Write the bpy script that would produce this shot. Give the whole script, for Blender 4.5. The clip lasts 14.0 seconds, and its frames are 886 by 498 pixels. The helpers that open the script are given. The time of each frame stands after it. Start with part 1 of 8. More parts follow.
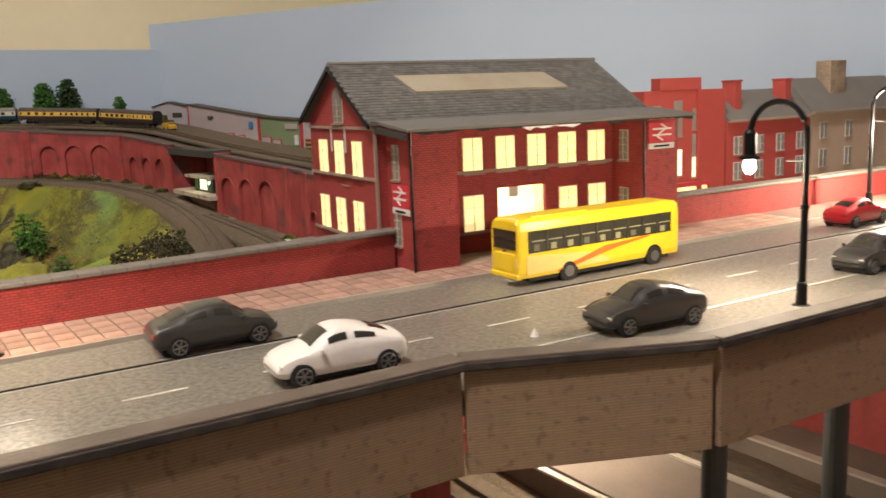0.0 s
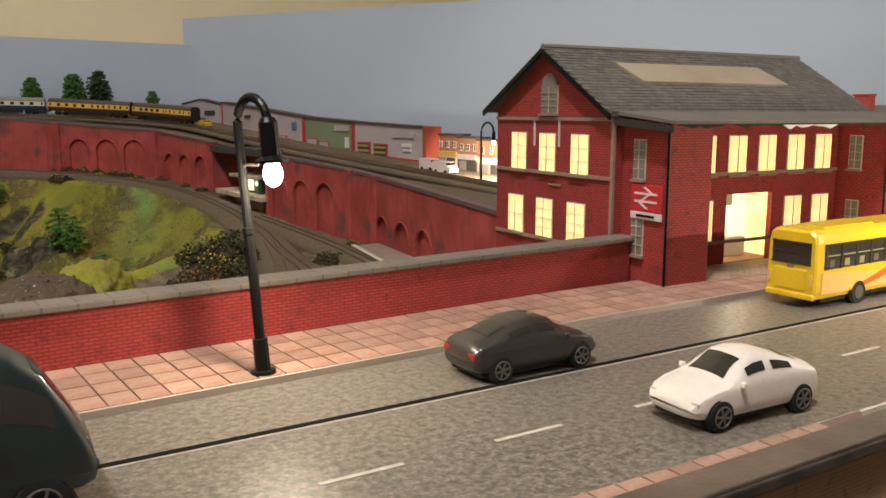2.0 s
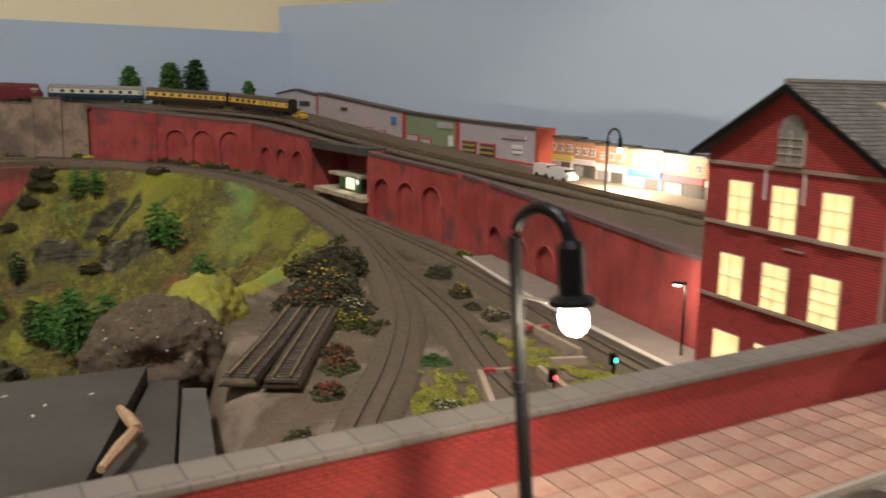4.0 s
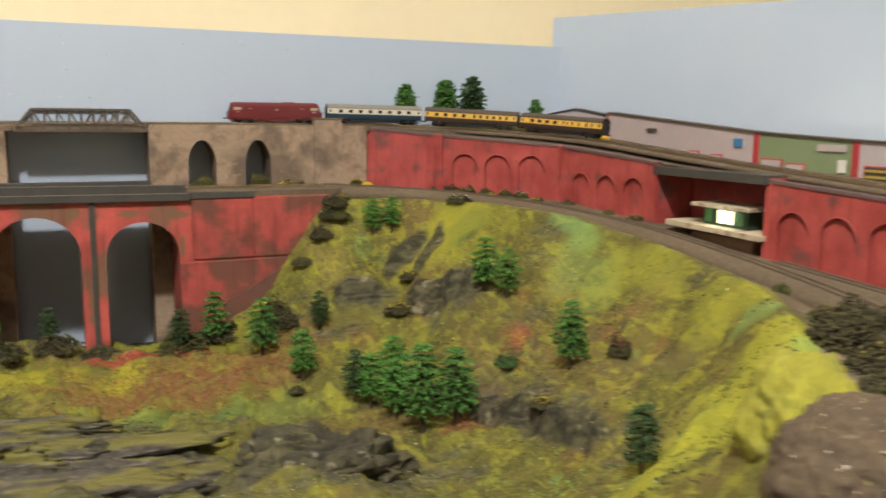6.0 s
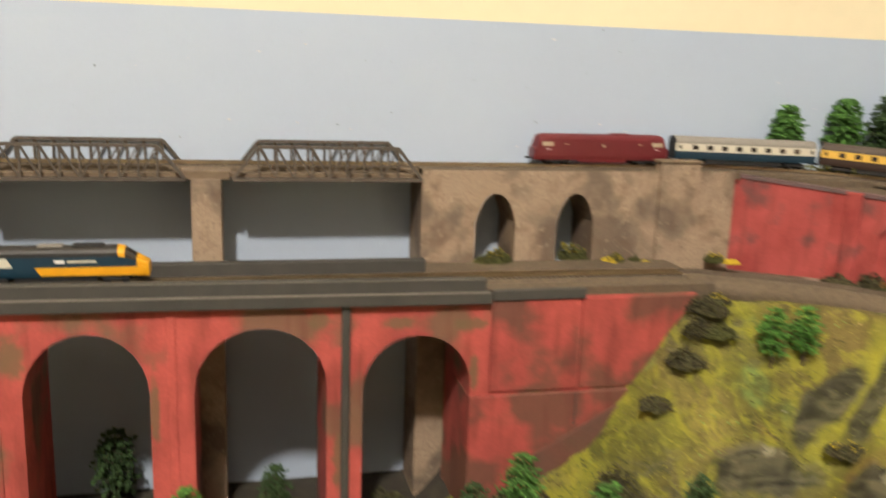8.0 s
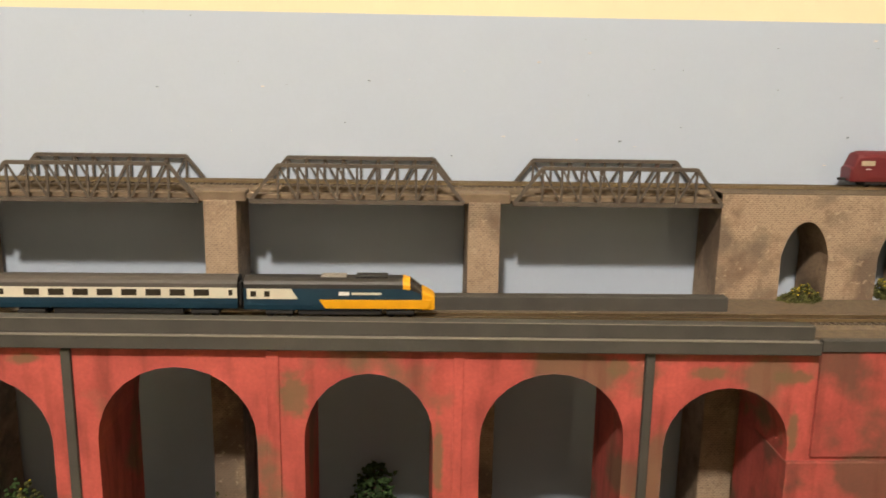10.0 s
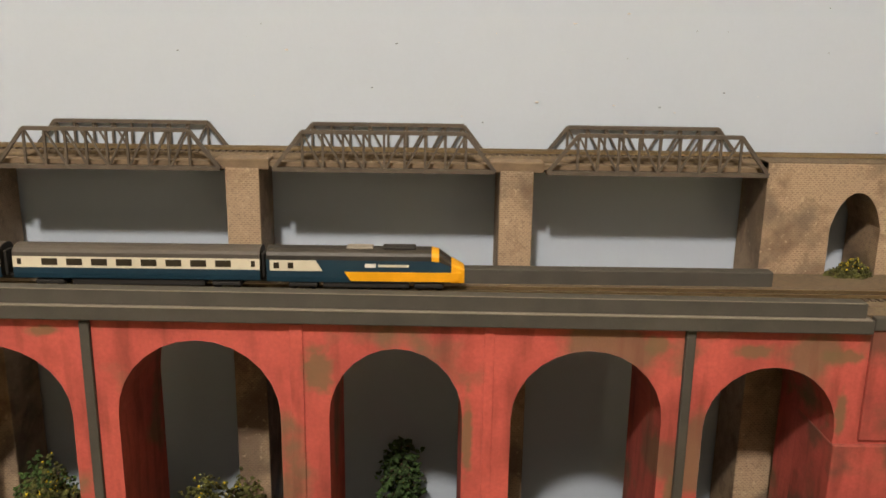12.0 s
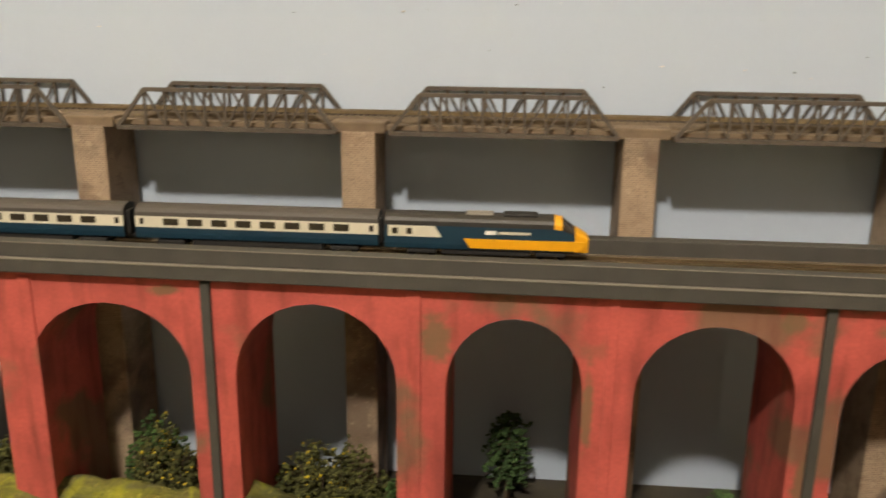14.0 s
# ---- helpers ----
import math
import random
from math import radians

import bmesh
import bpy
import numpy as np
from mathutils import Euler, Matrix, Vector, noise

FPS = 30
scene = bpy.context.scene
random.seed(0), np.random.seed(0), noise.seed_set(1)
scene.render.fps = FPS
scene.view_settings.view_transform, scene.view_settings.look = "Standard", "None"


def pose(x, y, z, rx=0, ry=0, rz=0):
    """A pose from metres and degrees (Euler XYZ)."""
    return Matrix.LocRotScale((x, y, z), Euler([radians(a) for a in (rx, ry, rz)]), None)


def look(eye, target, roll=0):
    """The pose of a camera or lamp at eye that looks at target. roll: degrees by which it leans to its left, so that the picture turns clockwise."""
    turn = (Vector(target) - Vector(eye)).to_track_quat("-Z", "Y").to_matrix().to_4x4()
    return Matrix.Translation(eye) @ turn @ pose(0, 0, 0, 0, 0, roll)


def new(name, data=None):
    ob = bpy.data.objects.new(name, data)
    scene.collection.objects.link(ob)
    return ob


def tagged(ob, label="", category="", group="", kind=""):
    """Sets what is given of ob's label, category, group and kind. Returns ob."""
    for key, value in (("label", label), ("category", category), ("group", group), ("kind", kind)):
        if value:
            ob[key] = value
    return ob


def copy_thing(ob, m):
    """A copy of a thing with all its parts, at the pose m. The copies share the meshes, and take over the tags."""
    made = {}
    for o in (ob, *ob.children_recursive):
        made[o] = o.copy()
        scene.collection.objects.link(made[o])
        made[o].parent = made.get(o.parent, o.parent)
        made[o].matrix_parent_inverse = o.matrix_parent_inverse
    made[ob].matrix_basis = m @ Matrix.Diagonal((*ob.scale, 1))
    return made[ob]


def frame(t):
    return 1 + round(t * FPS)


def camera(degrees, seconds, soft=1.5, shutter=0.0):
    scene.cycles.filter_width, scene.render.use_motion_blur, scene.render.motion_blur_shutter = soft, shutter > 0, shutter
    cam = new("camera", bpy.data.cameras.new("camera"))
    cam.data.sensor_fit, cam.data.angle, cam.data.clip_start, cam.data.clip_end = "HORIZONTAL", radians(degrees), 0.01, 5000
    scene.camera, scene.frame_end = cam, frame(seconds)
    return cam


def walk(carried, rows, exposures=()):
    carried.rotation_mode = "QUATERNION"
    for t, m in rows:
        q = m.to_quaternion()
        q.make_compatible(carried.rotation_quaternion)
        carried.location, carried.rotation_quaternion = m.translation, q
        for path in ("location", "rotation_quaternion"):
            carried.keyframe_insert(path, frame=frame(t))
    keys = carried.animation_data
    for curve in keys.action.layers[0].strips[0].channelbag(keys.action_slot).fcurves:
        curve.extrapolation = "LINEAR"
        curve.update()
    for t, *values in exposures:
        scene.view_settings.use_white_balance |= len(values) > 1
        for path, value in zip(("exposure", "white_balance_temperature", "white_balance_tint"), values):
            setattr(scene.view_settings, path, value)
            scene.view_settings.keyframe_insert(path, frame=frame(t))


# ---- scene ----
# ---------------------------------------------------------------- camera
cam = camera(54.8, 14.0, 1.6, 0.5)
PATH = [
    (0, (0.03, 0.156, 1.066), (1.15, 1.777, 0.717), -2.3),
    (0.5, (0.019, 0.179, 1.061), (1.127, 1.81, 0.726), -1.9),
    (1, (0.002, 0.222, 1.055), (1.121, 1.851, 0.744), -1.0),
    (1.5, (-0.012, 0.237, 1.058), (1.139, 1.844, 0.753), 0.1),
    (2, (-0.017, 0.242, 1.058), (1.136, 1.845, 0.739), 0.1),
    (2.2, (-0.0155, 0.2425, 1.058), (1.1405, 1.8435, 0.739), 0.1),
    (4.3, (-0.0235, 0.3280, 1.0780), (0.908, 2.063, 0.7080), 1.2),
    (4.5, (-0.0335, 0.338, 1.076), (0.779, 2.138, 0.725), 0.9),
    (5, (-0.074, 0.376, 1.080), (0.708, 2.179, 0.711), 0.9),
    (5.5, (-0.123, 0.508, 1.072), (0.716, 2.293, 0.742), 1.8),
    (6, (-0.195, 0.585, 1.063), (0.611, 2.390, 0.758), 0.6),
    (6.5, (-0.222, 0.649, 1.085), (0.404, 2.513, 0.719), 1.7),
    (7, (-0.202, 0.746, 1.106), (0.239, 2.647, 0.667), 1.5),
    (7.5, (-0.199, 0.879, 1.122), (0.214, 2.778, 0.648), 1.2),
    (8, (-0.237, 1.023, 1.131), (0.219, 2.925, 0.717), 2.0),
    (8.5, (-0.292, 1.080, 1.138), (0.034, 3.019, 0.771), 1.7),
    (9, (-0.305, 1.091, 1.140), (-0.083, 3.043, 0.763), 1.25),
    (11.3, (-0.329, 1.122, 1.131), (-0.333, 3.066, 0.650), 1.2),
    (11.5, (-0.329, 1.124, 1.130), (-0.308, 3.067, 0.657), 1.2),
    (12, (-0.318, 1.127, 1.133), (-0.298, 3.064, 0.638), 0.85),
    (12.5, (-0.319, 1.129, 1.131), (-0.293, 3.065, 0.628), 1.1),
    (13, (-0.321, 1.133, 1.132), (-0.311, 3.066, 0.62), 1.1),
    (13.5, (-0.327, 1.134, 1.128), (-0.359, 3.066, 0.609), 1.0),
    (14, (-0.345, 1.14, 1.122), (-0.501, 3.058, 0.576), 0.7),
]
EXPOSURES = [(0, 0.14, 6200, 15), (2.0, -0.12, 6200, 15), (4.5, -0.08, 5900, 12), (5.0, 0.12, 6000, 11), (5.5, 0.36, 6100, 11), (6.0, 0.88, 6250, 11), (6.5, 0.93, 6400, 11), (7.5, 1.10, 6550, 11), (8.0, 1.05, 6650, 12), (9.0, 1.08, 6900, 13), (11.5, 0.86, 7150, 14), (14.0, 0.86, 7200, 12)]
walk(cam, [(t, look(eye, target, roll)) for t, eye, target, roll in PATH], EXPOSURES)

# ---------------------------------------------------------------- light
room_air = bpy.data.worlds.new("room_air")
scene.world = room_air
room_air.use_nodes = True
room_air.node_tree.nodes["Background"].inputs["Color"].default_value = (1.0, 0.86, 0.66, 1)
room_air.node_tree.nodes["Background"].inputs["Strength"].default_value = 0.012


def lamp(name, kind, energy, colour, place, radius):
    data = bpy.data.lights.new(name, kind)
    data.energy, data.color = energy, colour
    data.shadow_soft_size = radius
    ob = new(name, data)
    ob.location = place
    return ob


# the room's ceiling lamp, behind and above the camera
lamp("ceiling_bulb", "POINT", 112, (1.0, 0.95, 0.87), (-0.60, 0.03, 2.76), 0.06)

# ---------------------------------------------------------------- mesh helpers
def part(name, bm, material, parent=None, label="", smooth=False, recalc=True):
    """Links a bmesh as one mesh object under a thing or a part."""
    if recalc:
        bmesh.ops.recalc_face_normals(bm, faces=bm.faces[:])
    box_uv(bm)
    me = bpy.data.meshes.new(name)
    bm.to_mesh(me)
    bm.free()
    if smooth:
        me.polygons.foreach_set("use_smooth", [True] * len(me.polygons))
    for m in material if isinstance(material, (list, tuple)) else [material]:
        me.materials.append(m)
    ob = new(name, me)
    ob.parent = parent
    if label:
        tagged(ob, label)
    return ob


def shared(name, me, m, parent):
    """One more piece on a mesh that already exists."""
    ob = new(name, me)
    ob.parent = parent
    ob.matrix_basis = m
    return ob


def thing(name, m=None, label="", category="", group="", kind=""):
    ob = new(name)
    ob.empty_display_size = 0.01
    if m is not None:
        ob.matrix_basis = m
    return tagged(ob, label, category, group, kind)


def box_uv(bm):
    """Metric UVs: along and up on upright faces, x and y on level ones."""
    uv = bm.loops.layers.uv.verify()
    for f in bm.faces:
        n = f.normal
        if n.length < 0.5:
            f.normal_update()
            n = f.normal
        if abs(n.z) > 0.75:
            for l in f.loops:
                l[uv].uv = (l.vert.co.x, l.vert.co.y)
        else:
            h = math.hypot(n.x, n.y) or 1
            tx, ty = -n.y / h, n.x / h
            for l in f.loops:
                l[uv].uv = (l.vert.co.x * tx + l.vert.co.y * ty, l.vert.co.z)


def B():
    return bmesh.new()


def box(bm, x0, x1, y0, y1, z0, z1, bevel=0.0, mi=0):
    vs = [bm.verts.new((x, y, z)) for x in (x0, x1) for y in (y0, y1) for z in (z0, z1)]
    q = [(0, 1, 3, 2), (4, 6, 7, 5), (0, 4, 5, 1), (2, 3, 7, 6), (0, 2, 6, 4), (1, 5, 7, 3)]
    fs = [bm.faces.new([vs[i] for i in f]) for f in q]
    for f in fs:
        f.material_index = mi
    if bevel:
        es = list({e for f in fs for e in f.edges})
        bmesh.ops.bevel(bm, geom=es, offset=bevel, segments=2, profile=0.5, affect="EDGES")
    return bm


def boxed(*a, **k):
    return box(B(), *a, **k)


def prism(bm, poly, lo, hi, axis="y"):
    """A polygon in the plane across axis, drawn out from lo to hi."""
    def at(p, d):
        return {"x": (d, p[0], p[1]), "y": (p[0], d, p[1]), "z": (p[0], p[1], d)}[axis]
    a = [bm.verts.new(at(p, lo)) for p in poly]
    b = [bm.verts.new(at(p, hi)) for p in poly]
    n = len(poly)
    bm.faces.new(a)
    bm.faces.new(b[::-1])
    for i in range(n):
        bm.faces.new((a[i], b[i], b[(i + 1) % n], a[(i + 1) % n]))
    return bm


def loft(bm, rings, close=True, caps=True):
    rows = [[bm.verts.new(p) for p in r] for r in rings]
    n = len(rows[0])
    for r, s in zip(rows, rows[1:]):
        for i in range(n if close else n - 1):
            j = (i + 1) % n
            bm.faces.new((r[i], r[j], s[j], s[i]))
    if caps:
        bm.faces.new(rows[0][::-1])
        bm.faces.new(rows[-1])
    return bm


def tube(bm, path, radius, sides=8, caps=True):
    """A round bar along a path; radius one number or one for each point."""
    pts = [Vector(p) for p in path]
    rad = radius if isinstance(radius, (list, tuple)) else [radius] * len(pts)
    rings = []
    for i, p in enumerate(pts):
        d = (pts[min(i + 1, len(pts) - 1)] - pts[max(i - 1, 0)]).normalized()
        up = Vector((0, 0, 1)) if abs(d.z) < 0.95 else Vector((1, 0, 0))
        a = d.cross(up).normalized()
        b = a.cross(d).normalized()
        rings.append([p + (a * math.cos(k * 2 * math.pi / sides) + b * math.sin(k * 2 * math.pi / sides)) * rad[i] for k in range(sides)])
    return loft(bm, rings, True, caps)


def bar(bm, a, b, w, h=None):
    """A square bar from a to b."""
    a, b = Vector(a), Vector(b)
    h = w if h is None else h
    d = (b - a).normalized()
    up = Vector((0, 1, 0)) if abs(d.y) < 0.9 else Vector((0, 0, 1))
    s = d.cross(up).normalized()
    u = s.cross(d).normalized()
    rings = [[p + s * (w / 2 * i) + u * (h / 2 * j) for i, j in ((-1, -1), (1, -1), (1, 1), (-1, 1))] for p in (a, b)]
    return loft(bm, rings)


def wheel_mesh(bm, x, y, z, r, w, sides=14):
    """A disc with its axle along y."""
    rings = []
    for yy, rr in ((-w / 2, r * 0.82), (-w / 2, r), (w / 2, r), (w / 2, r * 0.82)):
        rings.append([(x + rr * math.cos(k * 2 * math.pi / sides), y + yy, z + rr * math.sin(k * 2 * math.pi / sides)) for k in range(sides)])
    return loft(bm, rings)


def skirted_wall(bm, line, top, y0, y1):
    """An upright wall whose lower edge follows line [(x, z), ...] (arches leave gaps), from front y0 to back y1. top: number or function of x."""
    tz = top if callable(top) else (lambda x: top)
    f0 = [bm.verts.new((x, y0, z)) for x, z in line]
    f1 = [bm.verts.new((x, y1, z)) for x, z in line]
    xs, cols = [], []
    for x, z in line:
        if not xs or abs(x - xs[-1]) > 1e-6:
            xs.append(x)
            cols.append((bm.verts.new((x, y0, tz(x))), bm.verts.new((x, y1, tz(x)))))
    where = [min(range(len(xs)), key=lambda k: abs(xs[k] - x)) for x, z in line]
    for i in range(len(line) - 1):
        a, b = where[i], where[i + 1]
        bm.faces.new((f0[i], f0[i + 1], f1[i + 1], f1[i]))
        if a != b:
            bm.faces.new((f0[i], cols[a][0], cols[b][0], f0[i + 1]))
            bm.faces.new((f1[i + 1], cols[b][1], cols[a][1], f1[i]))
            bm.faces.new((cols[a][0], cols[a][1], cols[b][1], cols[b][0]))
    for i, k in ((0, 0), (len(line) - 1, len(xs) - 1)):
        bm.faces.new((f0[i], f1[i], cols[k][1], cols[k][0]))
    return bm


def arch_line(x0, x1, z0, arches, steps=14):
    """Lower edge for skirted_wall: arches are (centre, half width, spring height, crown height[, foot])."""
    pts = [(x0, z0)]
    for c, hw, zs, zt, *foot in arches:
        zf = foot[0] if foot else z0
        pts += [(c - hw, zf)]
        for k in range(steps + 1):
            a = math.pi * (1 - k / steps)
            pts.append((c + hw * math.cos(a), zs + (zt - zs) * math.sin(a)))
        pts += [(c + hw, zf)]
    pts.append((x1, z0))
    return pts


def smooth_line(points, step):
    """Points along a Catmull-Rom curve through the given ones, with even steps."""
    P = [np.array(p, float) for p in points]
    P = [2 * P[0] - P[1]] + P + [2 * P[-1] - P[-2]]
    fine = []
    for i in range(1, len(P) - 2):
        for u in np.linspace(0, 1, 40, endpoint=False):
            a, b, c, d = P[i - 1:i + 3]
            fine.append(0.5 * (2 * b + (c - a) * u + (2 * a - 5 * b + 4 * c - d) * u ** 2 + (3 * b - a - 3 * c + d) * u ** 3))
    fine = np.array(fine + [P[-2]])
    s = np.concatenate([[0], np.cumsum(np.linalg.norm(np.diff(fine, axis=0), axis=1))])
    n = max(2, int(s[-1] / step) + 1)
    q = np.linspace(0, s[-1], n)
    return np.stack([np.interp(q, s, fine[:, k]) for k in range(fine.shape[1])], 1)


class Way:
    """A track's centre line, by length along it."""
    def __init__(self, points):
        self.p = smooth_line(points, 0.004)
        self.s = np.concatenate([[0], np.cumsum(np.linalg.norm(np.diff(self.p[:, :2], axis=0), axis=1))])
        self.length = float(self.s[-1])

    def at(self, s):
        return Vector([float(np.interp(s, self.s, self.p[:, k])) for k in range(3)])

    def side(self, s):
        d = self.at(s + 0.003) - self.at(s - 0.003)
        return Vector((-d.y, d.x, 0)).normalized()

    def near_x(self, x):
        return float(self.s[int(np.argmin(np.abs(self.p[:, 0] - x)))])


# ---------------------------------------------------------------- materials
def material(name, colour, rough=0.7, metal=0.0, second=None, scale=120.0, amount=0.35, fine=900.0, fine_amount=0.15, bump=0.0, bump_scale=900.0, streak=0.0, stain=None, stain_scale=25.0, stain_cut=0.55, stain_amount=0.8, piece=0.0, island=0.0, spec=0.4):
    """A painted or natural surface: two scales of grain, optional stains, relief, and a shift for each piece."""
    m = bpy.data.materials.new(name)
    m.use_nodes = True
    nt = m.node_tree
    N, L = nt.nodes, nt.links
    bsdf = N["Principled BSDF"]
    bsdf.inputs["Roughness"].default_value, bsdf.inputs["Metallic"].default_value = rough, metal
    bsdf.inputs["Specular IOR Level"].default_value = spec
    co = N.new("ShaderNodeTexCoord").outputs["Object"]

    def noisy(s, detail=3.0):
        n = N.new("ShaderNodeTexNoise")
        n.inputs["Scale"].default_value, n.inputs["Detail"].default_value = s, detail
        L.new(co, n.inputs["Vector"])
        return n.outputs["Fac"]

    def ramp(v, a, b):
        r = N.new("ShaderNodeMapRange")
        r.inputs["From Min"].default_value, r.inputs["From Max"].default_value = a, b
        L.new(v, r.inputs["Value"])
        return r.outputs["Result"]

    def mix(f, a, b, factor=1.0):
        x = N.new("ShaderNodeMix")
        x.data_type = "RGBA"
        if factor != 1.0:
            k = N.new("ShaderNodeMath")
            k.operation = "MULTIPLY"
            L.new(f, k.inputs[0])
            k.inputs[1].default_value = factor
            f = k.outputs[0]
        L.new(f, x.inputs[0])
        for socket, v in ((x.inputs[6], a), (x.inputs[7], b)):
            if isinstance(v, tuple):
                socket.default_value = (*v, 1)
            else:
                L.new(v, socket)
        return x.outputs[2]

    second = second or tuple(c * 0.6 for c in colour)
    c = mix(ramp(noisy(scale, 4), 0.35, 0.68), colour, second, amount)
    c = mix(ramp(noisy(fine), 0.3, 0.7), c, tuple(v * 0.45 for v in second), fine_amount)
    if stain:
        c = mix(ramp(noisy(stain_scale, 5), stain_cut, stain_cut + 0.09), c, stain, stain_amount)
    if streak:
        mp = N.new("ShaderNodeMapping")
        mp.inputs["Scale"].default_value = (95, 95, 16)
        L.new(co, mp.inputs["Vector"])
        n = N.new("ShaderNodeTexNoise")
        n.inputs["Scale"].default_value, n.inputs["Detail"].default_value = 1.0, 6.0
        L.new(mp.outputs["Vector"], n.inputs["Vector"])
        c = mix(ramp(n.outputs["Fac"], 0.50, 0.68), c, tuple(v * 0.35 for v in second), streak)
    if piece or island:
        if piece:
            r = N.new("ShaderNodeObjectInfo").outputs["Random"]
        else:
            r = N.new("ShaderNodeNewGeometry").outputs["Random Per Island"]
        hs = N.new("ShaderNodeHueSaturation")
        L.new(ramp(r, 0, 1), hs.inputs["Value"])
        mr = hs.inputs["Value"].links[0].from_node
        k = piece or island
        mr.inputs["To Min"].default_value, mr.inputs["To Max"].default_value = 1 - k, 1 + k
        L.new(c, hs.inputs["Color"])
        c = hs.outputs["Color"]
    L.new(c, bsdf.inputs["Base Color"])
    if bump:
        b = N.new("ShaderNodeBump")
        b.inputs["Strength"].default_value, b.inputs["Distance"].default_value = bump, 0.0006
        L.new(noisy(bump_scale, 4), b.inputs["Height"])
        L.new(b.outputs["Normal"], bsdf.inputs["Normal"])
    return m


def smudge(m, patches, colour, amount=0.85):
    """Lays worn stain patches (x, z, half width, half height) with ragged edges over a painted wall."""
    N, L = m.node_tree.nodes, m.node_tree.links
    bsdf = N["Principled BSDF"]
    c = bsdf.inputs["Base Color"].links[0].from_socket
    co = N.new("ShaderNodeTexCoord").outputs["Object"]
    ragged = N.new("ShaderNodeTexNoise")
    ragged.inputs["Scale"].default_value, ragged.inputs["Detail"].default_value = 130.0, 5.0
    L.new(co, ragged.inputs["Vector"])
    for x, z, rx, rz in patches:
        mp = N.new("ShaderNodeMapping")
        mp.inputs["Location"].default_value = (-x / rx, 0, -z / rz)
        mp.inputs["Scale"].default_value = (1 / rx, 0, 1 / rz)
        L.new(co, mp.inputs["Vector"])
        far = N.new("ShaderNodeVectorMath")
        far.operation = "LENGTH"
        L.new(mp.outputs["Vector"], far.inputs[0])
        add = N.new("ShaderNodeMath")
        add.operation = "MULTIPLY_ADD"
        L.new(ragged.outputs["Fac"], add.inputs[0])
        add.inputs[1].default_value = 1.5
        L.new(far.outputs["Value"], add.inputs[2])
        r = N.new("ShaderNodeMapRange")
        r.inputs["From Min"].default_value, r.inputs["From Max"].default_value = 1.75, 1.3
        r.inputs["To Max"].default_value = amount
        L.new(add.outputs[0], r.inputs["Value"])
        x2 = N.new("ShaderNodeMix")
        x2.data_type = "RGBA"
        L.new(r.outputs["Result"], x2.inputs[0])
        L.new(c, x2.inputs[6])
        x2.inputs[7].default_value = (*colour, 1)
        c = x2.outputs[2]
    L.new(c, bsdf.inputs["Base Color"])


def brickwork(name, brick, brick2, mortar, width=0.0022, height=0.00075, joint=0.00012, rough=0.75, stain=None, stain_cut=0.6, stain_scale=22.0, contrast=1.0, grime=()):
    """Printed brick paper, laid by metric UVs."""
    m = material(name, brick, rough, stain=stain, stain_cut=stain_cut, stain_scale=stain_scale)
    nt = m.node_tree
    N, L = nt.nodes, nt.links
    bsdf = N["Principled BSDF"]
    uv = N.new("ShaderNodeTexCoord").outputs["UV"]
    t = N.new("ShaderNodeTexBrick")
    t.inputs["Scale"].default_value = 1.0
    t.inputs["Brick Width"].default_value, t.inputs["Row Height"].default_value, t.inputs["Mortar Size"].default_value = width, height, joint
    t.inputs["Color1"].default_value, t.inputs["Color2"].default_value, t.inputs["Mortar"].default_value = (*brick, 1), (*brick2, 1), (*mortar, 1)
    L.new(uv, t.inputs["Vector"])
    link = bsdf.inputs["Base Color"].links[0]
    old = link.from_socket
    x = N.new("ShaderNodeMix")
    x.data_type, x.blend_type = "RGBA", "MIX"
    x.inputs[0].default_value = 0.6 * contrast
    L.new(old, x.inputs[6])
    L.new(t.outputs["Color"], x.inputs[7])
    last = x.outputs[2]
    for scale, low, high, amount, colour in grime:
        n = N.new("ShaderNodeTexNoise")
        n.inputs["Scale"].default_value, n.inputs["Detail"].default_value, n.inputs["Distortion"].default_value = scale, 5.0, 0.4
        L.new(N.new("ShaderNodeTexCoord").outputs["Object"], n.inputs["Vector"])
        r = N.new("ShaderNodeMapRange")
        r.inputs["From Min"].default_value, r.inputs["From Max"].default_value, r.inputs["To Max"].default_value = low, high, amount
        L.new(n.outputs["Fac"], r.inputs["Value"])
        g = N.new("ShaderNodeMix")
        g.data_type = "RGBA"
        L.new(r.outputs["Result"], g.inputs[0])
        L.new(last, g.inputs[6])
        g.inputs[7].default_value = (*colour, 1)
        last = g.outputs[2]
    L.new(last, bsdf.inputs["Base Color"])
    return m


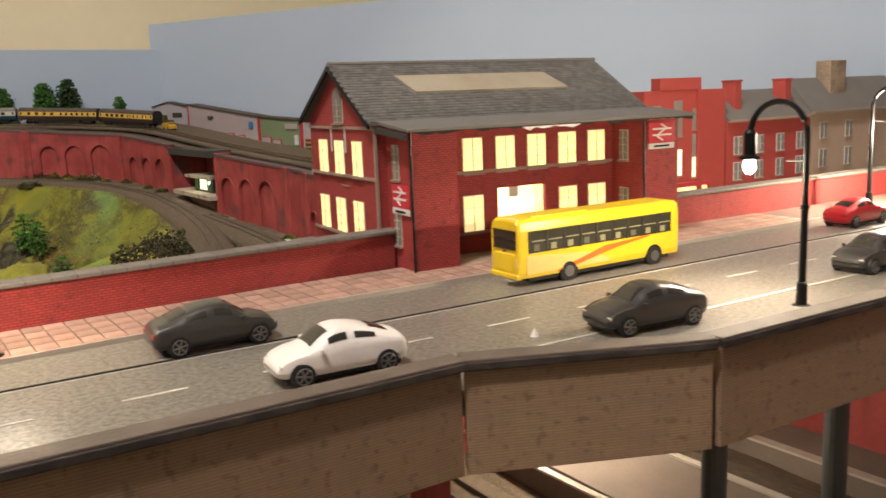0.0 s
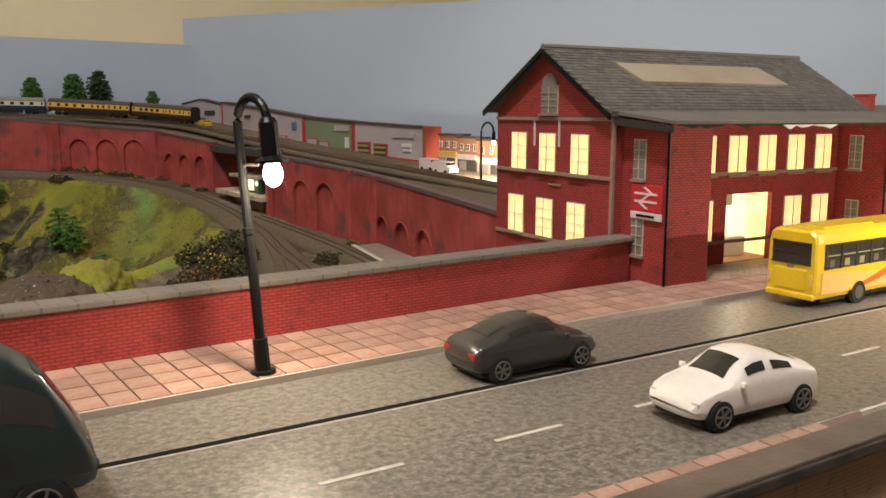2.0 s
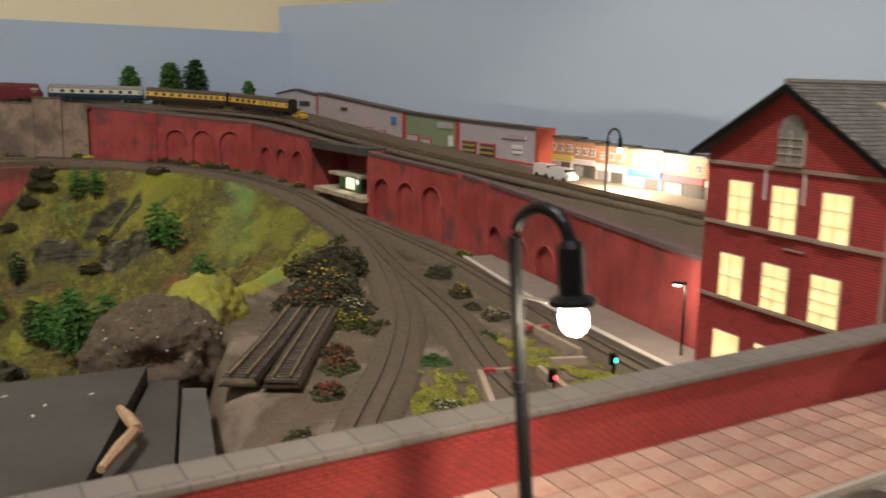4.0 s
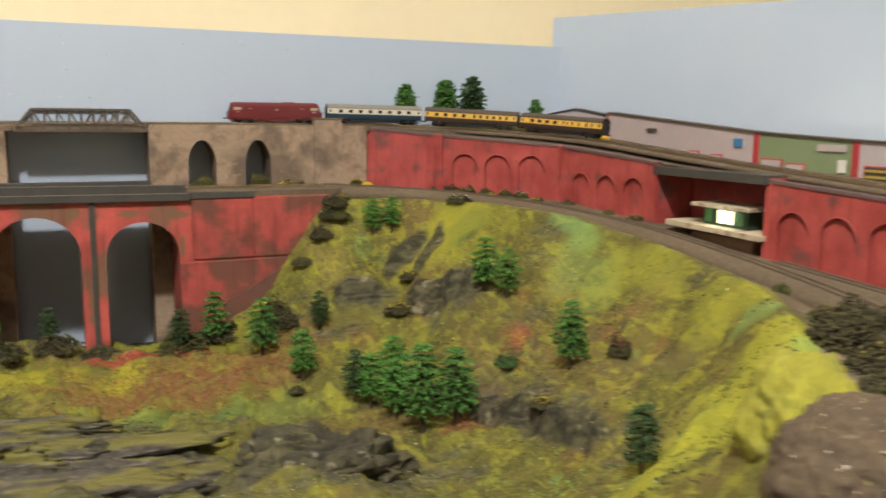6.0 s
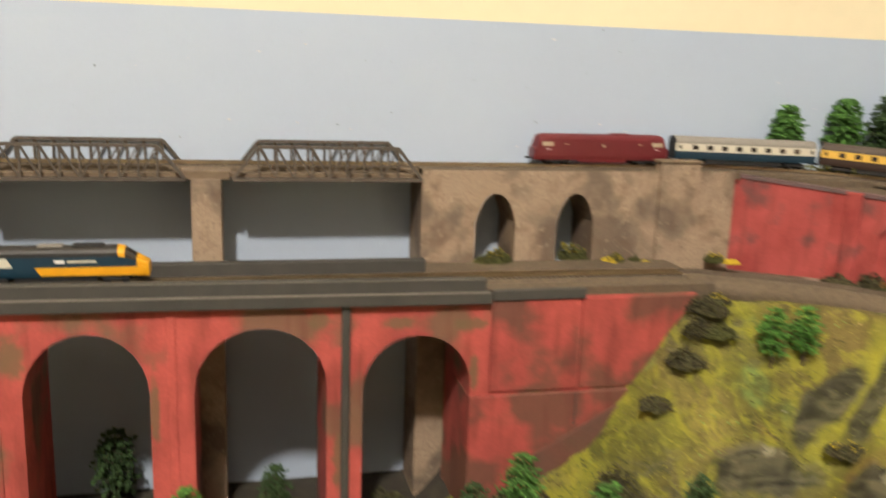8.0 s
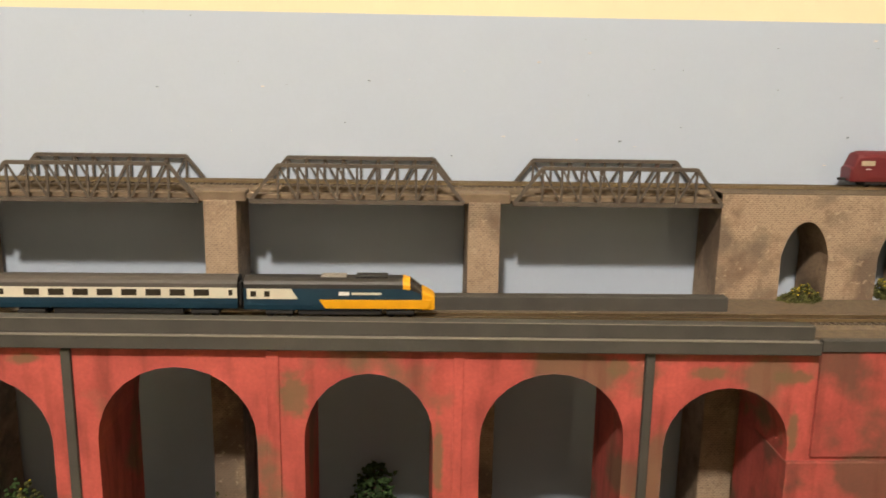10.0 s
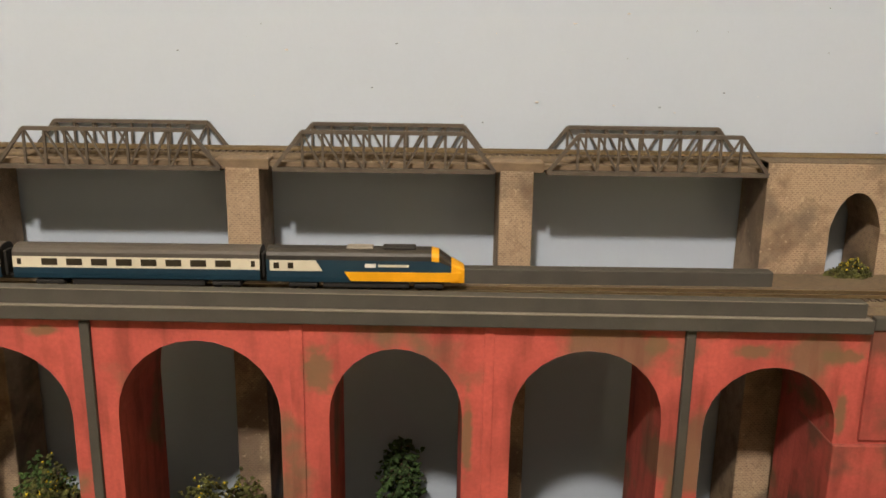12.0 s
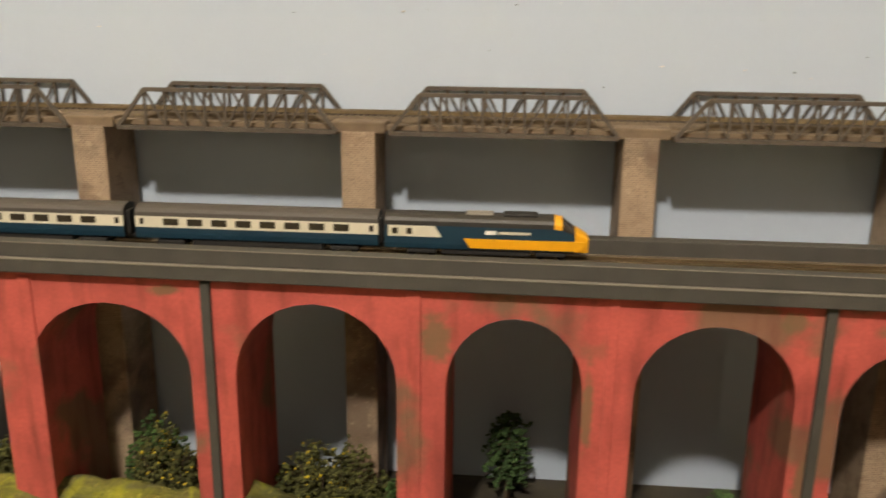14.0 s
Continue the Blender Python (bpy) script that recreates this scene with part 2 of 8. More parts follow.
def glowing(name, colour, strength, rough=0.5, uneven=0.0):
    m = bpy.data.materials.new(name)
    m.use_nodes = True
    b = m.node_tree.nodes["Principled BSDF"]
    b.inputs["Base Color"].default_value = (*colour, 1)
    b.inputs["Emission Color"].default_value = (*colour, 1)
    b.inputs["Emission Strength"].default_value = strength
    b.inputs["Roughness"].default_value = rough
    if uneven:
        N, L = m.node_tree.nodes, m.node_tree.links
        n = N.new("ShaderNodeTexNoise")
        n.inputs["Scale"].default_value, n.inputs["Detail"].default_value = 130.0, 2.0
        L.new(N.new("ShaderNodeTexCoord").outputs["Object"], n.inputs["Vector"])
        r = N.new("ShaderNodeMapRange")
        r.inputs["From Min"].default_value, r.inputs["From Max"].default_value = 0.35, 0.65
        r.inputs["To Min"].default_value, r.inputs["To Max"].default_value = strength * (1 - uneven), strength * (1 + uneven)
        L.new(n.outputs["Fac"], r.inputs["Value"])
        L.new(r.outputs["Result"], b.inputs["Emission Strength"])
    return m


def plain(name, colour, rough=0.5, metal=0.0, **k):
    return material(name, colour, rough, metal, amount=0.18, fine_amount=0.08, **k)


CEILING = material("beige_ceiling_paint", (0.60, 0.56, 0.50), 0.9, scale=3, amount=0.1, fine=60, fine_amount=0.03)
ROOM = material("beige_room_paint", (0.36, 0.33, 0.28), 0.9, scale=3, amount=0.12, fine=60, fine_amount=0.04)
CREAM = material("cream_wall_paint", (0.82, 0.72, 0.48), 0.85, scale=3, amount=0.12, fine=60, fine_amount=0.04)
SKY_BLUE = material("sky_blue_board_paint", (0.405, 0.485, 0.590), 0.6, second=(0.455, 0.53, 0.62), scale=2.0, amount=0.5, fine=400, fine_amount=0.03, bump=0.08, bump_scale=300, spec=0.5)
CARPET = material("grey_carpet", (0.22, 0.2, 0.18), 0.95, scale=40, fine=600)
PLYWOOD = material("plywood_edge", (0.45, 0.33, 0.2), 0.8, scale=20)
RED_PAINT = material("red_viaduct_paint", (0.52, 0.098, 0.078), 0.75, second=(0.34, 0.062, 0.05), streak=0.5, scale=44, amount=0.8, fine=420, fine_amount=0.26, bump=0.25, bump_scale=700, stain=(0.15, 0.095, 0.055), stain_scale=17, stain_cut=0.52, stain_amount=0.85)
RED_SMUDGED = material("red_paint_smudged_brown", (0.47, 0.086, 0.068), 0.78, second=(0.30, 0.055, 0.045), streak=0.4, scale=44, amount=0.8, fine=420, fine_amount=0.26, bump=0.25, bump_scale=700, stain=(0.10, 0.055, 0.035), stain_scale=17, stain_cut=0.47, stain_amount=0.8)
RED_EARTHY = material("red_paint_caked_with_earth", (0.47, 0.086, 0.068), 0.78, second=(0.30, 0.055, 0.045), streak=0.4, scale=44, amount=0.8, fine=420, fine_amount=0.26, bump=0.25, bump_scale=700, stain=(0.10, 0.055, 0.035), stain_scale=17, stain_cut=0.435, stain_amount=0.8)
RED_WALL = material("red_retaining_wall_paint", (0.44, 0.082, 0.070), 0.7, second=(0.25, 0.032, 0.028), scale=26, amount=0.85, streak=0.35, fine=420, fine_amount=0.2, bump=0.25, bump_scale=600, stain=(0.085, 0.05, 0.045), stain_scale=24, stain_cut=0.55, stain_amount=0.7)
BROWN_BANK = material("brown_bank_paint", (0.115, 0.060, 0.042), 0.85, second=(0.19, 0.055, 0.042), scale=40, amount=0.5, fine=500, fine_amount=0.25, bump=0.25, bump_scale=700)
GREY_CARD = material("dark_grey_card", (0.048, 0.046, 0.040), 0.75, second=(0.075, 0.068, 0.058), scale=50, amount=0.5, fine_amount=0.15, bump=0.15)
PALE_LINE = plain("pale_worn_edge", (0.19, 0.17, 0.14), 0.8)
STONE = brickwork("brown_stone_paper", (0.30, 0.212, 0.142), (0.19, 0.130, 0.086), (0.42, 0.32, 0.22), 0.0030, 0.0014, 0.0004, stain=(0.065, 0.048, 0.038), stain_cut=0.515, stain_scale=30, contrast=0.9, grime=((15, 0.50, 0.60, 0.7, (0.085, 0.062, 0.046)), (60, 0.52, 0.70, 0.6, (0.13, 0.075, 0.045)), (400, 0.54, 0.66, 0.38, (0.10, 0.07, 0.048)), (260, 0.62, 0.70, 0.35, (0.55, 0.44, 0.31))))
DECK = material("brown_bridge_timber", (0.19, 0.135, 0.085), 0.85, second=(0.10, 0.072, 0.048), scale=90, amount=0.6, bump=0.4, bump_scale=800)
STEEL = material("weathered_girder_plastic", (0.070, 0.058, 0.047), 0.6, second=(0.13, 0.10, 0.07), scale=120, amount=0.45, bump=0.2)
RAIL = material("worn_brass_rail", (0.42, 0.33, 0.2), 0.35, 0.9, second=(0.2, 0.13, 0.08), scale=80)
SLEEPER = material("dark_sleeper_plastic", (0.07, 0.052, 0.04), 0.8, second=(0.14, 0.11, 0.08), scale=150, amount=0.5)
BALLAST = material("brown_track_ballast", (0.155, 0.114, 0.070), 0.95, second=(0.09, 0.068, 0.05), scale=260, amount=0.7, fine=2200, fine_amount=0.4, bump=0.9, bump_scale=1500)
def land_paint():
    """Painted plaster landscape with scatter: olive and yellow turf, straw, rust and mint patches, streaked grey rock showing through."""
    m = bpy.data.materials.new("painted_scenic_turf")
    m.use_nodes = True
    N, L = m.node_tree.nodes, m.node_tree.links
    bsdf = N["Principled BSDF"]
    bsdf.inputs["Roughness"].default_value = 0.92
    bsdf.inputs["Specular IOR Level"].default_value = 0.25
    co = N.new("ShaderNodeTexCoord").outputs["Object"]

    def noisy(scale, detail=4.0, stretch=None, shift=0.0, distort=0.0):
        mp = N.new("ShaderNodeMapping")
        mp.inputs["Location"].default_value = (shift, shift * 0.7, 0)
        if stretch:
            mp.inputs["Scale"].default_value = stretch
            mp.inputs["Rotation"].default_value = (0.25, 0.15, 0.35)
        L.new(co, mp.inputs["Vector"])
        n = N.new("ShaderNodeTexNoise")
        n.inputs["Scale"].default_value, n.inputs["Detail"].default_value, n.inputs["Distortion"].default_value = scale, detail, distort
        L.new(mp.outputs["Vector"], n.inputs["Vector"])
        return n.outputs["Fac"]

    def cut(v, a, b, top=1.0):
        r = N.new("ShaderNodeMapRange")
        r.inputs["From Min"].default_value, r.inputs["From Max"].default_value, r.inputs["To Max"].default_value = a, b, top
        L.new(v, r.inputs["Value"])
        return r.outputs["Result"]

    def mix(f, a, b):
        x = N.new("ShaderNodeMix")
        x.data_type = "RGBA"
        L.new(f, x.inputs[0])
        for socket, v in ((x.inputs[6], a), (x.inputs[7], b)):
            if isinstance(v, tuple):
                socket.default_value = (*v, 1)
            else:
                L.new(v, socket)
        return x.outputs[2]
    c = mix(cut(noisy(20, 5), 0.36, 0.62), (0.160, 0.148, 0.030), (0.100, 0.088, 0.026))
    c = mix(cut(noisy(8, 5, None, 3.0), 0.52, 0.66, 0.8), c, (0.27, 0.27, 0.028))
    c = mix(cut(noisy(15, 5, None, 7.0), 0.56, 0.68, 0.7), c, (0.23, 0.175, 0.060))
    c = mix(cut(noisy(9, 5, None, 61.0), 0.50, 0.64, 0.6), c, (0.155, 0.105, 0.042))
    c = mix(cut(noisy(11, 5, None, 13.0), 0.60, 0.70, 0.7), c, (0.22, 0.095, 0.045))
    c = mix(cut(noisy(17, 4, None, 19.0), 0.64, 0.72, 0.7), c, (0.17, 0.27, 0.085))
    c = mix(cut(noisy(30, 6, None, 23.0), 0.52, 0.66, 0.75), c, (0.058, 0.060, 0.020))
    c = mix(cut(noisy(60, 5, None, 29.0), 0.56, 0.68, 0.6), c, (0.29, 0.28, 0.04))
    seam = noisy(1.0, 6, (55, 260, 300), 2.0)
    rock = mix(cut(seam, 0.42, 0.70), (0.034, 0.032, 0.028), (0.165, 0.150, 0.120))
    rock = mix(cut(noisy(1.0, 5, (9, 44, 50), 31.0, 0.5), 0.46, 0.60, 0.85), rock, (0.135, 0.122, 0.032))
    band = noisy(1.0, 5, (7.5, 19, 24), 5.0, 0.4)
    c = mix(cut(band, 0.565, 0.63, 0.75), c, rock)
    c = mix(cut(seam, 0.52, 0.68, 0.38), c, (0.05, 0.046, 0.024))
    c = mix(cut(noisy(1.0, 5, (90, 30, 60), 81.0, 0.8), 0.52, 0.64, 0.55), c, (0.33, 0.315, 0.030))
    c = mix(cut(noisy(1.0, 5, (120, 36, 70), 87.0, 0.8), 0.54, 0.66, 0.55), c, (0.060, 0.058, 0.020))
    c = mix(cut(noisy(900, 3), 0.45, 0.75, 0.4), c, (0.07, 0.065, 0.02))
    c = mix(cut(noisy(420, 3, None, 9.0), 0.60, 0.72, 0.5), c, (0.42, 0.36, 0.09))
    ragged = noisy(26, 5, None, 41.0)

    def patch(c, x, y, rx, ry, colour, amount):
        """A painted patch with ragged edges."""
        mp = N.new("ShaderNodeMapping")
        mp.inputs["Location"].default_value = (-x / rx, -y / ry, 0)
        mp.inputs["Scale"].default_value = (1 / rx, 1 / ry, 0)
        L.new(co, mp.inputs["Vector"])
        ln = N.new("ShaderNodeVectorMath")
        ln.operation = "LENGTH"
        L.new(mp.outputs["Vector"], ln.inputs[0])
        ad = N.new("ShaderNodeMath")
        ad.operation = "MULTIPLY_ADD"
        L.new(ragged, ad.inputs[0])
        ad.inputs[1].default_value = 2.6
        L.new(ln.outputs["Value"], ad.inputs[2])
        return mix(cut(ad.outputs[0], 2.45, 1.85, amount), c, colour)
    speck = noisy(130, 4, None, 51.0)
    rust = mix(cut(speck, 0.42, 0.60), (0.20, 0.075, 0.04), (0.20, 0.15, 0.045))
    sun_turf = mix(cut(noisy(38, 5, None, 53.0), 0.42, 0.60), (0.36, 0.34, 0.025), (0.150, 0.145, 0.030))
    c = patch(c, -0.10, 1.480, 0.15, 0.052, rust, 0.85)
    c = patch(c, -0.28, 1.505, 0.22, 0.036, sun_turf, 0.8)
    c = patch(c, -0.13, 1.548, 0.09, 0.014, (0.36, 0.05, 0.045), 0.3)
    c = patch(c, 0.212, 1.312, 0.010, 0.009, (0.34, 0.08, 0.05), 0.45)
    c = patch(c, 0.17, 0.96, 0.075, 0.075, (0.36, 0.36, 0.035), 0.75)
    c = patch(c, 0.19, 1.515, 0.06, 0.022, (0.28, 0.27, 0.03), 0.5)
    c = patch(c, -0.02, 1.405, 0.075, 0.028, (0.17, 0.23, 0.06), 0.35)
    c = patch(c, -0.11, 1.400, 0.090, 0.022, (0.17, 0.26, 0.07), 0.55)
    c = patch(c, 0.12, 1.425, 0.050, 0.020, (0.16, 0.22, 0.06), 0.5)
    c = patch(c, 0.245, 1.500, 0.022, 0.016, (0.025, 0.062, 0.042), 0.8)
    c = patch(c, 0.255, 1.515, 0.050, 0.026, (0.30, 0.29, 0.03), 0.6)
    c = patch(c, 0.150, 1.270, 0.035, 0.022, (0.28, 0.07, 0.045), 0.5)
    c = patch(c, 0.06, 1.33, 0.075, 0.045, (0.150, 0.098, 0.040), 0.55)
    c = patch(c, 0.300, 1.330, 0.035, 0.060, (0.17, 0.25, 0.075), 0.4)
    c = patch(c, 0.318, 1.385, 0.014, 0.050, (0.20, 0.33, 0.11), 0.55)
    c = patch(c, 0.322, 1.250, 0.022, 0.080, (0.29, 0.29, 0.035), 0.5)
    c = patch(c, 0.290, 1.090, 0.030, 0.055, (0.29, 0.29, 0.035), 0.5)
    c = patch(c, 0.262, 1.045, 0.012, 0.030, (0.19, 0.32, 0.11), 0.5)
    c = patch(c, 0.225, 0.985, 0.040, 0.040, (0.34, 0.34, 0.035), 0.6)
    c = patch(c, 0.205, 0.930, 0.016, 0.030, (0.20, 0.33, 0.11), 0.5)
    c = patch(c, 0.170, 1.060, 0.022, 0.050, (0.115, 0.085, 0.040), 0.6)
    c = patch(c, 0.250, 1.140, 0.016, 0.050, (0.120, 0.095, 0.045), 0.55)
    c = patch(c, -0.32, 1.33, 0.26, 0.055, rock, 0.75)
    c = patch(c, -0.10, 1.20, 0.24, 0.060, rock, 0.75)
    strata = mix(cut(seam, 0.44, 0.66), (0.026, 0.025, 0.020), (0.115, 0.105, 0.062))
    strata = mix(cut(noisy(1.0, 5, (7, 40, 46), 35.0, 0.6), 0.50, 0.58, 0.85), strata, (0.165, 0.160, 0.030))
    c = patch(c, -0.44, 1.42, 0.22, 0.14, strata, 0.85)
    c = patch(c, -0.28, 1.33, 0.26, 0.115, strata, 0.85)
    c = patch(c, -0.19, 1.09, 0.20, 0.10, (0.060, 0.052, 0.026), 0.7)
    c = patch(c, -0.16, 1.27, 0.13, 0.07, (0.062, 0.060, 0.022), 0.6)
    c = patch(c, 0.185, 1.23, 0.030, 0.090, rock, 0.6)
    c = patch(c, 0.19, 1.41, 0.045, 0.035, rock, 0.75)
    c = patch(c, 0.11, 1.50, 0.060, 0.016, rock, 0.8)
    at = N.new("ShaderNodeAttribute")
    at.attribute_name = "bare_rock"
    ad = N.new("ShaderNodeMath")
    ad.operation = "ADD"
    L.new(at.outputs["Fac"], ad.inputs[0])
    L.new(noisy(70, 5, None, 71.0), ad.inputs[1])
    slabs = noisy(1.0, 6, (26, 85, 95), 91.0, 0.9)
    face = mix(cut(slabs, 0.40, 0.66), (0.026, 0.025, 0.021), (0.120, 0.106, 0.070))
    face = mix(cut(noisy(55, 5, None, 77.0), 0.63, 0.69, 0.7), face, (0.32, 0.285, 0.215))
    c = mix(cut(ad.outputs[0], 0.84, 1.22, 0.92), c, face)
    tint = N.new("ShaderNodeMix")
    tint.data_type, tint.blend_type = "RGBA", "MULTIPLY"
    tint.inputs[0].default_value = 1.0
    L.new(c, tint.inputs[6])
    tint.inputs[7].default_value = (0.92, 0.93, 0.82, 1)
    c = tint.outputs[2]
    L.new(c, bsdf.inputs["Base Color"])
    b = N.new("ShaderNodeBump")
    b.inputs["Strength"].default_value, b.inputs["Distance"].default_value = 1.0, 0.0016
    L.new(seam, b.inputs["Height"])
    b2 = N.new("ShaderNodeBump")
    b2.inputs["Strength"].default_value, b2.inputs["Distance"].default_value = 0.9, 0.0007
    L.new(noisy(800, 4), b2.inputs["Height"])
    L.new(b.outputs["Normal"], b2.inputs["Normal"])
    L.new(b2.outputs["Normal"], bsdf.inputs["Normal"])
    return m


GRASS = land_paint()
EARTH = material("brown_yard_earth", (0.165, 0.122, 0.078), 0.95, second=(0.088, 0.064, 0.042), scale=26, amount=0.8, fine=700, fine_amount=0.4, bump=0.9, bump_scale=900, stain=(0.25, 0.19, 0.14), stain_scale=22)
def rock_paint(name="dry_brushed_rock", base=(0.038, 0.034, 0.028), second=(0.12, 0.105, 0.08)):
    """Dry-brushed plaster rock: dark base, pale streaked ledges, olive turf smears."""
    m = material(name, base, 0.9, second=second, scale=90, amount=0.6, fine=700, fine_amount=0.3)
    N, L = m.node_tree.nodes, m.node_tree.links
    bsdf = N["Principled BSDF"]
    mp = N.new("ShaderNodeMapping")
    mp.inputs["Scale"].default_value = (45, 60, 330)
    mp.inputs["Rotation"].default_value = (0.2, 0.35, 0.0)
    L.new(N.new("ShaderNodeTexCoord").outputs["Object"], mp.inputs["Vector"])
    n = N.new("ShaderNodeTexNoise")
    n.inputs["Scale"].default_value, n.inputs["Detail"].default_value = 1.0, 6.0
    L.new(mp.outputs["Vector"], n.inputs["Vector"])
    r = N.new("ShaderNodeMapRange")
    r.inputs["From Min"].default_value, r.inputs["From Max"].default_value, r.inputs["To Max"].default_value = 0.56, 0.70, 0.75
    L.new(n.outputs["Fac"], r.inputs["Value"])
    x = N.new("ShaderNodeMix")
    x.data_type = "RGBA"
    x.inputs[7].default_value = (0.20, 0.18, 0.14, 1)
    L.new(r.outputs["Result"], x.inputs[0])
    L.new(bsdf.inputs["Base Color"].links[0].from_socket, x.inputs[6])
    mp2 = N.new("ShaderNodeMapping")
    mp2.inputs["Scale"].default_value = (10, 42, 70)
    mp2.inputs["Rotation"].default_value = (0.2, 0.25, 0.0)
    L.new(N.new("ShaderNodeTexCoord").outputs["Object"], mp2.inputs["Vector"])
    turf = N.new("ShaderNodeTexNoise")
    turf.inputs["Scale"].default_value, turf.inputs["Detail"].default_value, turf.inputs["Distortion"].default_value = 1.0, 6.0, 0.6
    L.new(mp2.outputs["Vector"], turf.inputs["Vector"])
    rt = N.new("ShaderNodeMapRange")
    rt.inputs["From Min"].default_value, rt.inputs["From Max"].default_value, rt.inputs["To Max"].default_value = 0.50, 0.60, 0.85
    L.new(turf.outputs["Fac"], rt.inputs["Value"])
    y = N.new("ShaderNodeMix")
    y.data_type = "RGBA"
    y.inputs[7].default_value = (0.145, 0.132, 0.030, 1)
    L.new(rt.outputs["Result"], y.inputs[0])
    L.new(x.outputs[2], y.inputs[6])
    L.new(y.outputs[2], bsdf.inputs["Base Color"])
    b = N.new("ShaderNodeBump")
    b.inputs["Strength"].default_value, b.inputs["Distance"].default_value = 1.0, 0.003
    L.new(n.outputs["Fac"], b.inputs["Height"])
    L.new(b.outputs["Normal"], bsdf.inputs["Normal"])
    return m


ROCK = rock_paint()
# soil behind the arches: the shade there is put into its near-black colour
SHADE_SOIL = material("soil_darkened_for_shade", (0.030, 0.025, 0.019), 0.95, second=(0.055, 0.047, 0.026), scale=60, amount=0.6, bump=0.8)
DARK_ROCK = material("dark_cliff_rock", (0.030, 0.028, 0.023), 0.9, second=(0.10, 0.09, 0.042), scale=45, amount=0.8, fine=500, fine_amount=0.3, bump=1.0, bump_scale=260, streak=0.3, stain=(0.38, 0.34, 0.26), stain_scale=60, stain_cut=0.62, stain_amount=0.75)
ASPHALT = material("printed_asphalt_road", (0.31, 0.275, 0.228), 0.34, second=(0.075, 0.067, 0.056), scale=620, amount=0.9, fine=1500, fine_amount=0.65, bump=0.15, bump_scale=2500)
BRICK_RED = brickwork("red_brick_paper", (0.43, 0.046, 0.038), (0.31, 0.036, 0.030), (0.17, 0.026, 0.024), 0.0024, 0.00085, 0.00020, stain=(0.10, 0.018, 0.018), stain_cut=0.60, stain_scale=140, contrast=1.4, grime=((45, 0.52, 0.70, 0.28, (0.13, 0.022, 0.020)), (300, 0.58, 0.68, 0.5, (0.09, 0.018, 0.016))))
BRICK_BROWN = brickwork("brown_brick_paper", (0.30, 0.19, 0.11), (0.24, 0.15, 0.088), (0.17, 0.105, 0.065), 0.0060, 0.0007, 0.00016, stain=(0.10, 0.055, 0.032), stain_cut=0.575, stain_scale=420, contrast=0.8)

# ---------------------------------------------------------------- room
def slab(name, x0, x1, y0, y1, z0, z1, mat, label, category="wall"):
    ob = part(name, boxed(x0, x1, y0, y1, z0, z1), mat)
    return tagged(ob, label, category, "", "structure")


slab("floor", -2.6, 2.2, -2.2, 1.9, -0.1, 0.0, CARPET, "grey carpeted room floor under the layout", "floor")
slab("ceiling", -2.6, 2.2, -2.2, 1.9, 2.85, 2.95, CEILING, "plain beige painted room ceiling", "ceiling")
slab("wall_north", -2.6, 2.2, 1.79, 1.9, 0.0, 2.85, CREAM, "cream painted room wall above the sky board")
slab("wall_south", -2.6, 2.2, -2.2, -2.1, 0.0, 2.85, ROOM, "plain beige painted room wall")
slab("wall_west", -2.6, -2.5, -2.1, 1.79, 0.0, 2.85, ROOM, "plain beige painted room wall")
slab("wall_east", 2.1, 2.2, -2.1, 1.79, 0.0, 2.85, ROOM, "plain beige painted room wall")

# sky boards behind the layout
back_board = part("backdrop", boxed(-2.4, 0.519, 1.741, 1.760, 0.70, 1.171), SKY_BLUE)
tagged(back_board, "pale blue painted sky board behind the viaducts", "backdrop", "", "structure")
BOARD = pose(0.511, 1.757, 0, 0, 0, -63)
side_board = part("backdrop", boxed(0.0, 1.75, 0.0, 0.011, 0.70, 1.216), SKY_BLUE)
side_board.matrix_basis = BOARD
tagged(side_board, "taller pale blue painted sky board behind the town", "backdrop", "", "structure")

# ---------------------------------------------------------------- ground
def ease(a, b, v):
    k = np.clip((v - a) / (b - a), 0, 1)
    return k * k * (3 - 2 * k)


RIM = smooth_line([(0.085, 1.80), (0.088, 1.70), (0.10, 1.60), (0.20, 1.565), (0.275, 1.49), (0.325, 1.36), (0.335, 1.22), (0.285, 1.06), (0.195, 0.94), (0.130, 0.88), (0.102, 0.83), (0.106, 0.785), (0.112, 0.74), (0.120, 0.68), (0.128, 0.60), (0.12, 0.40), (0.10, 0.20), (0.08, -0.05)], 0.01)


def rim_distance(x, y):
    """How far a place lies inside the valley's rim; negative on the yard's side."""
    pts = RIM
    d = np.full(x.shape, 9.0)
    sign = np.ones(x.shape)
    for (ax, ay), (bx, by) in zip(pts[:-1], pts[1:]):
        vx, vy = bx - ax, by - ay
        k = np.clip(((x - ax) * vx + (y - ay) * vy) / (vx * vx + vy * vy), 0, 1)
        e = np.hypot(x - ax - k * vx, y - ay - k * vy)
        s = np.where(vx * (y - ay) - vy * (x - ax) < 0, 1.0, -1.0)
        sign = np.where(e < d, s, sign)
        d = np.minimum(d, e)
    return d * sign


def fractal(x, y, s, octaves=4):
    out = np.zeros(x.shape)
    flat = out.ravel()
    for i, (a, b) in enumerate(zip(x.ravel(), y.ravel())):
        flat[i] = noise.fractal(Vector((a * s, b * s, 3.1)), 0.9, 2.1, octaves)
    return out


